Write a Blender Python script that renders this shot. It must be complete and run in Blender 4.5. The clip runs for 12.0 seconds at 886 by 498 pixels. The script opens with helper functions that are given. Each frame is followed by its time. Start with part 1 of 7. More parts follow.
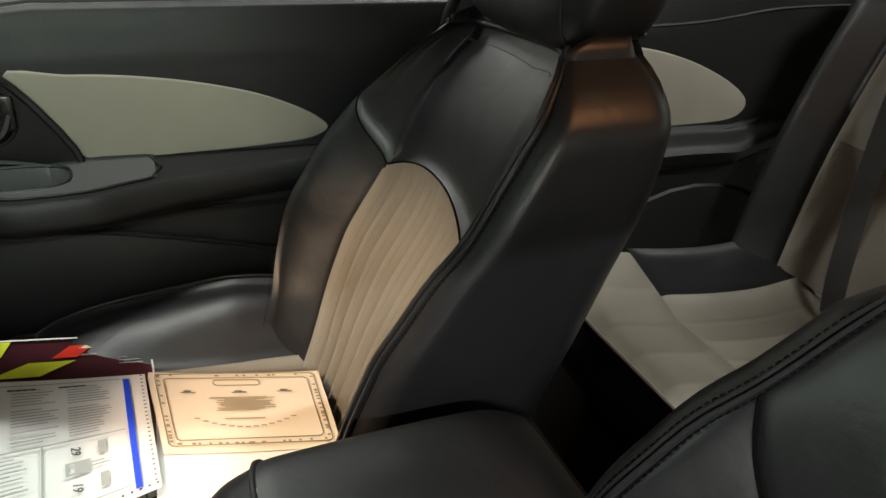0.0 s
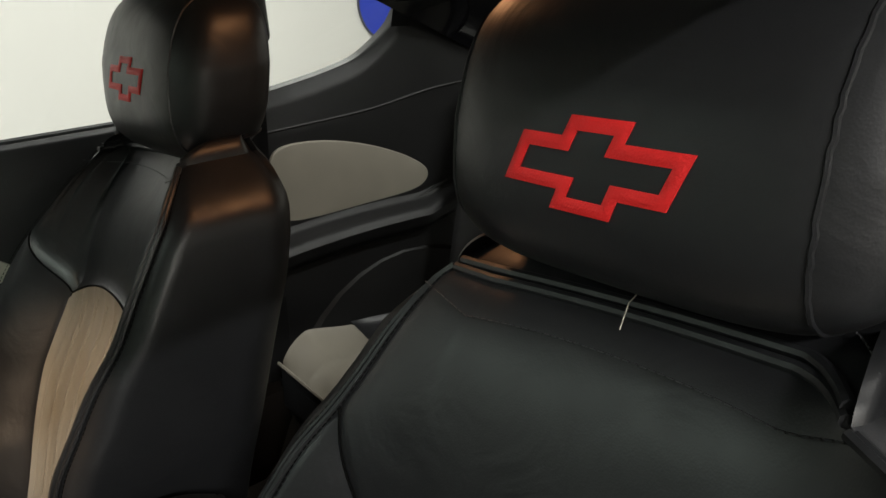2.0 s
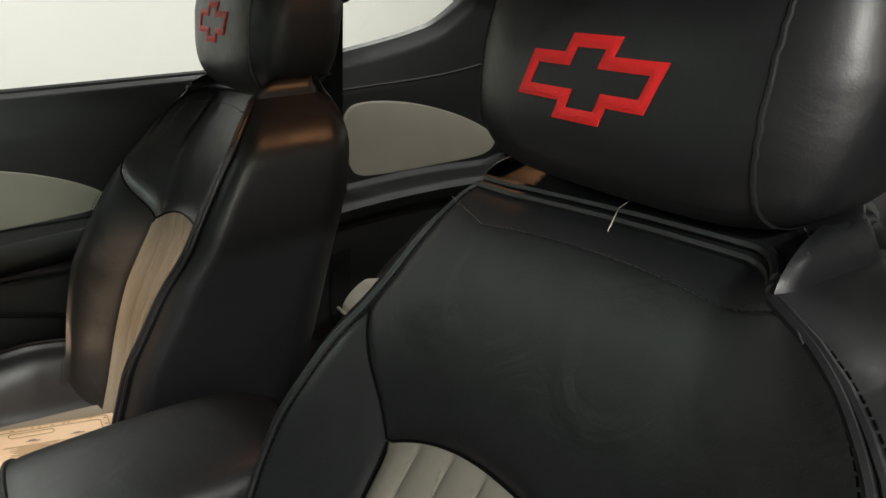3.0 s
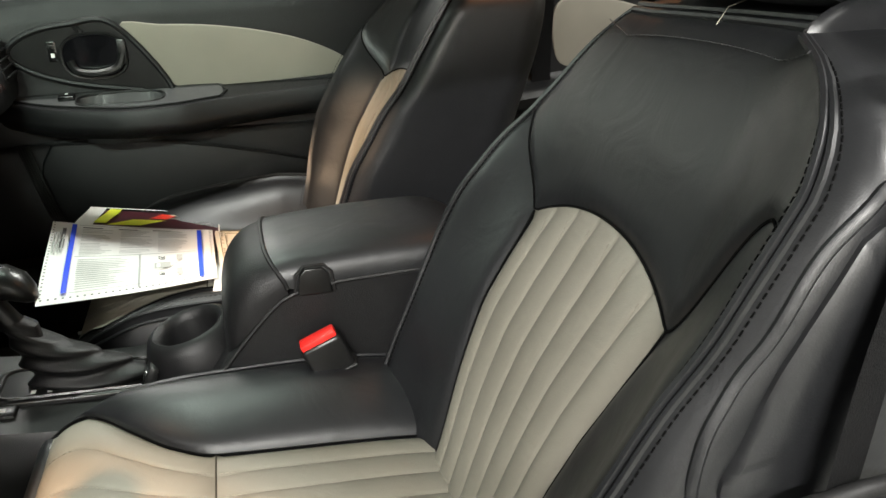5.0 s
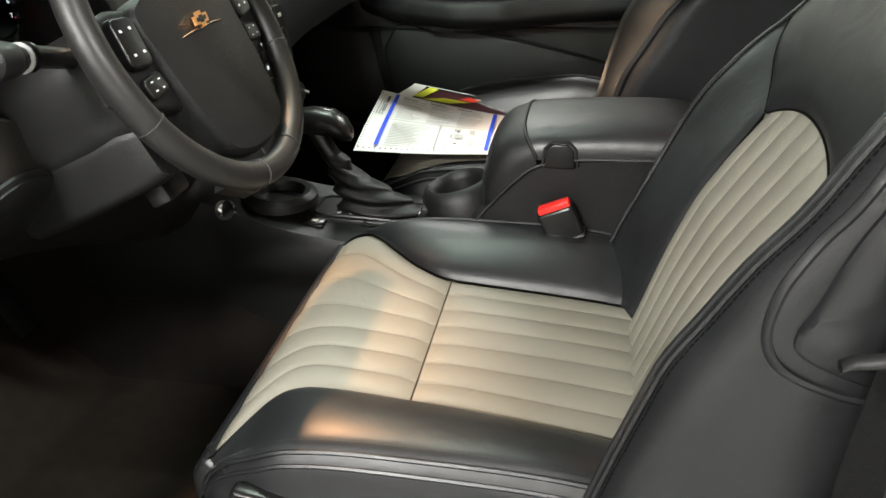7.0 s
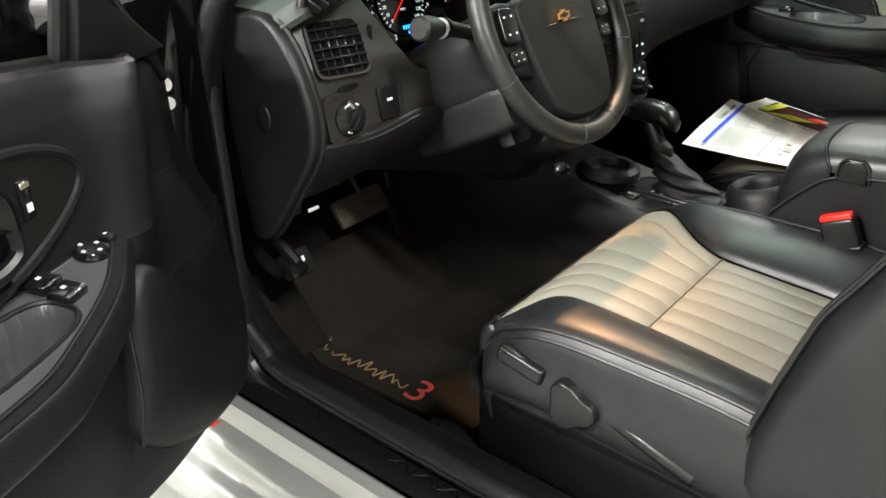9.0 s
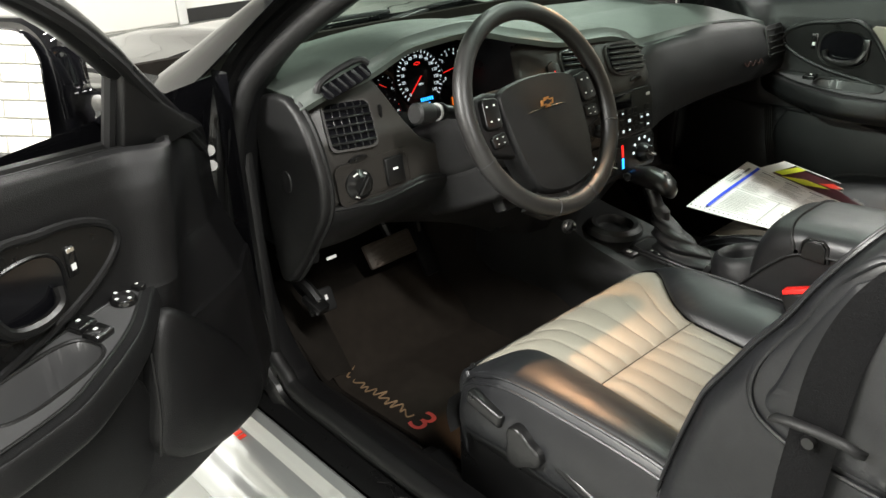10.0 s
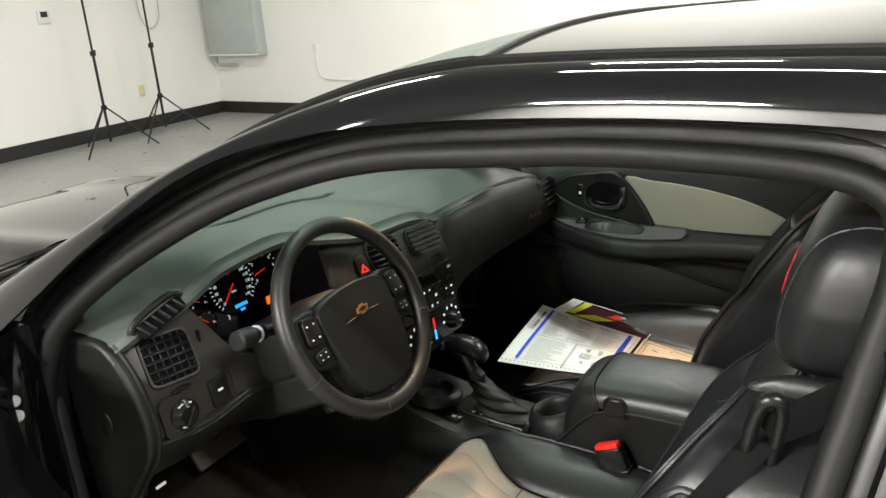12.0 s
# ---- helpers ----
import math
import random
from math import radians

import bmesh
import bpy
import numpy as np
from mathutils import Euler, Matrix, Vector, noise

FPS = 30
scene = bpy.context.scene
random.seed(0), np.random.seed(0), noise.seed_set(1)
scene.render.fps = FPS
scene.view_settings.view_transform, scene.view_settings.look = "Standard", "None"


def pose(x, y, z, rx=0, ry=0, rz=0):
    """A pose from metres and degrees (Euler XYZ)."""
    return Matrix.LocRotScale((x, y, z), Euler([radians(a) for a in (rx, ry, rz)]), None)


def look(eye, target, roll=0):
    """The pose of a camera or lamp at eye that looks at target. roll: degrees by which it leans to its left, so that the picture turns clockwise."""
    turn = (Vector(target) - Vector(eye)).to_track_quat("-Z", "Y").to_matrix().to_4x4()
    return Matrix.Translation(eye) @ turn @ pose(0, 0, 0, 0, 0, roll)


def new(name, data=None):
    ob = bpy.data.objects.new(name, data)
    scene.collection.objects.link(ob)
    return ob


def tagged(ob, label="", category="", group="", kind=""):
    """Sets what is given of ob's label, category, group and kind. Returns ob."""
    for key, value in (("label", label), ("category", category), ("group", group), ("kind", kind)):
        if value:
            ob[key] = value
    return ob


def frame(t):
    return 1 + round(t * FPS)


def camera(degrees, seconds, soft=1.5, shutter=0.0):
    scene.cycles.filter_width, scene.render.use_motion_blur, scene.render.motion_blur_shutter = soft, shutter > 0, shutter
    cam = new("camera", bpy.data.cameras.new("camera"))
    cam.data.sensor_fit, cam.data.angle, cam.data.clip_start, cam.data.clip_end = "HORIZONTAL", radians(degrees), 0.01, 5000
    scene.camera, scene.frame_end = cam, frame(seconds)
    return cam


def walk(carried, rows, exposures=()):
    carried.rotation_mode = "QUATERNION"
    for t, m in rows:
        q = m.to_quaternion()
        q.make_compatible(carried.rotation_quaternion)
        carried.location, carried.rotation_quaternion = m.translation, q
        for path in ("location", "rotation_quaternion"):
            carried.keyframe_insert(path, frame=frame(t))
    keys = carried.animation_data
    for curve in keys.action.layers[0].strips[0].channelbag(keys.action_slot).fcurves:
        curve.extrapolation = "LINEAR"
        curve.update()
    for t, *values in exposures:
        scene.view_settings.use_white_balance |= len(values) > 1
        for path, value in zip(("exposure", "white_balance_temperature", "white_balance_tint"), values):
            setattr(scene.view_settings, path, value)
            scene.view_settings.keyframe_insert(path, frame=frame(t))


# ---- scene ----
cam = camera(58.8, 12.0)
PATH = [
    (0, (0.042, -0.487, 1.267), (0.732, 1.16, 0.366), 3.0),
    (0.5, (0.102, -0.529, 1.274), (1.011, 1.047, 0.442), 1.9),
    (1, (0.122, -0.569, 1.268), (1.159, 0.965, 0.513), -0.0),
    (1.5, (0.128, -0.612, 1.279), (1.252, 0.887, 0.58), -2.5),
    (2, (0.145, -0.662, 1.278), (1.294, 0.83, 0.603), -4.0),
    (2.5, (0.15, -0.708, 1.262), (1.26, 0.811, 0.583), -2.6),
    (3, (0.131, -0.754, 1.241), (1.109, 0.85, 0.554), -1.9),
    (3.2, (0.133, -0.762, 1.234), (1.049, 0.871, 0.531), -1.6),
    (4.8, (0.079, -0.955, 1.168), (0.582, 0.813, 0.381), -1.2),
    (5, (0.086, -0.984, 1.165), (0.547, 0.792, 0.368), -1.4),
    (5.5, (0.106, -1.049, 1.156), (0.438, 0.746, 0.339), -2.0),
    (6, (0.124, -1.088, 1.164), (0.243, 0.701, 0.277), -3.3),
    (6.5, (0.162, -1.115, 1.151), (0.046, 0.653, 0.222), -2.9),
    (7, (0.191, -1.142, 1.156), (-0.164, 0.588, 0.218), -2.2),
    (7.5, (0.212, -1.172, 1.166), (-0.358, 0.502, 0.232), -0.6),
    (7.7, (0.224, -1.186, 1.172), (-0.435, 0.456, 0.24), -0.8),
    (9.3, (0.454, -1.373, 1.222), (-0.798, -0.088, 0.337), -1.9),
    (9.5, (0.498, -1.367, 1.243), (-0.802, -0.124, 0.369), -2.0),
    (10, (0.603, -1.336, 1.329), (-0.744, -0.129, 0.475), -2.2),
    (10.5, (0.589, -1.321, 1.389), (-0.697, -0.03, 0.564), -2.2),
    (11, (0.508, -1.311, 1.448), (-0.599, 0.189, 0.723), -0.0),
    (11.2, (0.497, -1.314, 1.456), (-0.545, 0.248, 0.767), 0.3),
    (11.5, (0.514, -1.317, 1.489), (-0.509, 0.264, 0.814), -0.9),
    (12, (0.584, -1.339, 1.524), (-0.436, 0.253, 0.873), -4.1),
]
walk(cam, [(t, look(eye, target, roll)) for t, eye, target, roll in PATH],
     exposures=[(0, -0.42), (1, -0.58), (2, -0.78), (3.2, -0.75), (4.2, -0.1), (5, 0.2), (7, 0.2), (9.5, 0.3), (10.5, 0.0), (12, -0.25)])

# ---- world and lamps ----
world = bpy.data.worlds.new("room_world")
scene.world = world
world.use_nodes = True
world.node_tree.nodes["Background"].inputs[0].default_value = (0.9, 0.93, 1.0, 1)
world.node_tree.nodes["Background"].inputs[1].default_value = 0.02
GROUND = 0.07


def area_lamp(name, x, y, z, sx, sy, watts, colour=(0.985, 0.97, 0.93), turn=(0, 0, 0)):
    lamp = bpy.data.lights.new(name, "AREA")
    lamp.shape, lamp.size, lamp.size_y, lamp.energy, lamp.color = "RECTANGLE", sx, sy, watts, colour
    ob = new(name, lamp)
    ob.matrix_basis = pose(x, y, z, *turn)
    return ob


# the third tube is an added fill that brightens the passenger backrest
TUBES = [(-3.6, -3.6, 90), (-3.6, 2.9, 130), (-1.0, 4.0, 130), (-1.0, -4.3, 680), (-0.2, 0.9, 90), (2.6, -1.7, 260), (2.4, 2.9, 230)]
for tx, ty, watts in TUBES:
    area_lamp("tube_light", tx, ty, 3.50, 1.4, 0.16, watts)
area_lamp("dome_bulb", 0.60, 0.0, 1.372, 0.07, 0.11, 0.70, (1.0, 0.46, 0.20))


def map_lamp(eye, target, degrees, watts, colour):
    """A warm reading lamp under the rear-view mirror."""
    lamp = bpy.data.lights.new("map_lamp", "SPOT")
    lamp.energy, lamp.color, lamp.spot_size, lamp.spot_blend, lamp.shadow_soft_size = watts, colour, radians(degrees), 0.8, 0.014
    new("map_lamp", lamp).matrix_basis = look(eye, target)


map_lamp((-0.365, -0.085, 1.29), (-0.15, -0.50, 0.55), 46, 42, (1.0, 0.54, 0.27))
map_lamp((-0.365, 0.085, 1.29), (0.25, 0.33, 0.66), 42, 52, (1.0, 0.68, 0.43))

# ---- materials ----
def material(name, colour, rough=0.5, metal=0.0, grain=0.0, grain_size=900.0, mottle=0.0, mottle_size=6.0, coat=0.0, voronoi=False, spec=0.5, rough_var=0.08):
    """A principled surface with a fine bump and a broad, faint unevenness of colour and gloss."""
    m = bpy.data.materials.new(name)
    m.use_nodes = True
    n, l = m.node_tree.nodes, m.node_tree.links
    b = n["Principled BSDF"]
    b.inputs["Base Color"].default_value = (*colour, 1)
    b.inputs["Roughness"].default_value = rough
    b.inputs["Metallic"].default_value = metal
    b.inputs["Coat Weight"].default_value = coat
    b.inputs["Coat Roughness"].default_value = 0.03
    b.inputs["Specular IOR Level"].default_value = spec
    where = n.new("ShaderNodeTexCoord")
    if mottle:
        t = n.new("ShaderNodeTexNoise")
        t.inputs["Scale"].default_value, t.inputs["Detail"].default_value = mottle_size, 5
        l.new(where.outputs["Object"], t.inputs["Vector"])
        mix = n.new("ShaderNodeMix")
        mix.data_type = "RGBA"
        mix.inputs["A"].default_value = (*[c * (1 - mottle) for c in colour], 1)
        mix.inputs["B"].default_value = (*[min(1, c * (1 + mottle)) for c in colour], 1)
        l.new(t.outputs["Fac"], mix.inputs["Factor"])
        l.new(mix.outputs["Result"], b.inputs["Base Color"])
        r = n.new("ShaderNodeMapRange")
        r.inputs["To Min"].default_value, r.inputs["To Max"].default_value = max(0.02, rough - rough_var), min(1, rough + rough_var)
        t2 = n.new("ShaderNodeTexNoise")
        t2.inputs["Scale"].default_value, t2.inputs["Detail"].default_value = mottle_size * 4, 4
        l.new(where.outputs["Object"], t2.inputs["Vector"])
        l.new(t2.outputs["Fac"], r.inputs["Value"])
        l.new(r.outputs["Result"], b.inputs["Roughness"])
    if grain:
        g = n.new("ShaderNodeTexVoronoi" if voronoi else "ShaderNodeTexNoise")
        g.inputs["Scale"].default_value = grain_size
        l.new(where.outputs["Object"], g.inputs["Vector"])
        bump = n.new("ShaderNodeBump")
        bump.inputs["Strength"].default_value, bump.inputs["Distance"].default_value = grain, 0.001
        l.new(g.outputs["Distance" if voronoi else "Fac"], bump.inputs["Height"])
        l.new(bump.outputs["Normal"], b.inputs["Normal"])
    return m


def leather(name, colour, rough, spec=0.33):
    """Leather: pebble grain, soft creases and uneven shine."""
    m = material(name, colour, rough, grain=0.06, grain_size=700, voronoi=True, mottle=0.12, mottle_size=9, rough_var=0.07, spec=spec)
    n, l = m.node_tree.nodes, m.node_tree.links
    crease = n.new("ShaderNodeTexNoise")
    crease.inputs["Scale"].default_value, crease.inputs["Detail"].default_value, crease.inputs["Distortion"].default_value = 14, 3, 1.2
    l.new(n["Texture Coordinate"].outputs["Object"], crease.inputs["Vector"])
    b2 = n.new("ShaderNodeBump")
    b2.inputs["Strength"].default_value, b2.inputs["Distance"].default_value = 0.13, 0.01
    l.new(crease.outputs["Fac"], b2.inputs["Height"])
    l.new(b2.outputs["Normal"], n["Bump"].inputs["Normal"])
    return m


def glowing(name, colour, strength):
    m = bpy.data.materials.new(name)
    m.use_nodes = True
    b = m.node_tree.nodes["Principled BSDF"]
    b.inputs["Base Color"].default_value = (*colour, 1)
    b.inputs["Emission Color"].default_value = (*colour, 1)
    b.inputs["Emission Strength"].default_value = strength
    return m


def glass(name, tint, gloss=0.12):
    """Thin tinted pane: mostly clear, with a faint reflection."""
    m = bpy.data.materials.new(name)
    m.use_nodes = True
    n, l = m.node_tree.nodes, m.node_tree.links
    n.remove(n["Principled BSDF"])
    clear, shine, mix, fres = n.new("ShaderNodeBsdfTransparent"), n.new("ShaderNodeBsdfGlossy"), n.new("ShaderNodeMixShader"), n.new("ShaderNodeLayerWeight")
    clear.inputs[0].default_value = (*tint, 1)
    shine.inputs["Roughness"].default_value = 0.02
    fres.inputs["Blend"].default_value = 0.5
    steep, weak = n.new("ShaderNodeMath"), n.new("ShaderNodeMath")
    steep.operation, weak.operation = "POWER", "MULTIPLY_ADD"
    steep.inputs[1].default_value, weak.inputs[1].default_value, weak.inputs[2].default_value = 4.0, 0.6, 0.05
    l.new(fres.outputs["Facing"], steep.inputs[0])
    l.new(steep.outputs[0], weak.inputs[0])
    l.new(weak.outputs[0], mix.inputs[0])
    l.new(clear.outputs[0], mix.inputs[1])
    l.new(shine.outputs[0], mix.inputs[2])
    l.new(mix.outputs[0], n["Material Output"].inputs["Surface"])
    return m


BLACK_LEATHER = leather("black_leather", (0.0094, 0.0098, 0.0108), 0.42, 0.50)
BEIGE_LEATHER = leather("beige_leather", (0.182, 0.169, 0.139), 0.48)
WHEEL_LEATHER = leather("worn_wheel_leather", (0.014, 0.0135, 0.013), 0.44, 0.40)
THREAD_BEIGE = material("beige_thread", (0.20, 0.185, 0.150), 0.75)
SEAM_BEIGE = material("beige_join", (0.045, 0.041, 0.033), 0.9, spec=0.05)
THREAD_PALE = material("pale_thread", (0.5, 0.46, 0.38), 0.7)
THREAD_DARK = material("dark_thread", (0.03, 0.03, 0.032), 0.6)
SEAM_BLACK = material("sewn_join", (0.003, 0.003, 0.003), 0.9, spec=0.05)
SCRIPT_THREAD = material("dull_gold_thread", (0.16, 0.10, 0.05), 0.8)
RED_THREAD = material("red_embroidery", (0.62, 0.012, 0.012), 0.55, grain=0.6, grain_size=700)
VINYL = material("grained_black_vinyl", (0.0065, 0.0065, 0.0068), 0.45, spec=0.30, grain=0.3, grain_size=700, voronoi=True, mottle=0.15, mottle_size=7)
# dark grey vinyl; the windshield's green haze is put into its colour
DASH_TOP = material("dash_vinyl_green_haze", (0.056, 0.067, 0.059), 0.5, grain=0.3, grain_size=700, voronoi=True, mottle=0.12, mottle_size=7)
PLASTIC = material("grained_dark_plastic", (0.010, 0.010, 0.010), 0.40, spec=0.36, grain=0.25, grain_size=900, voronoi=True, mottle=0.12, mottle_size=8)
TRIM = material("brown_grey_trim", (0.024, 0.0215, 0.019), 0.42, spec=0.35, grain=0.15, grain_size=1100, mottle=0.1, mottle_size=8)
SATIN = material("satin_black_plastic", (0.006, 0.006, 0.006), 0.30, spec=0.4, grain=0.1, grain_size=1200, mottle=0.1)
GLOSS = material("gloss_black_plastic", (0.008, 0.008, 0.008), 0.12, mottle=0.1)
RUBBER = material("black_rubber", (0.008, 0.008, 0.008), 0.55, spec=0.3, grain=0.2, grain_size=500, mottle=0.15)
CARPET = material("dark_carpet", (0.012, 0.0102, 0.0085), 0.95, spec=0.08, grain=1.0, grain_size=650, mottle=0.35, mottle_size=30)
MAT_PILE = material("dark_mat_pile", (0.017, 0.0138, 0.011), 0.95, spec=0.08, grain=1.0, grain_size=800, mottle=0.3, mottle_size=40)
CLOTH_BEIGE = material("beige_door_cloth", (0.22, 0.202, 0.165), 0.75, grain=0.5, grain_size=900, mottle=0.12, mottle_size=15)
PAINT = material("black_car_paint", (0.005, 0.005, 0.006), 0.05, coat=0.3, mottle=0.05, mottle_size=40, rough_var=0.02)
JAMB = material("satin_black_jamb", (0.005, 0.005, 0.005), 0.32, spec=0.25, mottle=0.1)
SWITCH_PLATE = material("satin_grey_plate", (0.058, 0.058, 0.059), 0.36, grain=0.15, grain_size=900, mottle=0.12, mottle_size=10)
SILVER = material("silver_car_paint", (0.42, 0.43, 0.42), 0.34, metal=0.55, coat=0.6, grain=0.05, grain_size=2500, mottle=0.06)
CHROME = material("chrome", (0.75, 0.75, 0.76), 0.14, metal=1.0)
STEEL = material("bare_steel", (0.42, 0.42, 0.43), 0.3, metal=1.0, mottle=0.2, mottle_size=40)
WEBBING = material("seat_belt_webbing", (0.010, 0.010, 0.0105), 0.8, spec=0.15, grain=0.8, grain_size=700, mottle=0.12, mottle_size=60)
RED_PLASTIC = material("red_plastic", (0.75, 0.02, 0.015), 0.35)
WHITE_MARK = material("white_marking", (0.75, 0.75, 0.74), 0.5)
GREY_MARK = material("grey_print", (0.38, 0.38, 0.37), 0.8)
DARK_MARK = material("dark_print", (0.07, 0.07, 0.075), 0.8)
PAPER = material("white_paper", (0.80, 0.79, 0.77), 0.85, mottle=0.04, mottle_size=12)
PAPER_CREAM = material("cream_paper", (0.78, 0.68, 0.54), 0.85, mottle=0.05, mottle_size=12)
BLUE_INK = material("blue_ink", (0.012, 0.06, 0.72), 0.7)
MAROON_INK = material("maroon_print", (0.06, 0.012, 0.018), 0.3)
YELLOW_INK = material("yellow_print", (0.72, 0.78, 0.05), 0.4)
RED_INK = material("red_print", (0.7, 0.04, 0.02), 0.4)
GREEN_INK = material("ornament_print", (0.30, 0.24, 0.14), 0.8)
ROOF_CLOTH = material("grey_headliner", (0.30, 0.29, 0.27), 0.95, grain=0.5, grain_size=900, mottle=0.1)
WALL_PAINT = material("white_wall_paint", (0.78, 0.77, 0.73), 0.7, grain=0.15, grain_size=90, mottle=0.04, mottle_size=1.5)
CEILING_GREY = material("grey_ceiling_paint", (0.20, 0.20, 0.195), 0.8, mottle=0.08, mottle_size=1.5)
CONCRETE = material("sealed_concrete", (0.27, 0.275, 0.255), 0.32, grain=0.12, grain_size=60, mottle=0.22, mottle_size=2.2, rough_var=0.12)
DARK_BASE = material("black_baseboard", (0.012, 0.012, 0.012), 0.45, mottle=0.1)
GREY_METAL = material("grey_enamelled_steel", (0.40, 0.43, 0.41), 0.45, mottle=0.08)
OLD_IVORY = material("ivory_plastic", (0.68, 0.60, 0.34), 0.5)
WHITE_PLASTIC = material("white_plastic", (0.72, 0.72, 0.70), 0.4)
BRICK_WHITE = material("white_painted_brick", (0.70, 0.68, 0.62), 0.75, grain=0.6, grain_size=120, mottle=0.1, mottle_size=8)
BLUE_SIGN = material("blue_sign_enamel", (0.02, 0.05, 0.5), 0.4)
GAUGE_WHITE = glowing("lit_white_marks", (0.72, 0.82, 0.87), 0.65)
GAUGE_RED = glowing("lit_red_pointer", (0.9, 0.02, 0.015), 0.9)
GAUGE_BLUE = glowing("lit_blue_display", (0.02, 0.35, 1.0), 2.2)
GAUGE_AMBER = glowing("lit_amber_lamp", (1.0, 0.20, 0.01), 1.2)
AMBER_MARK = material("gold_badge", (0.75, 0.36, 0.12), 0.3, metal=0.8)
TUBE_GLOW = glowing("lit_diffuser", (1.0, 0.97, 0.92), 6.0)
PANE = glass("clear_pane", (0.93, 0.96, 0.94))
SHIELD = glass("green_windshield", (0.66, 0.80, 0.73))
MIRROR = material("mirror_glass", (0.9, 0.9, 0.9), 0.01, metal=1.0)
SCREEN = material("dark_display", (0.004, 0.004, 0.005), 0.08)

# ---- building tools ----
def part(name, bm, mat, parent=None, label="", smooth=40):
    """Links a bmesh as one mesh object, under a thing or under a part. Coordinates are those of the place."""
    me = bpy.data.meshes.new(name)
    bmesh.ops.recalc_face_normals(bm, faces=bm.faces[:]) if len(bm.faces) < 60000 else None
    bm.to_mesh(me)
    bm.free()
    me.materials.append(mat)
    if smooth:
        me.polygons.foreach_set("use_smooth", [True] * len(me.polygons))
        me.set_sharp_from_angle(angle=radians(smooth))
    ob = new(name, me)
    if parent:
        ob.parent = parent
        if parent.parent is None:
            ob.matrix_parent_inverse = parent.matrix_basis.inverted()
    if label:
        ob["label"] = label
    return ob


def thing(name, x, y, z, label, category, group="", kind=""):
    ob = new(name)
    ob.empty_display_size = 0.05
    ob.matrix_basis = pose(x, y, z)
    return tagged(ob, label, category, group, kind)


def solo(name, bm, mat, label, category, group="", kind="", smooth=40):
    return tagged(part(name, bm, mat, None, "", smooth), label, category, group, kind)


def lerp(table, x):
    """Linear interpolation in rows of (x, value), values numbers or tuples."""
    if x <= table[0][0]:
        return table[0][1]
    for (a, p), (b, q) in zip(table, table[1:]):
        if x <= b:
            k = (x - a) / (b - a)
            return p + (q - p) * k if not isinstance(p, tuple) else tuple(i + (j - i) * k for i, j in zip(p, q))
    return table[-1][1]


def smooth_lerp(table, x):
    """Monotone smooth interpolation in rows of (x, number)."""
    xs = [r[0] for r in table]
    ys = [r[1] for r in table]
    if x <= xs[0]:
        return ys[0]
    if x >= xs[-1]:
        return ys[-1]
    i = max(k for k in range(len(xs) - 1) if xs[k] <= x)
    sl = [(ys[k + 1] - ys[k]) / (xs[k + 1] - xs[k]) for k in range(len(xs) - 1)]
    def tangent(k):
        if k == 0:
            return sl[0]
        if k == len(xs) - 1:
            return sl[-1]
        return 0.0 if sl[k - 1] * sl[k] <= 0 else 2 * sl[k - 1] * sl[k] / (sl[k - 1] + sl[k])
    h = xs[i + 1] - xs[i]
    t = (x - xs[i]) / h
    return ((2 * t**3 - 3 * t**2 + 1) * ys[i] + (t**3 - 2 * t**2 + t) * h * tangent(i)
            + (-2 * t**3 + 3 * t**2) * ys[i + 1] + (t**3 - t**2) * h * tangent(i + 1))


def curve_points(pts, n=8, closed=False):
    """A smooth line through the points (Catmull-Rom)."""
    p = [Vector(q) for q in pts]
    out = []
    m = len(p)
    for i in range(m if closed else m - 1):
        a, b, c, d = (p[(i + k) % m] if closed else p[min(max(i + k, 0), m - 1)] for k in (-1, 0, 1, 2))
        for j in range(n):
            t = j / n
            out.append(0.5 * (2 * b + (c - a) * t + (2 * a - 5 * b + 4 * c - d) * t * t + (3 * b - a - 3 * c + d) * t**3))
    if not closed:
        out.append(p[-1])
    return out


def grid(fn, nu, nv, u0=0.0, u1=1.0, v0=0.0, v1=1.0, close_v=False, bm=None):
    bm = bm or bmesh.new()
    rows = [[bm.verts.new(fn(u0 + (u1 - u0) * i / nu, v0 + (v1 - v0) * j / nv)) for j in range(nv + (0 if close_v else 1))] for i in range(nu + 1)]
    for a, b in zip(rows, rows[1:]):
        m = len(a)
        for j in range(m if close_v else m - 1):
            bm.faces.new((a[j], a[(j + 1) % m], b[(j + 1) % m], b[j]))
    return bm


def panel(fn, u0, u1, v0, v1, nu, nv, puff=0.0, ribs=0, rib=0.0, power=8, sign=1):
    """A padded patch of the surface fn: swollen between its seams, with sewn channels along u."""
    e = 1e-3
    def f(u, v):
        p = Vector(fn(u, v))
        du, dv = Vector(fn(u + e, v)) - Vector(fn(u - e, v)), Vector(fn(u, v + e)) - Vector(fn(u, v - e))
        n = du.cross(dv)
        n = n.normalized() * sign if n.length > 1e-12 else Vector((0, 0, 1))
        s, t = (u - u0) / (u1 - u0), (v - v0) / (v1 - v0)
        h = puff * (1 - abs(2 * s - 1) ** power) * (1 - abs(2 * t - 1) ** power)
        if ribs:
            h += rib * (abs(math.sin(math.pi * ribs * t)) ** 0.55 - 1) * min(1, (1 - abs(2 * s - 1)) * 30)
        return p + n * h
    return grid(f, nu, nv, u0, u1, v0, v1)


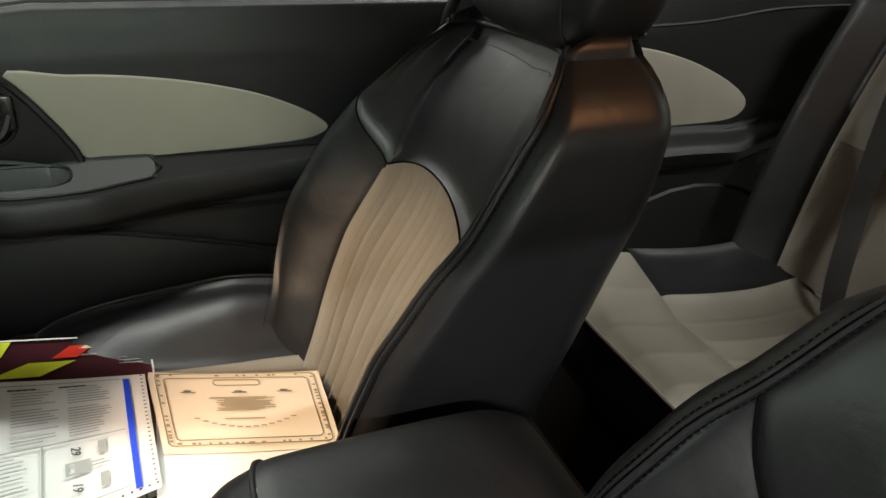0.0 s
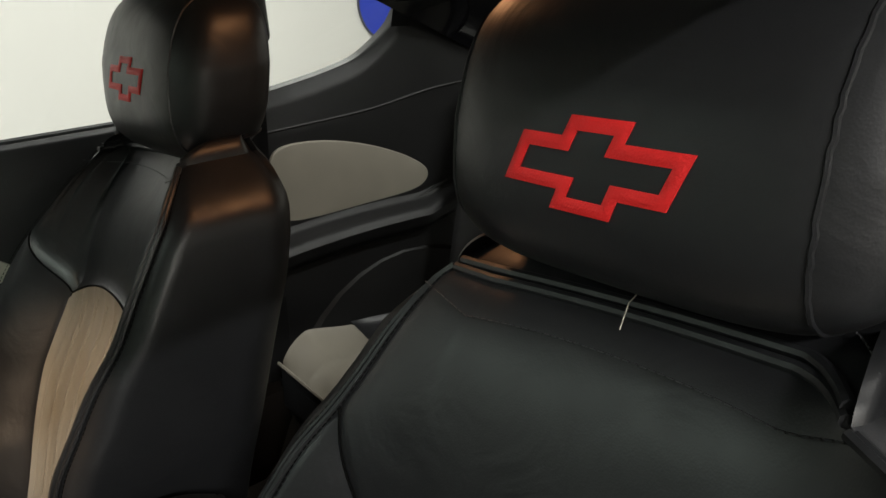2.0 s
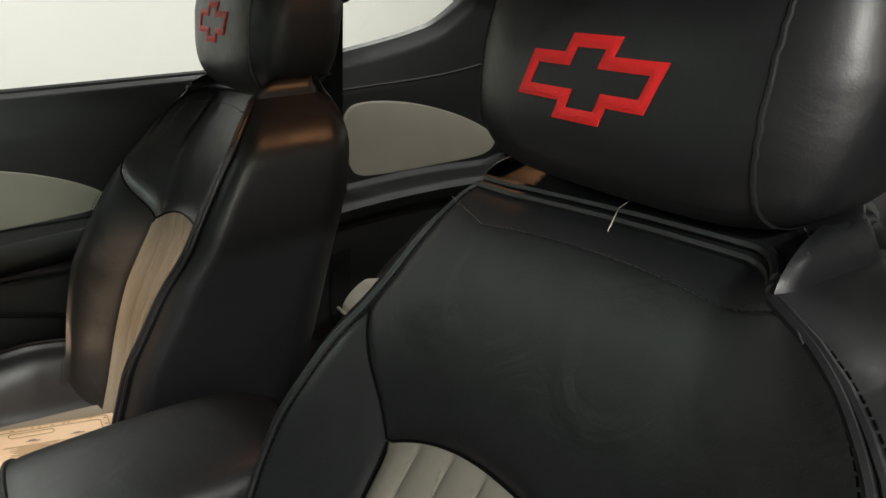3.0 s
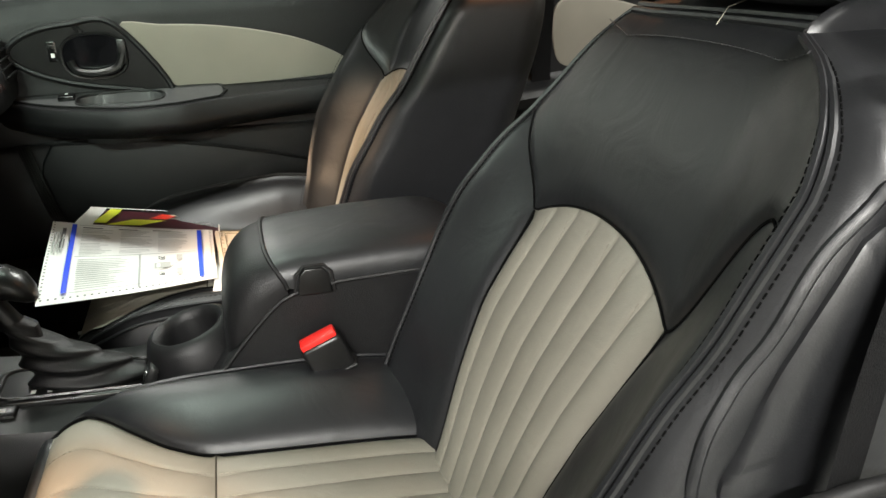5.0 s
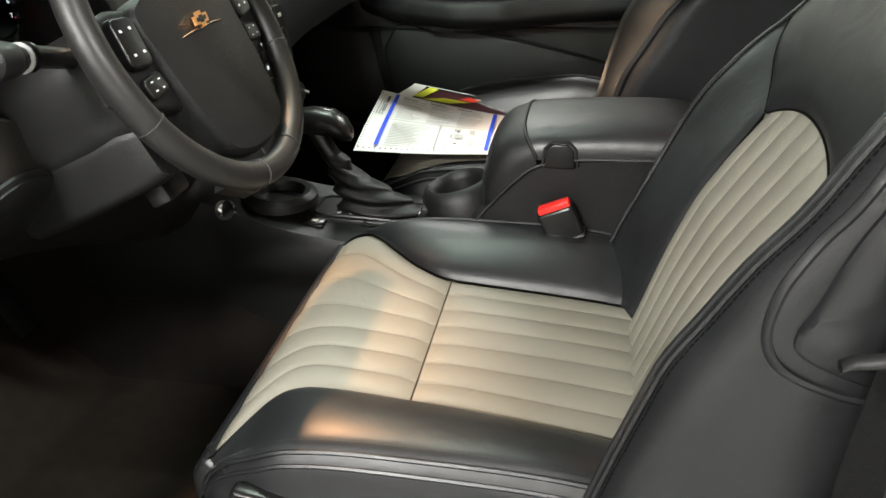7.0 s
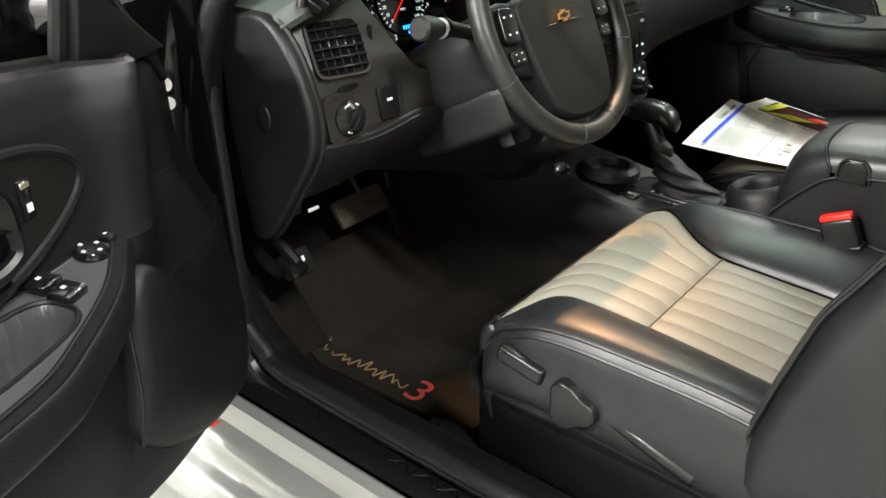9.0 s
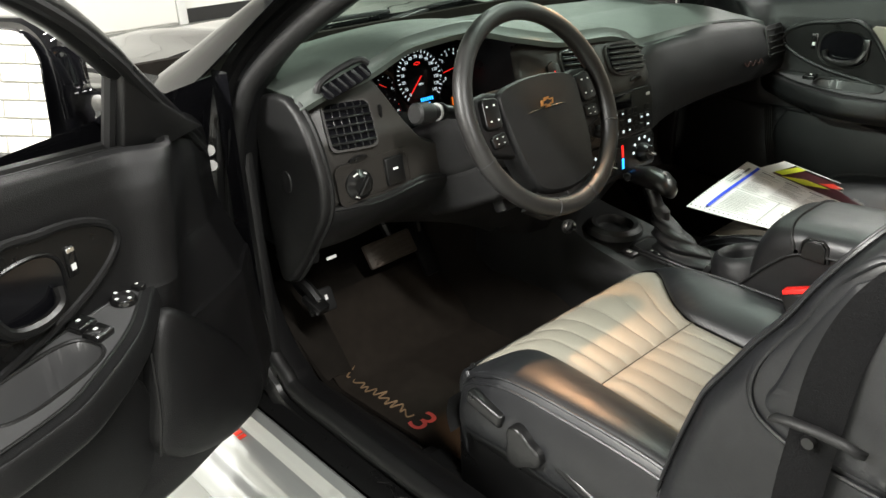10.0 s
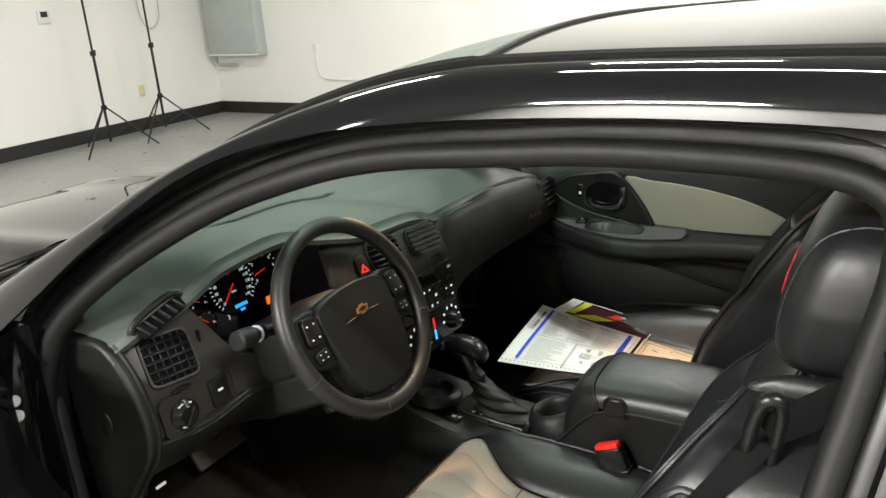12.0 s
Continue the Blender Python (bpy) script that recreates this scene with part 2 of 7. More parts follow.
def tube(pts, r, n=8, closed=False, bm=None, flat=1.0):
    """A round bar along the points; r is a number or a function of 0 to 1."""
    bm = bm or bmesh.new()
    p = [Vector(q) for q in pts]
    m = len(p)
    prev, rings = None, []
    for i in range(m):
        t = (p[(i + 1) % m] - p[i - 1]) if closed else (p[min(i + 1, m - 1)] - p[max(i - 1, 0)])
        t.normalize()
        if prev is None:
            prev = t.orthogonal().normalized()
        prev = (prev - t * prev.dot(t))
        prev = prev.normalized() if prev.length > 1e-6 else t.orthogonal().normalized()
        side = t.cross(prev)
        rad = r(i / max(1, m - 1)) if callable(r) else r
        rings.append([bm.verts.new(p[i] + (prev * math.cos(a) + side * math.sin(a) * flat) * rad) for a in (2 * math.pi * k / n for k in range(n))])
    for i in range(m if closed else m - 1):
        a, b = rings[i], rings[(i + 1) % m]
        for k in range(n):
            bm.faces.new((a[k], a[(k + 1) % n], b[(k + 1) % n], b[k]))
    if not closed:
        bm.faces.new(rings[0])
        bm.faces.new(rings[-1][::-1])
    return bm


def loft(rings, caps=True, bm=None, closed=True):
    bm = bm or bmesh.new()
    vs = [[bm.verts.new(q) for q in ring] for ring in rings]
    m = len(vs[0])
    for a, b in zip(vs, vs[1:]):
        for k in range(m if closed else m - 1):
            bm.faces.new((a[k], a[(k + 1) % m], b[(k + 1) % m], b[k]))
    if caps:
        bm.faces.new(vs[0])
        bm.faces.new(vs[-1][::-1])
    return bm


def box(sx, sy, sz, m=None, bevel=0.0, seg=2, bm=None):
    """A box with rounded edges, centred on the pose m."""
    b = bmesh.new()
    bmesh.ops.create_cube(b, size=1.0)
    bmesh.ops.scale(b, vec=(sx, sy, sz), verts=b.verts)
    if bevel:
        bmesh.ops.bevel(b, geom=b.edges[:], offset=bevel, segments=seg, profile=0.5, affect="EDGES")
    if m is not None:
        bmesh.ops.transform(b, matrix=m, verts=b.verts)
    return join(bm, b)


def join(bm, other):
    if bm is None:
        return other
    me = bpy.data.meshes.new("joined")
    other.to_mesh(me)
    other.free()
    bm.from_mesh(me)
    bpy.data.meshes.remove(me)
    return bm


def prism(outline, depth, m=None, bevel=0.0, bm=None, hole=None):
    """A plate from a flat outline (x, y), depth upwards along z, put at the pose m; hole: a second outline with as many points."""
    b = bmesh.new()
    if hole:
        lo, hi, li, hj = ([b.verts.new((x, y, z)) for x, y in o] for o, z in ((outline, 0), (outline, depth), (hole, 0), (hole, depth)))
        k = len(outline)
        for i in range(k):
            j = (i + 1) % k
            b.faces.new((hi[i], hi[j], hj[j], hj[i]))
            b.faces.new((lo[j], lo[i], li[i], li[j]))
            b.faces.new((lo[i], lo[j], hi[j], hi[i]))
            b.faces.new((li[j], li[i], hj[i], hj[j]))
    else:
        f = b.faces.new([b.verts.new((x, y, 0)) for x, y in outline])
        ext = bmesh.ops.extrude_face_region(b, geom=[f])
        bmesh.ops.translate(b, vec=(0, 0, depth), verts=[v for v in ext["geom"] if isinstance(v, bmesh.types.BMVert)])
        if bevel:
            top = [e for e in b.edges if all(v.co.z > depth * 0.5 for v in e.verts)]
            bmesh.ops.bevel(b, geom=top, offset=bevel, segments=3, profile=0.5, affect="EDGES")
    if m is not None:
        bmesh.ops.transform(b, matrix=m, verts=b.verts)
    return join(bm, b)


def lathe(profile, m=None, n=24, bm=None):
    """A turned body from (radius, height) rows, about z."""
    b = bmesh.new()
    rings = [[(r * math.cos(2 * math.pi * k / n), r * math.sin(2 * math.pi * k / n), h) for k in range(n)] for r, h in profile]
    loft(rings, True, b)
    if m is not None:
        bmesh.ops.transform(b, matrix=m, verts=b.verts)
    return join(bm, b)


def axes(origin, right, up):
    """A pose whose x runs along right, y along up, and z out of the face."""
    r = Vector(right).normalized()
    u = Vector(up)
    u = (u - r * u.dot(r)).normalized()
    z = r.cross(u)
    m = Matrix((r, u, z)).transposed().to_4x4()
    m.translation = Vector(origin)
    return m


def rounded(w, h, r, n=6):
    """A rounded rectangle's outline."""
    out = []
    for cx, cy, a0 in ((w / 2 - r, h / 2 - r, 0), (-w / 2 + r, h / 2 - r, 90), (-w / 2 + r, -h / 2 + r, 180), (w / 2 - r, -h / 2 + r, 270)):
        out += [(cx + r * math.cos(radians(a0 + 90 * k / n)), cy + r * math.sin(radians(a0 + 90 * k / n))) for k in range(n + 1)]
    return out


def oval(rx, ry, n=28, power=2.0):
    out = []
    for k in range(n):
        c, s = math.cos(2 * math.pi * k / n), math.sin(2 * math.pi * k / n)
        out.append((rx * math.copysign(abs(c) ** (2 / power), c), ry * math.copysign(abs(s) ** (2 / power), s)))
    return out


def shell(fn, nu, nv, t, u0=0.0, u1=1.0, v0=0.0, v1=1.0):
    """The surface fn with the thickness t behind it."""
    bm = grid(fn, nu, nv, u0, u1, v0, v1)
    bmesh.ops.recalc_face_normals(bm, faces=bm.faces[:])
    bmesh.ops.solidify(bm, geom=bm.faces[:], thickness=t)
    return bm


def stitches(line, step=0.007, length=0.0045, r=0.0006, bm=None):
    """Short thread dashes along a line of points."""
    bm = bm or bmesh.new()
    p = [Vector(q) for q in line]
    at = 0.0
    for a, b in zip(p, p[1:]):
        d = (b - a).length
        while at < d:
            q = a + (b - a) * (at / d)
            tube([q, q + (b - a).normalized() * length], r, 4, bm=bm)
            at += step
        at -= d
    return bm


BOWTIE = [(-0.058, 0.018), (-0.024, 0.018), (-0.019, 0.032), (0.029, 0.032), (0.024, 0.018), (0.072, 0.018),
          (0.058, -0.018), (0.024, -0.018), (0.019, -0.032), (-0.029, -0.032), (-0.024, -0.018), (-0.072, -0.018)]


def inset(outline, d):
    """The outline moved inwards by d (clockwise outlines)."""
    out = []
    k = len(outline)
    for i in range(k):
        a, b, c = (Vector(outline[(i + j) % k]) for j in (-1, 0, 1))
        n1, n2 = Vector(((b - a).y, -(b - a).x)).normalized(), Vector(((c - b).y, -(c - b).x)).normalized()
        q = b + (n1 + n2) * d / (1 + n1.dot(n2))
        out.append((q.x, q.y))
    return out

# ---- the room ----
def slab(name, x0, x1, y0, y1, z0, z1, mat, label, category="", kind="structure"):
    return tagged(part(name, box(x1 - x0, y1 - y0, z1 - z0, pose((x0 + x1) / 2, (y0 + y1) / 2, (z0 + z1) / 2)), mat), label, category, "", kind)


FAR_X, RIGHT_Y, BACK_X, LEFT_Y, TOP = -7.3, 5.9, 6.0, -5.0, 3.6
slab("ground", FAR_X - 0.2, BACK_X + 0.2, LEFT_Y - 0.2, RIGHT_Y + 0.2, GROUND - 0.2, GROUND, CONCRETE, "sealed pale grey concrete garage floor", "floor")
slab("wall_front", FAR_X - 0.2, FAR_X, LEFT_Y, RIGHT_Y, GROUND, TOP, WALL_PAINT, "white painted plaster wall of the studio", "wall")
slab("wall_right", FAR_X, BACK_X, RIGHT_Y, RIGHT_Y + 0.2, GROUND, TOP, WALL_PAINT, "white painted plaster wall beside the car", "wall")
wall_left = slab("wall_left", FAR_X, BACK_X, LEFT_Y - 0.2, LEFT_Y, GROUND, TOP, WALL_PAINT, "white painted brick wall behind the camera", "wall")
slab("ceiling", FAR_X - 0.2, BACK_X + 0.2, LEFT_Y - 0.2, RIGHT_Y + 0.2, TOP, TOP + 0.15, CEILING_GREY, "plain grey studio ceiling", "ceiling")
slab("baseboard_front", FAR_X, FAR_X + 0.02, 2.36, RIGHT_Y, GROUND, GROUND + 0.14, DARK_BASE, "black baseboard along the white wall", "baseboard")
slab("baseboard_right", FAR_X + 0.02, BACK_X, RIGHT_Y - 0.02, RIGHT_Y, GROUND, GROUND + 0.14, DARK_BASE, "black baseboard along the white wall", "baseboard")
wall_back = slab("wall_back", BACK_X, BACK_X + 0.2, LEFT_Y, RIGHT_Y, GROUND, TOP, WALL_PAINT, "plain white wall behind the car", "wall")
# one housing per lamp, the added fill tube included
for tx, ty, _ in TUBES:
    lamp = thing("ceiling_light", tx, ty, TOP, "long white ceiling tube light, lit", "ceiling light", "ceiling lights")
    part("housing", box(1.5, 0.2, 0.08, pose(tx, ty, 3.56), 0.01), WHITE_PLASTIC, lamp)
    part("diffuser", box(1.42, 0.15, 0.012, pose(tx, ty, 3.514), 0.004), TUBE_GLOW, lamp, "glowing white diffuser")

# Roller door in the far wall: pale panels in a frame
roller = thing("garage_door", FAR_X, 0.7, GROUND, "closed cream sectional garage door with flat panels", "garage door")
for k in range(5):
    part("door_panel", box(0.03, 3.3, 0.53, pose(FAR_X + 0.03, 0.58, GROUND + 0.29 + 0.54 * k), 0.008), WALL_PAINT, roller)
part("jamb", box(0.06, 0.09, 2.8, pose(FAR_X + 0.035, 2.28, GROUND + 1.4), 0.006), WHITE_PLASTIC, roller, "white door jamb")
tape = solo("floor_tape", box(0.05, 3.4, 0.003, pose(FAR_X + 0.36, 0.25, GROUND + 0.0015)), material("blue_tape", (0.06, 0.16, 0.55), 0.6, mottle=0.1), "strip of blue tape stuck on the floor", "tape")


def light_stand(x, y, turn):
    s = thing("light_stand", x, y, GROUND, "black folding tripod light stand with a tall pole", "light stand", "light stands by the wall")
    g = GROUND
    part("pole", tube([(x, y, g + 0.10), (x, y, g + 1.0)], 0.014, 10), SATIN, s)
    part("upper_pole", tube([(x, y, g + 0.98), (x, y, g + 2.3)], 0.011, 10), SATIN, s)
    part("clamp", box(0.05, 0.04, 0.05, pose(x, y, g + 0.98), 0.008), SATIN, s)
    part("collar", lathe([(0.02, 0), (0.03, 0.012), (0.03, 0.04), (0.02, 0.05)], pose(x, y, g + 0.42)), SATIN, s)
    part("knob", lathe([(0.012, 0), (0.014, 0.02), (0.0, 0.024)], pose(x, y + 0.03, g + 1.0, 90)), SATIN, s)
    for k in range(3):
        a = radians(turn + 120 * k)
        d = Vector((math.cos(a), math.sin(a), 0))
        part("leg", tube([Vector((x, y, g + 0.44)) + d * 0.025, Vector((x, y, g + 0.012)) + d * 0.46], 0.0085, 8), SATIN, s)
        part("brace", tube([Vector((x, y, g + 0.13)) + d * 0.012, Vector((x, y, g + 0.245)) + d * 0.21], 0.006, 6), SATIN, s)
    return s


light_stand(-6.56, 3.66, -65)
light_stand(-6.64, 4.43, -65)

# Wall fittings
panel_box = thing("electrical_cabinet", -6.79, RIGHT_Y, 1.2, "grey steel electrical cabinet hung on the wall", "cabinet")
part("body", box(0.84, 0.16, 1.40, pose(-6.79, RIGHT_Y - 0.08, 1.49), 0.012), GREY_METAL, panel_box)
part("front_plate", box(0.78, 0.012, 1.33, pose(-6.79, RIGHT_Y - 0.166, 1.49), 0.004), GREY_METAL, panel_box)
part("lip", box(0.84, 0.012, 0.02, pose(-6.79, RIGHT_Y - 0.168, 0.805), 0.004), WHITE_PLASTIC, panel_box)
pipe = thing("wall_pipe", -7.0, RIGHT_Y, 1.0, "short bent metal pipe under the cabinet", "pipe")
part("bend", tube(curve_points([(-7.18, RIGHT_Y - 0.08, 0.83), (-7.18, RIGHT_Y - 0.08, 0.72), (-7.14, RIGHT_Y - 0.08, 0.68), (-6.85, RIGHT_Y - 0.08, 0.68)], 5), 0.018, 8), GREY_METAL, pipe)
conduit = thing("conduit", -5.4, RIGHT_Y, 0.9, "thin white conduit run along the wall", "conduit")
part("riser", tube(curve_points([(-5.60, RIGHT_Y - 0.015, 0.84), (-5.60, RIGHT_Y - 0.015, 0.64), (-5.56, RIGHT_Y - 0.015, 0.55), (-5.42, RIGHT_Y - 0.015, 0.50), (-4.60, RIGHT_Y - 0.015, 0.48)], 5), 0.009, 8), WHITE_PLASTIC, conduit)
part("clip", box(0.05, 0.03, 0.08, pose(-5.60, RIGHT_Y - 0.015, 0.86), 0.006), WHITE_PLASTIC, conduit)
outlet_plate = thing("wall_outlet", FAR_X, 4.71, 0.5, "yellowed ivory wall outlet plate", "outlet")
part("plate", box(0.008, 0.08, 0.13, pose(FAR_X + 0.004, 4.71, 0.52), 0.002), OLD_IVORY, outlet_plate)
part("socket", box(0.006, 0.035, 0.03, pose(FAR_X + 0.009, 4.71, 0.55), 0.002), OLD_IVORY, outlet_plate)
part("socket", box(0.006, 0.035, 0.03, pose(FAR_X + 0.009, 4.71, 0.49), 0.002), OLD_IVORY, outlet_plate)
stat = thing("thermostat", FAR_X, 3.69, 1.35, "small white wall thermostat with a dark screen", "thermostat")
part("case", box(0.03, 0.13, 0.13, pose(FAR_X + 0.015, 3.69, 1.42), 0.006), WHITE_PLASTIC, stat)
part("screen", box(0.006, 0.075, 0.055, pose(FAR_X + 0.033, 3.69, 1.445), 0.002), SCREEN, stat)
lead = solo("cable", tube(curve_points([(FAR_X + 0.03, 4.92, 2.1), (FAR_X + 0.04, 4.84, 1.52), (FAR_X + 0.04, 4.92, 1.21), (FAR_X + 0.04, 5.12, 1.35), (FAR_X + 0.03, 5.10, 2.1)], 8), 0.006, 6), GREY_METAL, "loop of grey cable hanging on the wall", "cable")
sign = thing("wall_sign", 4.76, RIGHT_Y, 0.99, "round blue enamel sign with a dark rim", "sign")
part("disc", lathe([(0.0, 0), (0.38, 0), (0.38, 0.02), (0.0, 0.02)], pose(4.76, RIGHT_Y, 0.99, 90), 40), BLUE_SIGN, sign)
part("rim", tube([(4.76 + 0.38 * math.cos(a), RIGHT_Y - 0.02, 0.99 + 0.38 * math.sin(a)) for a in np.linspace(0, 2 * math.pi, 40)[:-1]], 0.012, 6, True), DARK_MARK, sign)

# ---- front seats ----
LUMBAR = [(0.46, 0.045), (0.55, 0.045), (0.62, 0.041), (0.70, 0.037), (0.76, 0.030), (0.80, 0.020), (0.86, 0.004), (0.90, 0.0), (1.07, 0.0)]
XC = [(0.46, 0.250), (0.55, 0.273), (0.65, 0.302), (0.75, 0.334), (0.861, 0.370), (0.95, 0.402), (1.0, 0.427), (1.035, 0.450), (1.068, 0.480)]
# half width and forward crest of the front edge, one row for each side of the car the edge lies towards
HALF = {-1: [(0.46, 0.201), (0.68, 0.203), (0.78, 0.218), (0.86, 0.230), (0.945, 0.242), (1.02, 0.236), (1.05, 0.212), (1.068, 0.186)],
        -2: [(0.46, 0.210), (0.60, 0.233), (0.765, 0.249), (0.877, 0.253), (0.964, 0.258), (0.996, 0.256), (1.020, 0.243), (1.040, 0.220), (1.055, 0.192), (1.068, 0.155)],
        1: [(0.46, 0.230), (0.60, 0.237), (0.71, 0.241), (0.80, 0.247), (0.84, 0.244), (0.89, 0.233), (0.916, 0.227), (0.958, 0.209), (1.019, 0.187), (1.059, 0.169), (1.068, 0.159)],
        2: [(0.46, 0.154), (0.65, 0.174), (0.70, 0.202), (0.76, 0.220), (0.82, 0.216), (0.86, 0.212), (0.91, 0.203), (0.945, 0.187), (0.98, 0.164), (1.03, 0.134), (1.068, 0.108)]}
CREST = {-1: [(0.46, 0.085), (0.60, 0.100), (0.78, 0.106), (0.84, 0.094), (0.88, 0.085), (0.92, 0.070), (0.965, 0.060), (1.02, 0.050), (1.068, 0.040)],
         -2: [(0.46, 0.085), (0.60, 0.100), (0.78, 0.106), (0.84, 0.094), (0.88, 0.085), (0.92, 0.072), (0.965, 0.064), (1.02, 0.054), (1.068, 0.046)],
         1: [(0.46, 0.080), (0.60, 0.085), (0.773, 0.066), (0.85, 0.054), (0.90, 0.036), (0.95, 0.012), (1.0, 0.002), (1.068, 0.0)],
         2: [(0.46, 0.085), (0.60, 0.100), (0.78, 0.106), (0.84, 0.094), (0.88, 0.085), (0.92, 0.072), (0.965, 0.060), (1.02, 0.048), (1.068, 0.040)]}


def edge_row(side, y0):
    """Which row of the tables holds for an edge of a seat."""
    return (1 if y0 < 0 else 2) if side > 0 else (-2 if y0 < 0 else -1)


def lifted(y, z):
    """The backrest's top runs slightly uphill across the car."""
    return z - 0.06 * y * max(0.0, min(1.0, (z - 0.93) / 0.12))


INSERT = [(0.46, 0.100), (0.60, 0.108), (0.70, 0.126), (0.78, 0.138), (0.87, 0.137), (1.06, 0.112)]
V_IN, V_EDGE = 0.34, 0.68


def seam_height(a, row=0):
    """Where the insert and the bolsters end, across the back: an arch, then a seam that climbs to the shoulder."""
    if a <= V_IN:
        return 0.860 + 0.034 * (1 - (a / V_IN) ** 2.2)
    if row == -2:
        k = min(1.0, (a - V_IN) / (V_EDGE - V_IN) / 0.80)
        return 0.860 + 0.118 * (k * k * (3 - 2 * k)) ** 0.8
    return 0.860 + 0.095 * min(1.0, (a - V_IN) / (V_EDGE - V_IN)) ** 0.9


def back_surface(mirror, y0):
    def surface(u, v):
        a, side = abs(v), math.copysign(1.0, v) * mirror
        wd = edge_row(side, y0)
        zs = seam_height(min(a, V_EDGE), wd)
        roll = 0.0
        if u <= 0.5:
            z = 0.47 + (zs - 0.47) * u / 0.5
        elif u <= 0.8:
            z = zs + (1.068 - zs) * (u - 0.5) / 0.3
        else:
            z, roll = 1.068, (u - 0.8) / 0.2
        bulge = smooth_lerp(LUMBAR, z)
        w, c, b = smooth_lerp(HALF[wd], z), smooth_lerp(CREST[wd], z) - bulge, smooth_lerp(INSERT, z)
        x = smooth_lerp(XC, z) - bulge
        if wd == -2:
            b *= 1.0 - 0.10 * max(0.0, min(1.0, (0.86 - z) / 0.10))
        deep = 0.15 + 0.05 * max(0, min(1, (0.95 - z) / 0.3))
        if a <= V_IN:
            y, dx = b * a / V_IN, 0.004 * (1 - (a / V_IN) ** 2)
        elif a <= V_EDGE:
            k = (a - V_IN) / (V_EDGE - V_IN)
            y, dx = b + (w - b) * k, -c * (math.sin(k * math.pi * 0.5) ** 1.25 if wd == 2 else 0.40 * k + 0.60 * k ** 2.0)
        else:
            k = (a - V_EDGE) / (1 - V_EDGE)
            y = w + 0.022 * math.sin(min(1, k * 1.6) * math.pi * 0.5) - 0.028 * k * k
            dx = -c + (c + deep) * k
        if roll:
            ang = roll * math.pi * 0.5
            drop = 0.0 if a <= V_EDGE else 0.05 * ((a - V_EDGE) / (1 - V_EDGE))
            x += 0.085 * math.sin(ang) * (1 if a <= V_EDGE else 1 - 0.75 * (a - V_EDGE) / (1 - V_EDGE))
            z += 0.022 * math.sin(min(1, roll * 1.4) * math.pi * 0.5) - drop * 0.4
            y *= 1 - 0.06 * roll
        return (x + dx, y0 + side * y, lifted(side * y, z))
    return surface


BACK_X = [(0.46, 0.395), (0.70, 0.472), (0.90, 0.524), (1.03, 0.556), (1.06, 0.556), (1.075, 0.550), (1.090, 0.540)]


def back_body(mirror, y0, wide=0.055):
    """Sides, top and rear of the backrest: rings that run from one front edge round the back to the other."""
    F = back_surface(mirror, y0)
    def surface(u, v):
        z = 0.47 + 0.598 * min(1, u / 0.86)
        over = max(0.0, (u - 0.86) / 0.14)
        wd = edge_row(mirror * v, y0)
        outer = v > 0
        w, c = smooth_lerp(HALF[wd], z), smooth_lerp(CREST[wd], z)
        xf = smooth_lerp(XC, z) - c
        zt = z + 0.022 * math.sin(over * math.pi * 0.5)
        xb = smooth_lerp(BACK_X, zt)
        shrink = math.cos(over * math.pi * 0.5)
        a = abs(v)
        side = -math.copysign(1.0, v)
        if a > 0.5:
            k = (1 - a) / 0.5
            x = xf + (xb - 0.02 - xf) * k
            y = w + (wide if outer else 0.030) * math.sin(min(1, k * 8.0) * math.pi * 0.5) ** 0.8 * max(0.1, min(1, (1.078 - z) / 0.060))
            if k > 0.8:
                y -= 0.02 * ((k - 0.8) / 0.2) ** 2
        else:
            k = a / 0.5
            x = xb - 0.02 * k ** 6
            y = (w + (wide * 0.6 if outer else 0.010) * max(0.1, min(1, (1.078 - z) / 0.060))) * k
        if over:
            x = xb + (x - xb) * (0.25 + 0.75 * shrink) if a <= 0.5 else xb + (x - xb) * (0.45 + 0.55 * shrink)
            y *= 0.90 + 0.10 * shrink
        yy = mirror * -side * y
        return (x, y0 + yy, lifted(yy, zt))
    return surface


CUSH_PATH = [(0.0, (0.300, 0.560)), (0.14, (0.235, 0.582)), (0.52, (0.002, 0.602)), (0.72, (-0.110, 0.612)), (0.82, (-0.155, 0.607)), (0.90, (-0.188, 0.586)), (0.96, (-0.204, 0.552)), (1.0, (-0.206, 0.505))]
CUSH_OUT = [(0.0, 0.155), (0.25, 0.146), (0.52, 0.133), (0.70, 0.134), (0.76, 0.142), (0.80, 0.165), (0.83, 0.198), (0.86, 0.226), (0.90, 0.240), (1.0, 0.236)]
CUSH_IN = [(0.0, 0.122), (0.52, 0.130), (0.60, 0.150), (0.68, 0.188), (0.75, 0.224), (0.80, 0.238), (1.0, 0.236)]
CUSH_RISE = [(0.0, 0.030), (0.3, 0.042), (0.52, 0.036), (0.70, 0.020), (0.84, 0.0), (1.0, -0.004)]


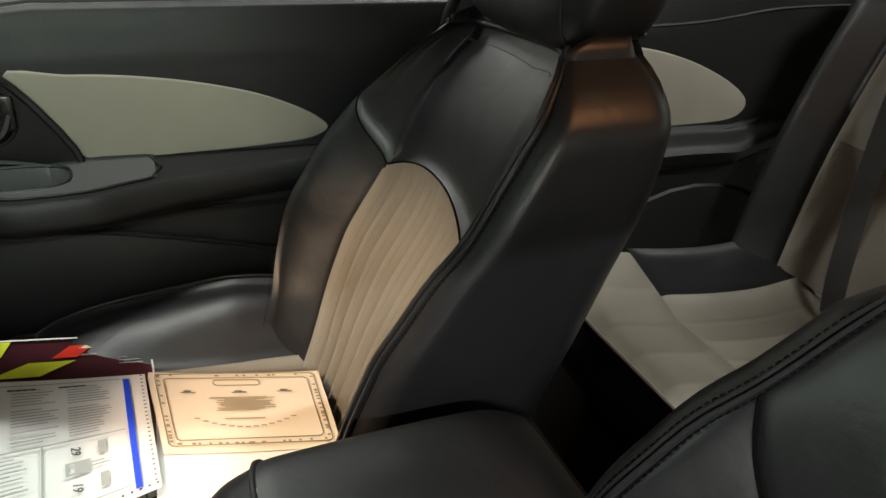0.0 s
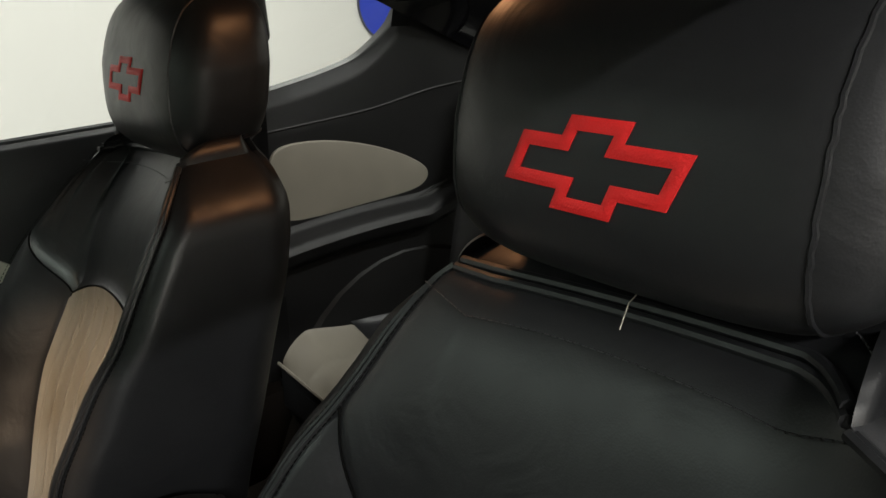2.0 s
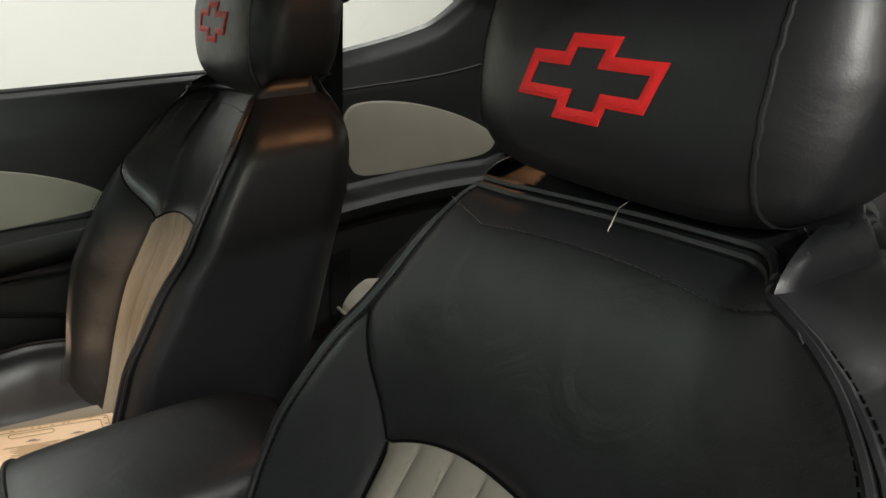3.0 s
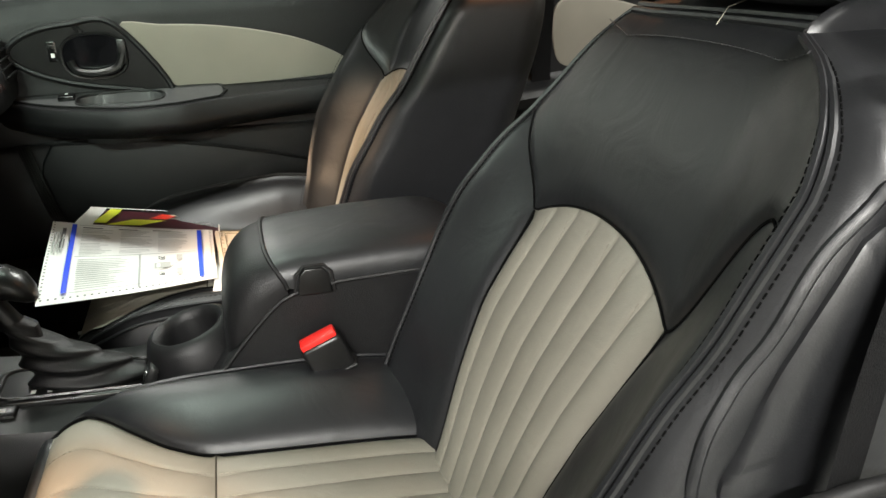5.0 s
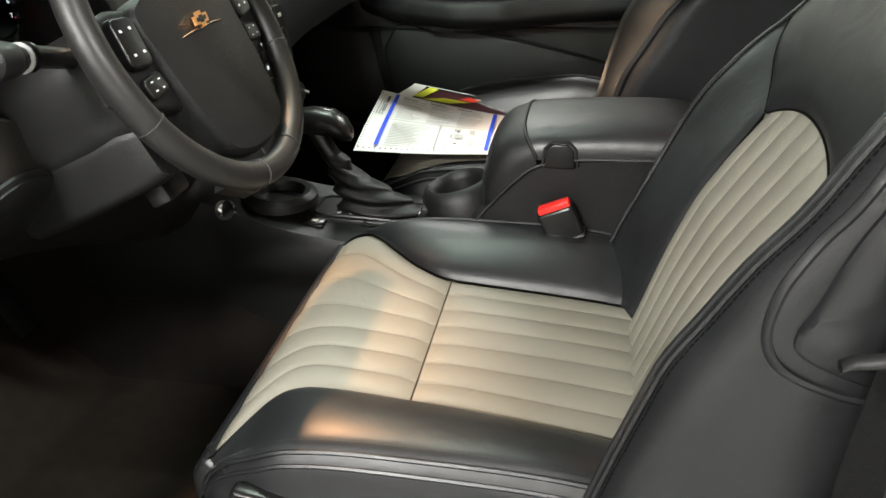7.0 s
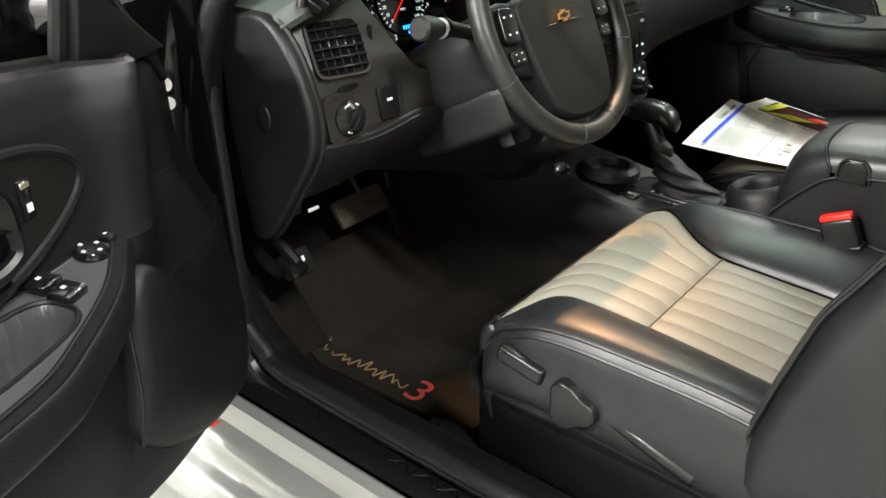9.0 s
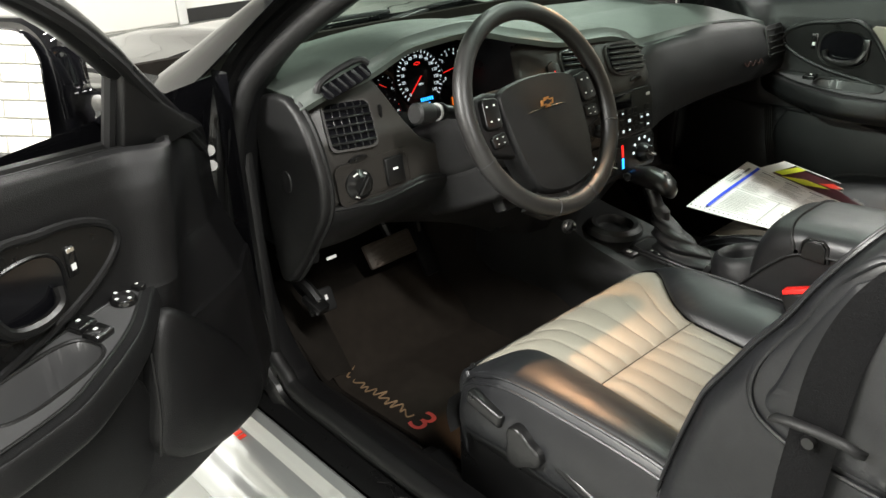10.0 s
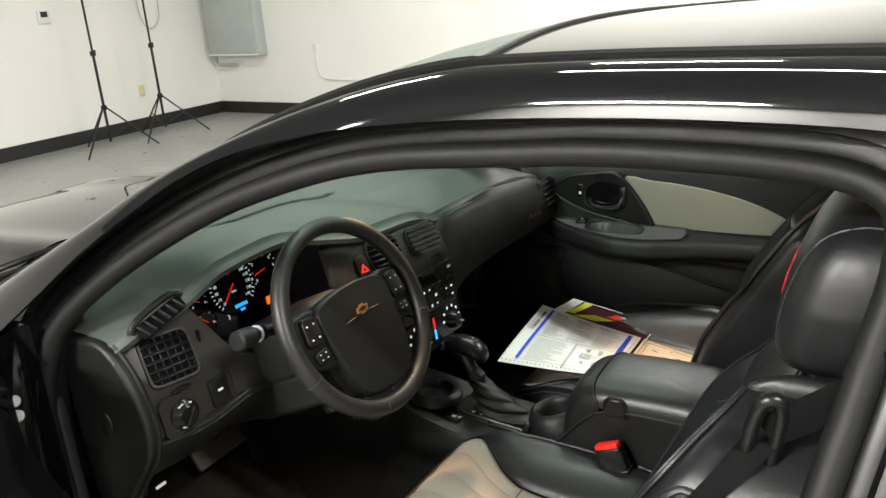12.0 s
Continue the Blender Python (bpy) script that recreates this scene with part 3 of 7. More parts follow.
def cushion_surface(mirror, y0, drop=0.0):
    def surface(u, v):
        a, side = abs(v), math.copysign(1.0, v) * mirror
        xs = smooth_lerp([(k, p[0]) for k, p in CUSH_PATH], u)
        zs = smooth_lerp([(k, p[1]) for k, p in CUSH_PATH], u) - drop
        b, r = smooth_lerp(CUSH_OUT if v > 0 else CUSH_IN, u), smooth_lerp(CUSH_RISE, u)
        if y0 > 0 and v > 0:
            far = max(0.0, min(1.0, (0.75 - u) / 0.45))
            b, r = b - 0.024 * far, r + 0.034 * far
        w = 0.248 - 0.018 * max(0, u - 0.75) / 0.25
        b = min(b, w - 0.006)
        if a <= V_IN:
            return (xs, y0 + side * b * a / V_IN, zs)
        if a <= V_EDGE:
            k = (a - V_IN) / (V_EDGE - V_IN)
            return (xs + 0.010 * k, y0 + side * (b + (w - b) * k), zs + r * math.sin(min(1, k * 1.25) * math.pi * 0.5) - 0.006 * k)
        k = (a - V_EDGE) / (1 - V_EDGE)
        return (xs + 0.010 + 0.02 * k * max(0, u - 0.8) / 0.2, y0 + side * (w + 0.018 * math.sin(k * math.pi * 0.75)), zs + r - 0.006 - (0.105 + r * 0.8) * k + (0.05 * max(0, u - 0.85) / 0.15) * k)
    return surface


def front_seat(y0, mirror, label, driver):
    s = thing("front_seat", 0.1, y0, 0.31, label, "car seat", "front seats")
    # mirror is +1 where the outer side lies at greater y
    F = back_surface(mirror, y0)
    wide = 0.028 if driver else 0.018
    C = cushion_surface(mirror, y0 + 0.019 if driver else y0, -0.009 if driver else 0.012)
    # backrest
    back = part("backrest_core", grid(lambda u, v: Vector(F(u, v)) + Vector((0.014, 0, -0.004)), 24, 40, 0.02, 0.99, -V_EDGE, V_EDGE), BLACK_LEATHER, s)
    part("back_insert", panel(F, 0.0, 0.5, -V_IN, V_IN, 44, 98, 0.010, 7, 0.0035, 10, -1), BEIGE_LEATHER, s, "beige leather insert with sewn vertical channels")
    part("back_bolster", panel(F, 0.0, 0.5, V_IN, V_EDGE, 40, 22, 0.008, sign=-1), BLACK_LEATHER, s)
    part("back_bolster", panel(F, 0.0, 0.5, -V_EDGE, -V_IN, 40, 22, 0.008, sign=-1), BLACK_LEATHER, s)
    part("shoulder_panel", panel(F, 0.5, 0.8, -V_EDGE, V_EDGE, 26, 60, 0.008, power=12, sign=-1), BLACK_LEATHER, s)
    part("top_panel", panel(F, 0.8, 1.0, -V_EDGE, V_EDGE, 14, 50, 0.004, sign=-1), BLACK_LEATHER, s)
    part("back_body", grid(back_body(mirror, y0, wide), 60, 90, 0, 1, -1, 1), BLACK_LEATHER, s, "black leather sides and rear")
    # piping and twin stitching along the edge of the front face
    B = back_body(mirror, y0, wide)
    for sg in (1, -1):
        edge = [Vector(F(u, sg * V_EDGE)) + Vector((-0.003, 0, 0)) for u in np.linspace(0.02, 0.8, 60)]
        side = [Vector(B(u, sg * 0.996)) + Vector((-0.002, sg * mirror * 0.002, 0)) for u in np.linspace(0.02, 0.86, 60)]
        if driver or sg < 0:
            part("piping", tube(edge, 0.0030, 6), BLACK_LEATHER, s)
            part("piping", tube(side, 0.0026, 6), BLACK_LEATHER, s)
        part("stitching", stitches([Vector(B(u, sg * 0.990)) + Vector((-0.001, sg * mirror * 0.0022, 0)) for u in np.linspace(0.03, 0.85, 110)], 0.0062, 0.0042, 0.0006), SEAM_BLACK, s)
        part("stitching", stitches([Vector(F(u, sg * (V_EDGE - 0.02))) + Vector((-0.0052, 0, 0.001)) for u in np.linspace(0.03, 0.79, 110)], 0.0062, 0.0042, 0.00055), SEAM_BLACK, s)
    for u, dx, dz in ((0.797, -0.0040, 0.0020), (0.804, -0.0020, 0.0040)):
        part("piping", tube([Vector(F(u, v)) + Vector((dx, 0, dz)) for v in np.linspace(0.045 - V_EDGE, V_EDGE - 0.045, 60)], 0.0038, 8), BLACK_LEATHER, s)
    for u, dx, dz in ((0.765, -0.0098, 0.004), (0.842, -0.001, 0.0068)):
        part("stitching", stitches([Vector(F(u, v)) + Vector((dx, 0, dz)) for v in np.linspace(-V_EDGE, V_EDGE, 90)], 0.0062, 0.0042, 0.0006), THREAD_DARK, s)
    # dark sewn joins between the panels
    for line in ([F(0.5, v) for v in np.linspace(-V_EDGE, V_EDGE, 70)], [F(u, V_IN) for u in np.linspace(0.02, 0.5, 40)], [F(u, -V_IN) for u in np.linspace(0.02, 0.5, 40)]):
        part("seam", tube([Vector(p) + Vector((-0.0008, 0, 0)) for p in line], 0.0014, 5), SEAM_BLACK, s)
    if driver:
        part("thread_tail", tube([Vector(F(0.785, 0.025)) + Vector((-0.0115, 0, 0.005)), Vector(F(0.80, 0.02)) + Vector((-0.009, 0, 0.010)), Vector(F(0.83, 0.01)) + Vector((-0.002, 0, 0.0095))], 0.0004, 4), THREAD_PALE, s, "pale loose thread")
    for k in range(1, 7):
        v = -V_IN + 2 * V_IN * k / 7
        part("channel_stitching", stitches([Vector(F(u, v)) + Vector((-0.0068, 0, 0.001)) for u in np.linspace(0.02, 0.485, 50)], 0.006, 0.0035, 0.00045), THREAD_BEIGE, s)
    # side airbag cover on the outer side
    rim_line = [(0.480, 0.998), (0.435, 1.003), (0.409, 1.008), (0.394, 1.006), (0.372, 0.986), (0.357, 0.966), (0.341, 0.937), (0.321, 0.904), (0.306, 0.872), (0.302, 0.839), (0.314, 0.813), (0.345, 0.796), (0.385, 0.787), (0.47, 0.780)]
    inner_line = [(0.470, 0.985), (0.425, 0.991), (0.401, 0.994), (0.387, 0.988), (0.377, 0.977), (0.347, 0.923), (0.329, 0.865), (0.320, 0.841), (0.325, 0.824), (0.357, 0.808), (0.40, 0.796), (0.47, 0.790)]
    wd = edge_row(mirror, y0)

    def side_w(x, z):
        """Half width of the outer side at a place."""
        xf, xb = smooth_lerp(XC, z) - smooth_lerp(CREST[wd], z), smooth_lerp(BACK_X, z)
        k = max(0.0, min(1.0, (x - xf) / (xb - 0.02 - xf)))
        return smooth_lerp(HALF[wd], z) + wide * math.sin(min(1, k * 8.0) * math.pi * 0.5) ** 0.8 * max(0.1, min(1, (1.078 - z) / 0.060))
    if driver:
        part("cover_rim", tube([(p.x, y0 + mirror * (side_w(p.x, p.z) + 0.001), lifted(mirror * 0.27, p.z)) for p in curve_points([(x, 0, z) for x, z in rim_line], 8)], 0.0042, 8, False, None, 0.8), BLACK_LEATHER, s)
        line = curve_points([(x, 0, z) for x, z in inner_line], 6)
        rings = []
        for k, d in ((0.0, -0.004), (0.01, 0.003), (0.06, 0.007), (0.3, 0.009), (0.6, 0.010), (0.95, 0.010)):
            rings.append([])
            for p in line:
                x, z = p.x + (0.42 - p.x) * k, p.z + (0.88 - p.z) * k
                rings[-1].append((x, y0 + mirror * (side_w(x, z) + d), lifted(mirror * 0.27, z)))
        part("airbag_cover", loft(rings), BLACK_LEATHER, s, "smooth black airbag cover")
    # cushion
    part("cushion_core", grid(lambda u, v: Vector(C(u, v)) + Vector((0.004, 0, -0.012)), 30, 40, 0.0, 1.0, -0.97, 0.97), BLACK_LEATHER, s)
    part("cushion_insert", panel(C, 0.0, 0.52, -V_IN, V_IN, 40, 98, 0.007, 7, 0.0035, 10), BEIGE_LEATHER, s, "beige leather insert with sewn channels")
    part("cushion_front", panel(C, 0.52, 0.885, -V_IN, V_IN, 44, 98, 0.007, 7, 0.0030, 10), BEIGE_LEATHER, s, "beige leather front panel with sewn channels")
    part("front_band", panel(C, 0.885, 1.0, -V_EDGE, V_EDGE, 20, 60, 0.006), BLACK_LEATHER, s, "black leather front band")
    part("cushion_bolster", panel(C, 0.0, 0.885, V_IN, V_EDGE, 50, 24, 0.008), BLACK_LEATHER, s)
    part("cushion_bolster", panel(C, 0.0, 0.885, -V_EDGE, -V_IN, 50, 24, 0.008), BLACK_LEATHER, s)
    part("cushion_side", panel(C, 0.0, 1.0, V_EDGE, 1.0, 50, 16, 0.005), BLACK_LEATHER, s)
    part("cushion_side", panel(C, 0.0, 1.0, -1.0, -V_EDGE, 50, 16, 0.005), BLACK_LEATHER, s)
    for k in range(1, 7):
        v = -V_IN + 2 * V_IN * k / 7
        part("channel_stitching", stitches([Vector(C(u, v)) + Vector((0, 0, 0.0040)) for u in np.linspace(0.04, 0.51, 50)], 0.006, 0.0035, 0.00045), THREAD_BEIGE, s)
        part("channel_stitching", stitches([Vector(C(u, v)) + Vector((0, 0, 0.0045)) for u in np.linspace(0.53, 0.86, 40)], 0.006, 0.0035, 0.00045), THREAD_BEIGE, s)
    for sg in (1, -1):
        for off in (0.0, 0.035):
            part("piping", tube([Vector(C(u, sg * (V_EDGE + off))) + Vector((0, sg * mirror * 0.003, 0.003)) for u in np.linspace(0.03, 0.97, 70)], 0.0026, 6), BLACK_LEATHER, s)
        part("stitching", stitches([Vector(C(u, sg * (V_EDGE - 0.03))) + Vector((0, 0, 0.006)) for u in np.linspace(0.03, 0.95, 90)]), THREAD_DARK, s)
    part("seam", tube([Vector(C(0.52, v)) + Vector((0, 0, 0.0004)) for v in np.linspace(-V_IN, V_IN, 60)], 0.0010, 5), SEAM_BEIGE, s)
    for line in ([C(u, V_IN) for u in np.linspace(0.02, 0.9, 70)], [C(u, -V_IN) for u in np.linspace(0.02, 0.9, 70)]):
        part("seam", tube([Vector(p) + Vector((0, 0, 0.0006)) for p in line], 0.0014, 5), SEAM_BLACK, s)
    # headrest
    low_half = 0.093 if driver else 0.110
    hx, hz, hy = 0.522, 1.176, y0 + (0.005 if driver else -0.018)
    def pillow(u, v):
        ang = 2 * math.pi * v
        c, d = math.cos(ang), math.sin(ang)
        cx, cy = math.copysign(abs(c) ** 0.5, c), math.copysign(abs(d) ** 0.62, d)
        h = -1 + 2 * u
        k = max(0.0, 1 - abs(h) ** 3.6) ** 0.36
        half_w = (0.150 if d > 0 else 0.168) - 0.012 * max(0, h) - 0.006 * max(0, -h)
        return (hx + 0.070 * cx * k ** 1.1 * (1 - 0.12 * max(0, h)) + 0.018 * h, hy + half_w * cy * k ** 0.6, hz + (0.093 if h > 0 else low_half) * h)
    head = part("headrest", grid(pillow, 44, 80, 0.002, 0.998, 0, 1, True), BLACK_LEATHER, s, "black leather headrest with a red embroidered badge")
    for sg in (1, -1):
        front, behind = [], []
        for u in np.linspace(0.03, 0.97, 40):
            best = sorted(np.linspace(0, 1, 400)[:-1], key=lambda v: abs((pillow(u, v)[1] - hy) - sg * 0.128))[:8]
            a1 = min(best, key=lambda v: pillow(u, v)[0])
            a2 = max(best, key=lambda v: pillow(u, v)[0])
            if abs((pillow(u, a1)[1] - hy) - sg * 0.128) < 0.004:
                front.append(pillow(u, a1))
                behind.append(pillow(u, a2))
        part("seam", tube(front + behind[::-1], 0.0017, 6, True), BLACK_LEATHER, head)
    # badge lies on the face, right is towards smaller y
    fx = hx - 0.0722
    m = axes((fx, hy - 0.003, hz - 0.012), (0, -1, 0), (0.19, 0, 1))
    out = [(x * 0.90, y * 0.84) for x, y in BOWTIE]
    emblem = prism(out, 0.0026, m @ pose(0, 0, -0.0012), 0, None, inset(out, 0.0080))
    bmesh.ops.subdivide_edges(emblem, edges=emblem.edges[:], cuts=3, use_grid_fill=True)
    flat = m.inverted()
    pairs = [(Vector((*p, 0)), Vector((*q, 0))) for p, q in zip(out, out[1:] + out[:1])]
    for vert in emblem.verts:
        here = flat @ vert.co
        here.z = 0.0
        edge_gap = min((here - p - (q - p) * max(0.0, min(1.0, (here - p).dot(q - p) / (q - p).length_squared))).length for p, q in pairs)
        swell = 0.0009 * math.sin(math.pi * min(1.0, edge_gap / 0.0080))
        lean = fx + 0.19 * (vert.co.z - hz + 0.010)
        h = (vert.co.z - hz) / (0.093 if vert.co.z > hz else low_half)
        k = max(0.05, 1 - abs(h) ** 3.6) ** 0.36
        half_w = (0.150 if vert.co.y > hy else 0.168) - 0.012 * max(0, h) - 0.006 * max(0, -h)
        d = min(0.99, abs(vert.co.y - hy) / (half_w * k ** 0.6)) ** (1 / 0.62)
        face = hx - 0.070 * (1 - d * d) ** 0.25 * k ** 1.1 * (1 - 0.12 * max(0, h)) + 0.018 * h
        vert.co.x = face + (-0.0009 - swell if vert.co.x < lean else 0.0015)
    part("badge", emblem, RED_THREAD, head, "red embroidered badge outline")
    for sg in (1, -1):
        part("headrest_post", tube([(0.515, hy + sg * 0.098, 1.05), (0.524, hy + sg * 0.098, 1.11)], 0.006, 10), CHROME, s, "chrome headrest post")
        part("post_sleeve", lathe([(0.008, 0), (0.016, 0.001), (0.014, 0.008), (0.007, 0.009)], pose(0.514, hy + sg * 0.098, lifted(hy - y0 + sg * 0.098, 1.088), 0, 12), 16), SATIN, s)
    # lower shield, rails
    yo = y0 + (0.025 if driver else 0.0) + mirror * 0.250
    def shield(u, v):
        x = 0.30 - 0.49 * u
        top = 0.586 - 0.05 * max(0, 0.45 - u) + 0.012 * u
        low = 0.494 - 0.012 * math.sin(u * math.pi) + 0.03 * max(0, u - 0.7) / 0.3
        return (x - 0.012 * math.sin(v * math.pi) * (u > 0.97), yo + mirror * (0.016 * math.sin(v * math.pi) ** 0.6 - 0.03 * max(0, u - 0.93) / 0.07), top + (low - top) * v)
    part("side_shield", grid(shield, 40, 14), PLASTIC, s, "black plastic side shield")
    part("shield_front", grid(lambda u, v: (-0.192 - 0.008 * math.sin(u * math.pi), y0 + (0.25 - 0.5 * v), 0.56 - 0.07 * u), 6, 8), PLASTIC, s)
    part("shield_lip", tube([Vector(shield(u, 0.0)) for u in np.linspace(0, 1, 30)], 0.006, 8), PLASTIC, s)
    if driver:
        out = mirror * 0.024
        part("power_switch", box(0.075, 0.02, 0.026, pose(-0.108, yo + out, 0.585, 0, 12, 0), 0.006, 3), SATIN, s, "long black seat adjuster switch")
        star = [((0.033 + 0.006 * math.cos(3 * a)) * math.cos(a), (0.033 + 0.006 * math.cos(3 * a)) * math.sin(a)) for a in np.linspace(0, 2 * math.pi, 40)[:-1]]
        part("lumbar_knob", prism(star, 0.028, axes((-0.026, yo + mirror * 0.012, 0.556), (1, 0, 0), (0, 0, 1)) @ pose(0, 0, 0 if mirror < 0 else -0.028), 0.004), SATIN, s, "lobed black adjuster knob")
        part("recline_lever", tube(curve_points([(0.010, yo + out * 0.62, 0.556), (0.050, yo + out * 0.75, 0.548), (0.095, yo + out * 0.8, 0.535), (0.138, yo + out * 0.72, 0.521)], 8), lambda t: 0.010 + 0.003 * t, 12), SATIN, s, "black recliner lever")
    for w in (0.20, -0.20):
        part("rail", box(0.56, 0.045, 0.03, pose(-0.02, y0 + w * 1.0, 0.345), 0.006), GLOSS, s, "black steel seat rail")
        part("slider", box(0.46, 0.03, 0.15, pose(0.02, y0 + w * 1.0, 0.42), 0.006), SATIN, s)
    part("rail_foot", box(0.07, 0.05, 0.035, pose(-0.295, y0 + mirror * 0.200, 0.330), 0.008), GLOSS, s)
    part("seat_pan", box(0.46, 0.44, 0.03, pose(0.05, y0, 0.480), 0.010), SATIN, s, "black pressed seat pan")
    part("rail_lip", tube([(-0.29, y0 + mirror * 0.224, 0.362), (0.25, y0 + mirror * 0.224, 0.362)], 0.004, 6), STEEL, s, "bright edge of the rail")
    return s


driver_seat = front_seat(-0.385, -1, "two-tone black and beige leather driver's seat with badge headrest", True)
passenger_seat = front_seat(0.370, 1, "two-tone black and beige leather passenger seat under papers", False)
driver_seat.location += Vector((0.014, 0, 0.006))
passenger_seat.location += Vector((0, 0, 0.010))

# ---- rear bench ----
bench = thing("rear_bench", 1.0, 0.36, 0.31, "black and beige leather rear seat with sewn channels", "car seat")


def rear_cushion(y0, sg):
    def f(u, v):
        # u: from the backrest to the front lip, v: from -1 (centre) to 1 (outer)
        x = smooth_lerp([(0, 1.24), (0.25, 1.08), (0.6, 0.870), (0.85, 0.742), (0.95, 0.708), (1, 0.704)], u)
        z = smooth_lerp([(0, 0.560), (0.25, 0.545), (0.6, 0.566), (0.85, 0.592), (0.95, 0.575), (1, 0.51)], u)
        rise = 0.055 * max(0, (v - 0.35)) / 0.65 if v > 0.35 else 0.02 * max(0, -0.6 - v)
        return (x, y0 + sg * 0.27 * v, z + rise * min(1, (1 - u) * 5))
    return f


for y0, sg in ((0.33, 1), (-0.33, -1)):
    R = rear_cushion(y0, sg)
    part("cushion_core", grid(lambda u, v: Vector(R(u, v)) - Vector((0, 0, 0.012)), 20, 20, 0, 1, -1, 1), BLACK_LEATHER, bench)
    part("cushion_insert", panel(R, 0.0, 0.60, -0.75, 0.56, 30, 84, 0.008, 6, 0.0035, 10, sg), BEIGE_LEATHER, bench, "beige leather insert with sewn channels")
    part("cushion_front", panel(R, 0.60, 0.95, -0.92, 0.95, 24, 84, 0.010, 6, 0.0035, 8, sg), BEIGE_LEATHER, bench, "beige leather front panel with sewn channels")
    part("cushion_bolster", panel(R, 0.0, 0.60, 0.56, 1.0, 24, 20, 0.010, sign=sg), BLACK_LEATHER, bench)
    part("cushion_bolster", panel(R, 0.0, 0.60, -1.0, -0.75, 24, 12, 0.008, sign=sg), BLACK_LEATHER, bench)
    part("piping", tube([Vector(R(0.95, v)) + Vector((-0.004, 0, 0.002)) for v in np.linspace(-1, 1, 40)], 0.0035, 6), BEIGE_LEATHER, bench)
    part("cushion_skirt", grid(lambda u, v: (0.707 + 0.03 * u, y0 + 0.28 * v, 0.555 - 0.20 * u), 4, 6, 0, 1, -1, 1), BLACK_LEATHER, bench)

    def rear_back(u, v):
        z = 0.56 + 0.57 * u
        x = 1.16 + 0.20 * u - 0.03 * math.sin(u * math.pi) + 0.02
        edge = 0.72 if v > 0 else 0.55
        x -= 0.07 * max(0.0, abs(v) - edge) / (1 - edge)
        x += 0.05 * max(0, u - 0.9) / 0.1
        return (x, y0 + sg * 0.27 * v, z)
    part("back_core", grid(lambda u, v: Vector(rear_back(u, v)) + Vector((0.020, 0, 0)), 30, 50, 0, 1.0, -1, 1), BLACK_LEATHER, bench)
    part("back_insert", panel(rear_back, 0.02, 0.47, -0.55, 0.74, 30, 70, 0.010, 5, 0.0035, 10, -sg), BEIGE_LEATHER, bench, "beige leather insert with sewn channels")
    part("back_insert_top", panel(rear_back, 0.47, 0.90, -0.55, 0.74, 20, 40, 0.010, sign=-sg), BEIGE_LEATHER, bench, "plain beige leather upper insert")
    part("back_band", panel(rear_back, 0.90, 1.0, -0.55, 0.74, 10, 30, 0.008, sign=-sg), BLACK_LEATHER, bench)
    for a, b in ((-1.0, -0.55), (0.74, 1.0)):
        part("back_bolster", panel(rear_back, 0.0, 1.0, a, b, 30, 16, 0.010, sign=-sg), BLACK_LEATHER, bench)
    part("back_top", grid(lambda u, v: (1.36 + 0.10 * u, y0 + sg * 0.27 * v, 1.13 - 0.01 * u), 4, 8, 0, 1, -1, 1), BLACK_LEATHER, bench)
part("back_middle", box(0.08, 0.14, 0.5, pose(1.30, 0, 0.80, 0, 20), 0.02, 3), BLACK_LEATHER, bench)
part("cushion_middle", box(0.46, 0.14, 0.08, pose(0.98, 0, 0.53), 0.025, 3), BLACK_LEATHER, bench)

# ---- car body ----
body = thing("car_body", 0.0, 0.0, GROUND, "black coupe body with silver sill and open driver's side", "car")


def side_y(z):
    """Half width of the door opening's edge at a height."""
    return 0.70 + 0.02 * min(1, max(0, (z - 0.45) / 0.4)) if z < 0.95 else 0.74 - 0.02 * max(0, (1.02 - z) / 0.07) * (z < 1.02) - (z - 0.95) * 0.486


OPENING = [(-0.50, 0.425), (-0.585, 0.450), (-0.642, 0.51), (-0.668, 0.60), (-0.658, 0.75), (-0.622, 0.88), (-0.585, 0.990), (-0.552, 1.052), (-0.463, 1.127), (-0.352, 1.194), (-0.249, 1.244),
           (-0.150, 1.279), (-0.058, 1.304), (0.028, 1.318), (0.108, 1.325), (0.182, 1.330), (0.25, 1.335), (0.313, 1.337), (0.372, 1.337), (0.43, 1.336), (0.50, 1.332), (0.545, 1.322), (0.572, 1.300), (0.576, 1.25), (0.558, 1.16), (0.530, 1.00), (0.525, 0.80), (0.53, 0.66),
           (0.53, 0.54), (0.49, 0.46), (0.40, 0.425), (0.0, 0.420)]


def opening_line(sg, n=5):
    flat = curve_points([(x, 0, z) for x, z in OPENING], n, True)
    return [Vector((p.x, sg * side_y(p.z), p.z)) for p in flat]


def swept(line, section, sg):
    """Sweeps a section of (outwards in the plane of the opening, outwards from the car) round the opening."""
    rings = []
    k = len(line)
    for i in range(k):
        t = line[(i + 1) % k] - line[i - 1]
        out = Vector((t.z, 0, -t.x)).normalized()
        if out.dot(Vector((line[i].x - 0.05, 0, line[i].z - 0.85))) < 0:
            out = -out
        rings.append([line[i] + Vector((out.x * d, sg * e - sg * 0.48 * out.z * d * (line[i].z > 0.96), out.z * d)) for d, e in section])
    rings.append(rings[0])
    return loft(rings, False, None, False)


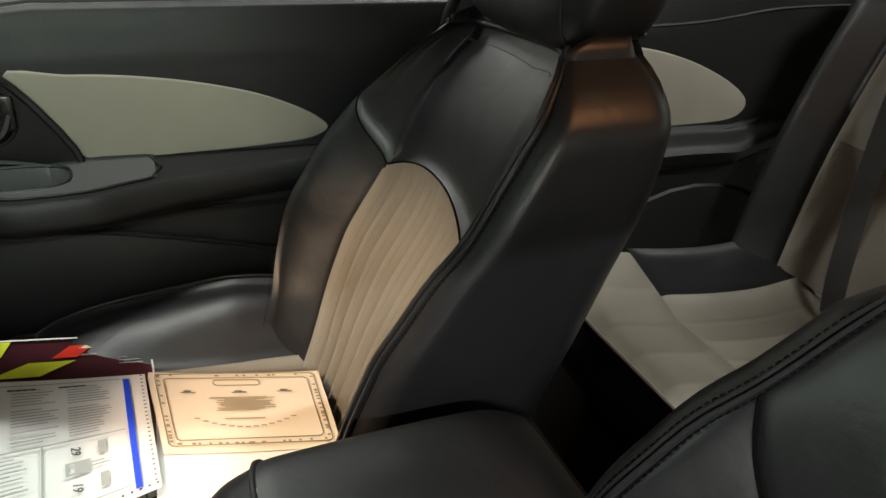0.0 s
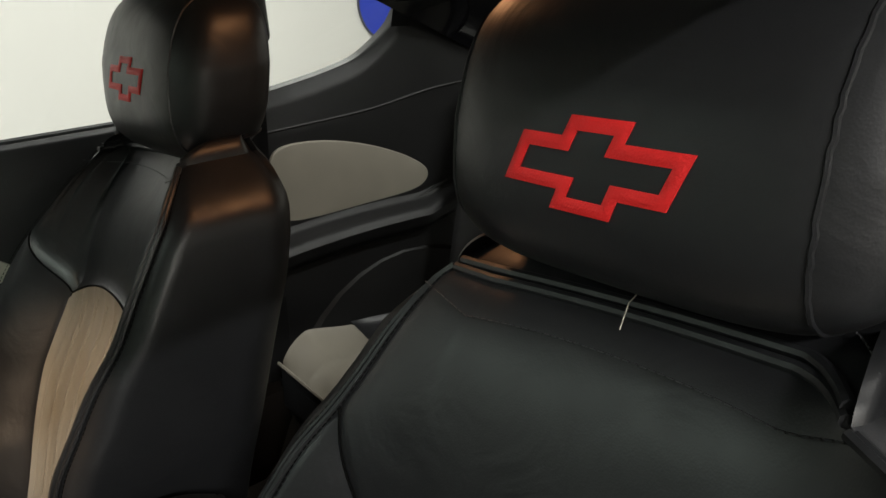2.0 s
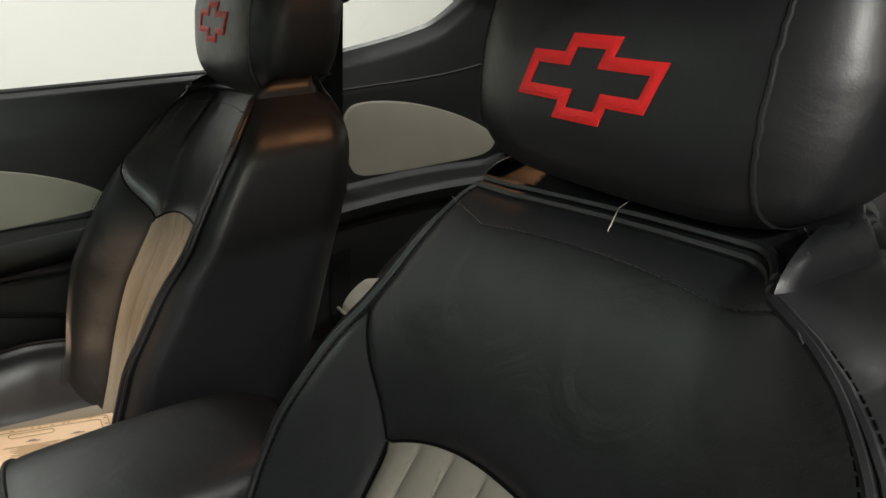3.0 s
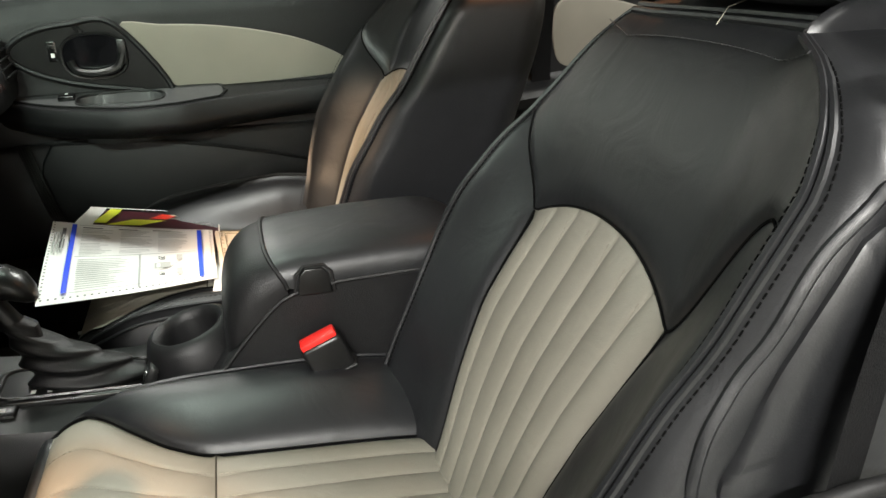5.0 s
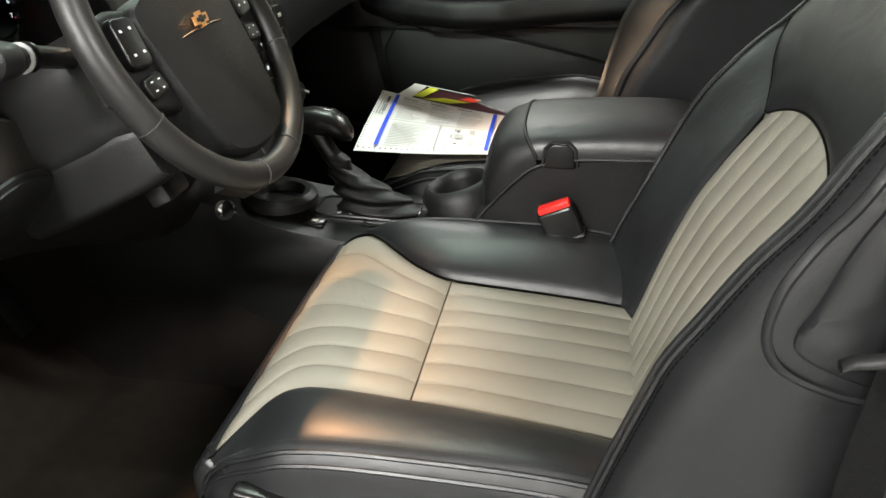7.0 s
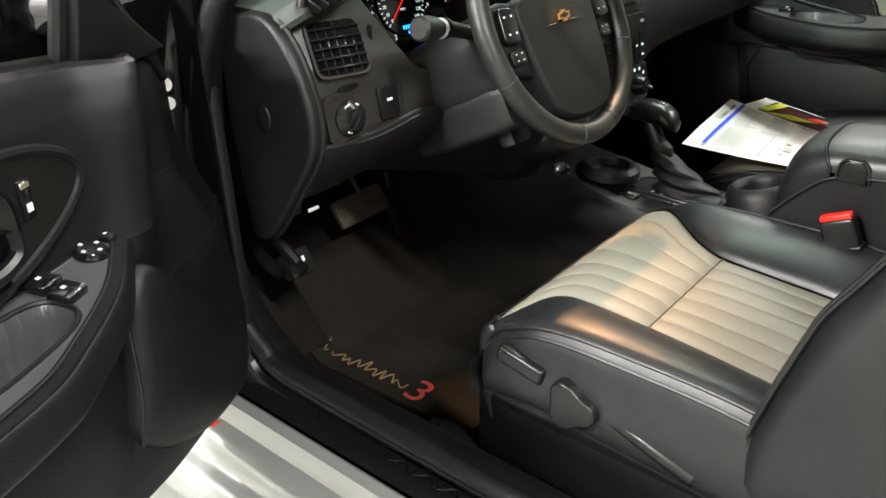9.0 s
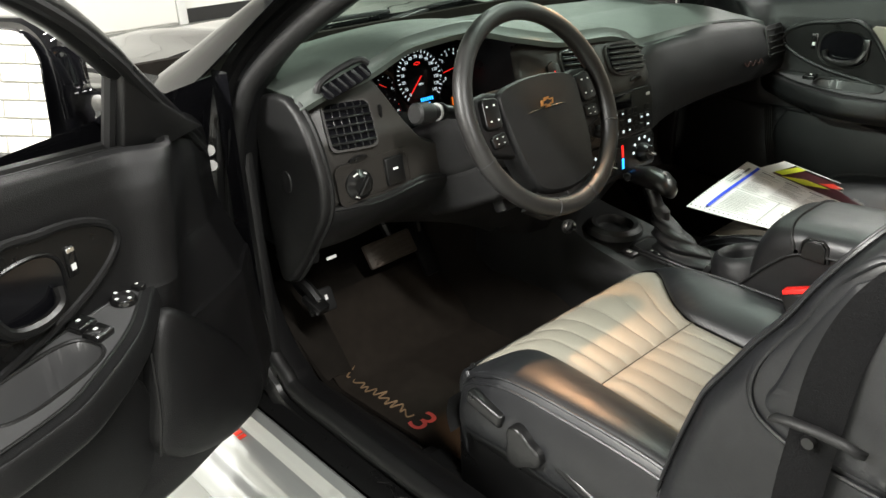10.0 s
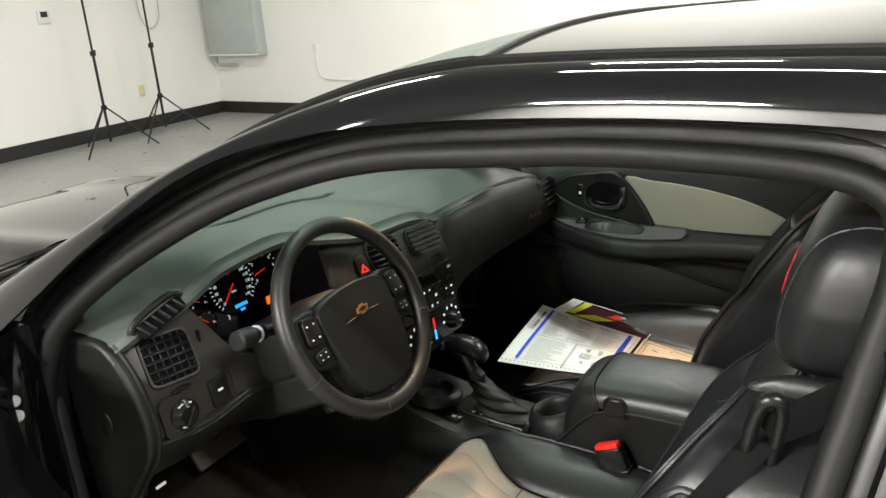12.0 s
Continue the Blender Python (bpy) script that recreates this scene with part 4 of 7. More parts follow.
for sg in (-1, 1):
    line = opening_line(sg)
    part("weatherstrip", tube([p for p in line], 0.016, 10, True), RUBBER, body, "black rubber weatherstrip")
    part("inner_trim", swept(line, [(0.004, 0.004), (-0.006, -0.010), (-0.004, -0.03), (0.015, -0.06)], sg), VINYL, body, "black pillar trim edge")
    part("door_jamb", swept(line, [(0.006, -0.01), (0.014, 0.002), (0.022, 0.006), (0.032, 0.006), (0.036, 0.018), (0.050, 0.020), (0.060, 0.030)], sg), JAMB, body, "black door jamb")

# Roof, pillars and glass. RAIL: outer jamb edge, DITCH: edge of roof and windshield, by x
RAIL = [(-0.69, (-0.774, 1.005)), (-0.62, (-0.752, 1.052)), (-0.564, (-0.728, 1.098)), (-0.468, (-0.690, 1.176)), (-0.375, (-0.660, 1.237)), (-0.287, (-0.636, 1.288)), (-0.202, (-0.619, 1.322)), (-0.115, (-0.609, 1.344)), (-0.035, (-0.602, 1.358)), (0.045, (-0.598, 1.367)), (0.145, (-0.594, 1.375)), (0.266, (-0.591, 1.380)), (0.37, (-0.590, 1.382)), (0.48, (-0.591, 1.381)), (0.55, (-0.592, 1.378)), (0.64, (-0.602, 1.365)), (0.82, (-0.63, 1.32)), (1.1, (-0.67, 1.20)), (1.45, (-0.70, 1.03))]
DITCH = [(-1.02, (-0.715, 0.950)), (-0.80, (-0.655, 1.048)), (-0.72, (-0.630, 1.085)), (-0.585, (-0.585, 1.158)), (-0.49, (-0.560, 1.214)), (-0.35, (-0.530, 1.288)), (-0.17, (-0.512, 1.362)), (0.0, (-0.502, 1.409)), (0.12, (-0.500, 1.426)), (0.35, (-0.498, 1.432)), (0.60, (-0.498, 1.433)), (0.90, (-0.51, 1.405)), (1.2, (-0.55, 1.305)), (1.55, (-0.61, 1.07))]
N_S = 60


def rail_at(s, sg):
    x = -0.69 + 2.14 * s
    return Vector((x, sg * -smooth_lerp([(k, p[0]) for k, p in RAIL], x), smooth_lerp([(k, p[1]) for k, p in RAIL], x)))


def ditch_at(s, sg):
    x = -1.02 + 2.57 * s
    return Vector((x, sg * -smooth_lerp([(k, p[0]) for k, p in DITCH], x), smooth_lerp([(k, p[1]) for k, p in DITCH], x)))


def side_rail(sg):
    def f(u, v):
        a, b = rail_at(u, sg), ditch_at(u, sg)
        p = a.lerp(b, v)
        return p + Vector((0, sg * 0.022 * math.sin(v * math.pi), 0.016 * math.sin(v * math.pi)))
    return f


for sg in (-1, 1):
    part("roof_rail", shell(side_rail(sg), N_S, 10, 0.004), PAINT, body, "gloss black roof rail")
    part("rail_molding", tube([ditch_at(u, sg) + Vector((0, 0, 0.003)) for u in np.linspace(0.42, 0.95, 40)], 0.005, 6), RUBBER, body)
    part("glass_molding", tube([ditch_at(u, sg) + Vector((0, 0, 0.003)) for u in np.linspace(0.0, 0.44, 40)], 0.006, 6), RUBBER, body)

HEAD_S, REAR_S = 0.443, 0.78


def across(s, v, crown):
    a, b = ditch_at(s, -1), ditch_at(s, 1)
    return a.lerp(b, v) + Vector((0, 0, crown * math.sin(v * math.pi) ** 0.8))


part("roof", shell(lambda u, v: across(HEAD_S + (REAR_S - HEAD_S) * u, v, 0.013 + 0.022 * u) + Vector((-0.06 * math.sin(v * math.pi) * (1 - u), 0, 0)), 30, 40, 0.004), PAINT, body, "gloss black roof panel")
shield_pane = part("windshield", grid(lambda u, v: across(HEAD_S * u, v, 0.010 + 0.003 * u) + Vector(((-0.16 + 0.10 * u) * math.sin(v * math.pi), 0, 0)), 20, 30), SHIELD, body, "green tinted windshield")
rear_pane = part("rear_window", grid(lambda u, v: across(REAR_S + (1 - REAR_S) * u, v, 0.035) + Vector((0.14 * u * math.sin(v * math.pi), 0, 0)), 12, 24), PANE, body, "rear window glass")
part("header_molding", tube([across(HEAD_S, v, 0.013) + Vector((-0.06 * math.sin(v * math.pi), 0, 0.002)) for v in np.linspace(0, 1, 40)], 0.004, 6), RUBBER, body)

# Headliner under the roof, with inner pillar trims
tagged(part("ceiling_headliner", grid(lambda u, v: across(HEAD_S + (REAR_S - HEAD_S) * u, 0.03 + 0.94 * v, 0.004) + Vector((0, 0, -0.045)), 20, 24), ROOF_CLOTH), "grey cloth headliner under the roof", "headliner", "", "structure")
for sg in (-1, 1):
    def inner(u, v, sg=sg):
        a = opening_line(sg, 2)[14:38]
        i = u * (len(a) - 1.001)
        p = a[int(i)].lerp(a[int(i) + 1], i % 1)
        q = ditch_at(min(0.8, max(0.05, (p.x + 1.02) / 2.57)), sg) + Vector((0, -sg * 0.05, -0.06))
        return (p + Vector((0, -sg * 0.012, 0.0))).lerp(q, v)
    part("pillar_trim", grid(inner, 40, 6), VINYL, body, "dark pillar and roof-side trim")

# Sill of the driver's side: inner trim, plate, silver rocker steps
SILL = [(-0.560, 0.318), (-0.590, 0.352), (-0.618, 0.388), (-0.645, 0.402), (-0.668, 0.394)]
PLATE = [(-0.668, 0.388), (-0.676, 0.392), (-0.730, 0.386), (-0.752, 0.380)]
ROCKER = [(-0.752, 0.372), (-0.758, 0.376), (-0.776, 0.372), (-0.782, 0.350), (-0.788, 0.340), (-0.812, 0.332), (-0.824, 0.322), (-0.830, 0.300), (-0.836, 0.292), (-0.862, 0.284), (-0.874, 0.270), (-0.880, 0.225), (-0.860, 0.175), (-0.81, 0.165)]


def along(section, x0, x1, n=12, dz=None):
    return grid(lambda u, v: (x0 + (x1 - x0) * u, *lerp([(i / (len(section) - 1), p) for i, p in enumerate(section)], v)), n, 3 * (len(section) - 1))


part("sill_trim", along(SILL, -0.60, 0.75), PLASTIC, body, "black plastic sill trim")
part("sill_plate", along(PLATE, -0.78, 0.75), SATIN, body, "black ribbed sill plate")
part("rocker_panel", along(ROCKER, -1.05, 0.95), SILVER, body, "silver painted rocker panel")
bm = bmesh.new()
for i in range(46):
    for j in range(5):
        box(0.004, 0.004, 0.002, pose(-0.30 + i * 0.0085, -0.684 - 0.0085 * j, 0.3918 - j * 0.0009), bm=bm)
tagged(part("tread_dots", bm, SATIN, body, "raised dots on the sill plate", 0), kind="stuff")
random.seed(4)
line = curve_points([(-0.27 + 0.024 * i, -0.722 + (0.014 if i % 2 else -0.006) * random.uniform(0.6, 1.3), 0.3905) for i in range(14)], 6)
part("script_relief", tube(line, 0.0016, 6), SATIN, body, "raised script line on the plate")
bm = bmesh.new()
for k in range(3):
    prism([(0, 0), (0.011, 0), (0.016, 0.015), (0.005, 0.015)], 0.001, axes((-0.652 + 0.015 * k, -0.809, 0.3345), (1, 0.03, 0), (0, 1, 0.33)), 0, bm)
part("decal", bm, RED_INK, body, "three slanted red blocks of a decal", 0)
bm = bmesh.new()
for i in range(5):
    for j in range(4):
        if (i + j) % 2 == 0:
            prism([(0, 0), (0.006, 0), (0.0075, 0.006), (0.0015, 0.006)], 0.001, axes((-0.684 + i * 0.006, -0.809, 0.3347), (1, 0.03, 0), (0, 1, 0.33)) @ pose(0.0015 * j, 0.006 * j, 0), bm=bm)
part("checkered_decal", bm, DARK_MARK, body, "black and white chequered flag decal", 0)
part("under_body", box(3.6, 1.56, 0.14, pose(-0.6, 0, 0.24), 0.03), RUBBER, body)

# Hinge pillar with hinges, seen in the open gap
part("hinge_pillar", grid(lambda u, v: (-0.70 - 0.22 * v, -0.735 - 0.035 * v, 0.40 + 0.62 * u), 8, 4), PAINT, body, "gloss black hinge pillar")
for hz in (0.925, 0.60):
    h = part("door_hinge", box(0.085, 0.035, 0.06, pose(-0.698, -0.760, hz - 0.04, 0, 0, -30), 0.008), PAINT, body)
    for dz in (0.012, -0.016):
        part("hinge_bolt", lathe([(0.0, 0.012), (0.010, 0.012), (0.013, 0.006), (0.013, 0.0), (0.0, 0.0)], pose(-0.670, -0.743, hz - 0.03 + dz, 0, 80, -25), 16), STEEL, h, "round bright hinge bolt")
part("door_check", tube(curve_points([(-0.70, -0.75, 0.755), (-0.675, -0.79, 0.75), (-0.63, -0.80, 0.745)], 5), 0.014, 8), SATIN, body)

# Hood, fenders, cowl
def hood(u, v):
    x = -1.16 - 1.35 * u
    w = 0.66 + 0.03 * math.sin(u * math.pi)
    y = w * v
    z = 0.965 - 0.075 * u - 0.16 * u ** 3 + 0.028 * (1 - v * v) + 0.016 * math.exp(-((abs(v) - 0.52) / 0.10) ** 2)
    return (x + 0.12 * v * v, y, z)


part("hood", shell(hood, 30, 40, 0.006, 0, 1, -1, 1), PAINT, body, "gloss black hood reflecting the white room")
for sg in (-1, 1):
    def fender(u, v, sg=sg):
        x = -0.76 - 1.7 * u
        k = v * math.pi * 0.5
        return (x, sg * (0.668 + 0.235 * math.sin(k)), 0.97 - 0.07 * u - 0.15 * u ** 3 - 0.45 * (1 - math.cos(k)) + 0.010 * math.sin(v * math.pi) - (0.04 * (1 - u * 12) * (1 - v) if u < 1 / 12 else 0))
    part("fender", shell(fender, 30, 16, 0.004), PAINT, body, "gloss black front fender")
    part("hood_gap", tube([Vector(hood(u, sg)) + Vector((0, 0, -0.004)) for u in np.linspace(0, 1, 20)], 0.004, 6), RUBBER, body)
    def quarter(u, v, sg=sg):
        x = 0.72 + 1.6 * u
        return (x, sg * (0.76 + 0.13 * math.sin(v * math.pi * 0.75)), 1.06 - 0.02 * u - 0.85 * v)
    part("quarter_panel", shell(quarter, 16, 14, 0.004), PAINT, body, "gloss black rear quarter panel")
part("nose", grid(lambda u, v: (-2.50 - 0.12 * math.sin(u * math.pi), -0.88 + 1.76 * v, 0.75 - 0.55 * u), 8, 12), PAINT, body)
part("tail_deck", shell(lambda u, v: (1.50 + 0.7 * u, -0.72 + 1.44 * v, 1.06 - 0.03 * u + 0.02 * math.sin(v * math.pi)), 8, 12, 0.004), PAINT, body)
part("tail_end", grid(lambda u, v: (2.20 + 0.08 * math.sin(u * math.pi), -0.80 + 1.6 * v, 1.03 - 0.80 * u), 8, 12), PAINT, body)
part("cowl", shell(lambda u, v: (-0.98 - 0.22 * u + 0.10 * (2 * v - 1) ** 2, -0.70 + 1.40 * v, 0.940 + 0.012 * u - 0.02 * math.sin(u * math.pi)), 6, 30, 0.006), SATIN, body, "black louvred cowl panel")
for y0, y1 in ((-0.60, 0.02), (0.0, 0.52)):
    w = part("wiper_arm", tube(curve_points([(-1.10, y0, 0.985), (-1.05, y0 + 0.10, 1.01), (-1.02, (y0 + y1) / 2, 1.025)], 6), 0.007, 8), SATIN, body)
    part("wiper_blade", tube(curve_points([(-1.02 + 0.09 * (y0 / 0.7) ** 2, y0, 1.0), (-1.07, (y0 + y1) / 2, 1.015), (-1.09, y1, 1.012)], 6), 0.006, 6), RUBBER, w)
part("washer_hose", tube(curve_points([(-1.45, -0.30, 0.955), (-1.42, -0.33, 0.972), (-1.36, -0.36, 0.974), (-1.32, -0.40, 0.960)], 6), 0.005, 6), RUBBER, body)
for wx in (-1.75, 1.06):
    for sg in (-1, 1):
        wheel = part("wheel", lathe([(0.16, -0.10), (0.30, -0.105), (0.325, -0.08), (0.33, 0.0), (0.325, 0.08), (0.30, 0.105), (0.16, 0.10)], pose(wx, sg * 0.77, GROUND + 0.33, 90), 32), RUBBER, body, "black tyre")
        part("rim", lathe([(0.0, -0.06), (0.15, -0.08), (0.165, -0.10), (0.165, 0.10), (0.15, 0.08), (0.0, 0.06)], pose(wx, sg * 0.77, GROUND + 0.33, 90), 32), SILVER, wheel)

# Passenger side: window sill and panes, side mirror
part("side_glass", grid(lambda u, v: Vector((-0.52 + 1.18 * u, 0.0, 1.035)).lerp(Vector((-0.10 + 0.72 * u, 0, 1.39)), v) + Vector((0, 0.745 - 0.19 * v, 0)), 8, 6), PANE, body, "passenger side window pane")
part("quarter_glass", grid(lambda u, v: (0.76 + 0.55 * u, 0.735 - 0.20 * v, lerp([(0, 1.07), (0.5, 1.10), (1, 1.22)], u) + (lerp([(0, 1.38), (0.6, 1.30), (1, 1.23)], u) - lerp([(0, 1.07), (0.5, 1.10), (1, 1.22)], u)) * v), 8, 6), PANE, body, "rear quarter window pane")
for sg in (-1, 1):
    if sg > 0:
        part("belt_molding", box(1.25, 0.02, 0.014, pose(0.08, 0.752, 1.035), 0.004), RUBBER, body)
side_mirror = thing("side_mirror", -0.55, 0.86, 1.0, "black passenger door mirror with pale glass", "mirror")
part("housing", loft([[(-0.50 + x * k - 0.09 * (1 - k), 0.90 + y * k, 1.10 + z * k) for x, y, z in [(0, *p) for p in rounded(0.20, 0.13, 0.045)]] for k in (1.0, 0.98, 0.85, 0.6, 0.3)]), PAINT, side_mirror)
part("mirror_glass", prism(rounded(0.185, 0.115, 0.04), 0.004, axes((-0.496, 0.90, 1.10), (0.12, 1, 0), (0, 0, 1))), MIRROR, side_mirror, "mirror glass")
part("arm", box(0.05, 0.14, 0.04, pose(-0.52, 0.79, 1.05), 0.012), PAINT, side_mirror)
for pane in (shield_pane, rear_pane):
    pane.visible_shadow = True

# ---- dashboard ----
dash = thing("dashboard", -0.6, 0.0, 0.6, "dark grey dashboard with round gauges and lit radio", "dashboard")
FACE_X = [(-0.665, -0.500), (-0.62, -0.470), (-0.56, -0.452), (-0.48, -0.444), (-0.40, -0.440), (-0.28, -0.420), (-0.20, -0.382), (-0.15, -0.360), (-0.08, -0.350), (0.02, -0.343), (0.09, -0.346), (0.125, -0.357), (0.147, -0.378), (0.158, -0.410)]
FACE_LOW = [(-0.665, 0.815), (-0.55, 0.822), (-0.46, 0.835), (-0.40, 0.822), (-0.30, 0.795), (-0.21, 0.762), (-0.18, 0.744), (-0.10, 0.732), (0.08, 0.730), (0.125, 0.742), (0.147, 0.775), (0.158, 0.83)]
FACE_TOP = [(-0.665, 0.985), (-0.62, 1.015), (-0.56, 1.036), (-0.525, 1.045), (-0.500, 1.000), (-0.475, 0.940), (-0.44, 0.902), (-0.37, 0.882), (-0.30, 0.884), (-0.250, 0.905), (-0.225, 0.950), (-0.205, 1.025), (-0.16, 1.034), (0.0, 1.030), (0.07, 1.022), (0.11, 1.004), (0.14, 0.962), (0.158, 0.88)]
LIP_X = [(-0.68, -0.520), (-0.62, -0.492), (-0.547, -0.474), (-0.45, -0.466), (-0.33, -0.460), (-0.22, -0.440), (-0.12, -0.410), (0.0, -0.402), (0.10, -0.412), (0.16, -0.428), (0.20, -0.438), (0.35, -0.428), (0.55, -0.410), (0.70, -0.40)]
LIP_Z = [(-0.68, 1.000), (-0.62, 1.032), (-0.547, 1.052), (-0.45, 1.085), (-0.33, 1.092), (-0.22, 1.068), (-0.12, 1.048), (0.0, 1.042), (0.10, 1.020), (0.16, 0.996), (0.20, 0.988), (0.35, 0.992), (0.55, 0.985), (0.70, 0.96)]


def face(y, z, off=0.0):
    tilt = -0.45 * max(0, z - 0.93) - 0.13 * (z - 0.90)
    return Vector((smooth_lerp(FACE_X, y) + tilt + off, y, z))


def fascia(u, v):
    y = -0.665 + 0.823 * u
    lo, hi = smooth_lerp(FACE_LOW, y), smooth_lerp(FACE_TOP, y)
    roll = 0.012 * (max(0, abs(2 * v - 1) - 0.86) / 0.14) ** 2
    return face(y, lo + (hi - lo) * v, -roll)


part("fascia", shell(fascia, 110, 30, 0.012), TRIM, dash, "brown-grey instrument fascia")


def top_pad(u, v):
    y = -0.662 + 1.362 * v
    lx, lz = smooth_lerp(LIP_X, y), smooth_lerp(LIP_Z, y)
    bx, bz = -1.02 + 0.16 * (y / 0.70) ** 2, 0.982
    k = max(0.0, (u - 0.08) / 0.92)
    if u < 0.08:
        a = u / 0.08 * math.pi * 0.5
        return (lx + 0.016 * (1 - math.sin(a)), y, lz - 0.018 * math.cos(a))
    hump = 0.018 * math.exp(-(((y - 0.42) / 0.24) ** 4)) * math.sin(min(1, k * 2.2) * math.pi)
    return (lx + (bx - lx) * k, y, lz + (bz - lz) * k ** 1.3 + 0.012 * math.sin(k * math.pi) + hump)


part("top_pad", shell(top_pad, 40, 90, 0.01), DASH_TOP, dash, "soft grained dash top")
def slot(u, v):
    p = Vector(top_pad(0.62 + 0.035 * u, 0.30 + 0.36 * v))
    return p + Vector((0, 0, 0.0025))


part("defrost_slot", grid(slot, 2, 30), SATIN, dash)
DV = axes((-0.466, -0.588, 1.030), (0.10, 1, 0.32), (-0.62, 0.10, 0.80))
side_vent = part("side_demister", prism(rounded(0.092, 0.026, 0.008), 0.004, DV @ pose(0, 0, -0.003)), SCREEN, dash, "black side demister grille")
for k in range(6):
    part("slat", box(0.004, 0.024, 0.007, DV @ pose(-0.037 + 0.0148 * k, 0, 0.002, 0, 0, 14), 0.001, 1), VINYL, side_vent)
part("demister_brow", tube(curve_points([DV @ Vector(p) for p in ((-0.052, 0.008, -0.004), (-0.040, 0.018, 0.003), (0.0, 0.022, 0.006), (0.040, 0.020, 0.004), (0.052, 0.008, 0.0))], 6), 0.006, 8), VINYL, dash)


def register(y, z, w, h, rows, cols, lean, name="air_vent", power=4):
    """An air vent with a frame, slats across and fins behind, set in the fascia."""
    c = face(y, z, 0.004)
    e = 0.002
    right = (face(y + e, z) - face(y - e, z))
    up = (face(y, z + e) - face(y, z - e))
    m = axes(c, right, up) @ pose(0, 0, 0, 0, 0, lean)
    v = part(name, prism(oval(w / 2 + 0.004, h / 2 + 0.004, 36, power), 0.006, m @ pose(0, 0, -0.005), 0, None, oval(w / 2, h / 2, 36, power)), TRIM, dash, "black air vent with slats")
    part("cavity", prism(oval(w / 2, h / 2, 36, power), 0.003, m @ pose(0, 0, 0.0005)), SCREEN, v)
    for k in range(rows):
        yy = -h / 2 + h * (k + 0.7) / (rows + 0.4)
        ww = w * (1 - (abs(2 * yy / h)) ** power) ** (1 / power)
        part("slat", box(ww, 0.0030, 0.012, m @ pose(0, yy, 0.004, 25), 0.001, 1), SATIN, v)
    for k in range(cols):
        xx = -w / 2 + w * (k + 1) / (cols + 1)
        hh = h * (1 - (abs(2 * xx / w)) ** power) ** (1 / power)
        part("fin", box(0.0022, hh, 0.006, m @ pose(xx, 0, 0.002), 0.0006, 1), SATIN, v)
    return m


register(-0.584, 0.955, 0.080, 0.078, 5, 5, 0, "air_vent", 7)
register(-0.086, 0.984, 0.088, 0.064, 5, 0, -4)
register(0.048, 0.976, 0.108, 0.062, 5, 0, -6)
for y, z in ((-0.585, 0.900), (0.058, 0.934)):
    part("vent_lever", prism(oval(0.018, 0.005), 0.006, axes(face(y, z, 0.0), (0.1, 1, 0.1), (0, 0, 1)), 0.001), SATIN, dash)
for y, z in ((-0.520, 0.965), (-0.182, 0.930)):
    part("vent_wheel", box(0.008, 0.006, 0.026, pose(*face(y, z, 0.002)), 0.003), SATIN, dash)

# Gauges in their recess
G0 = Vector((-0.574, -0.345, 0.960))
GM = axes(G0, (0.02, 1, 0), (-0.28, 0, 1))
front, rear = [], []
for y in np.linspace(-0.522, -0.207, 30):
    p = face(y, smooth_lerp(FACE_TOP, y), -0.010)
    front.append(p)
    rear.append(Vector((-0.578 - 0.28 * (p.z - 0.96), -0.350 + (y + 0.360) * 0.96, max(p.z - 0.004, 0.874))))
for y in np.linspace(-0.207, -0.522, 30):
    z = smooth_lerp(LIP_Z, y) - 0.016
    front.append(Vector((smooth_lerp(LIP_X, y) + 0.010, y, z)))
    rear.append(Vector((-0.578 - 0.28 * (z - 0.99), -0.350 + (y + 0.360) * 0.96, z - 0.025)))
part("cluster_recess", loft([front, [a.lerp(b, 0.5) for a, b in zip(front, rear)], rear], False), SATIN, dash, "black gauge recess")
cluster = part("gauge_face", prism([(-0.165, -0.100), (0.150, -0.100), (0.150, 0.050), (0.060, 0.092), (-0.060, 0.092), (-0.150, 0.050)], 0.002, GM @ pose(0, 0, -0.002)), SCREEN, dash, "black gauge face")


def text(name, body_text, size, m, mat, parent, label="", align="CENTER"):
    cu = bpy.data.curves.new(name, "FONT")
    cu.body, cu.size, cu.align_x, cu.align_y, cu.extrude = body_text, size, align, "CENTER", 0.0003
    ob = new(name, cu)
    deps = bpy.context.evaluated_depsgraph_get()
    me = bpy.data.meshes.new_from_object(ob.evaluated_get(deps))
    bpy.data.objects.remove(ob)
    bm = bmesh.new()
    bm.from_mesh(me)
    bpy.data.meshes.remove(me)
    bmesh.ops.transform(bm, matrix=m, verts=bm.verts)
    return part(name, bm, mat, parent, label, 0)


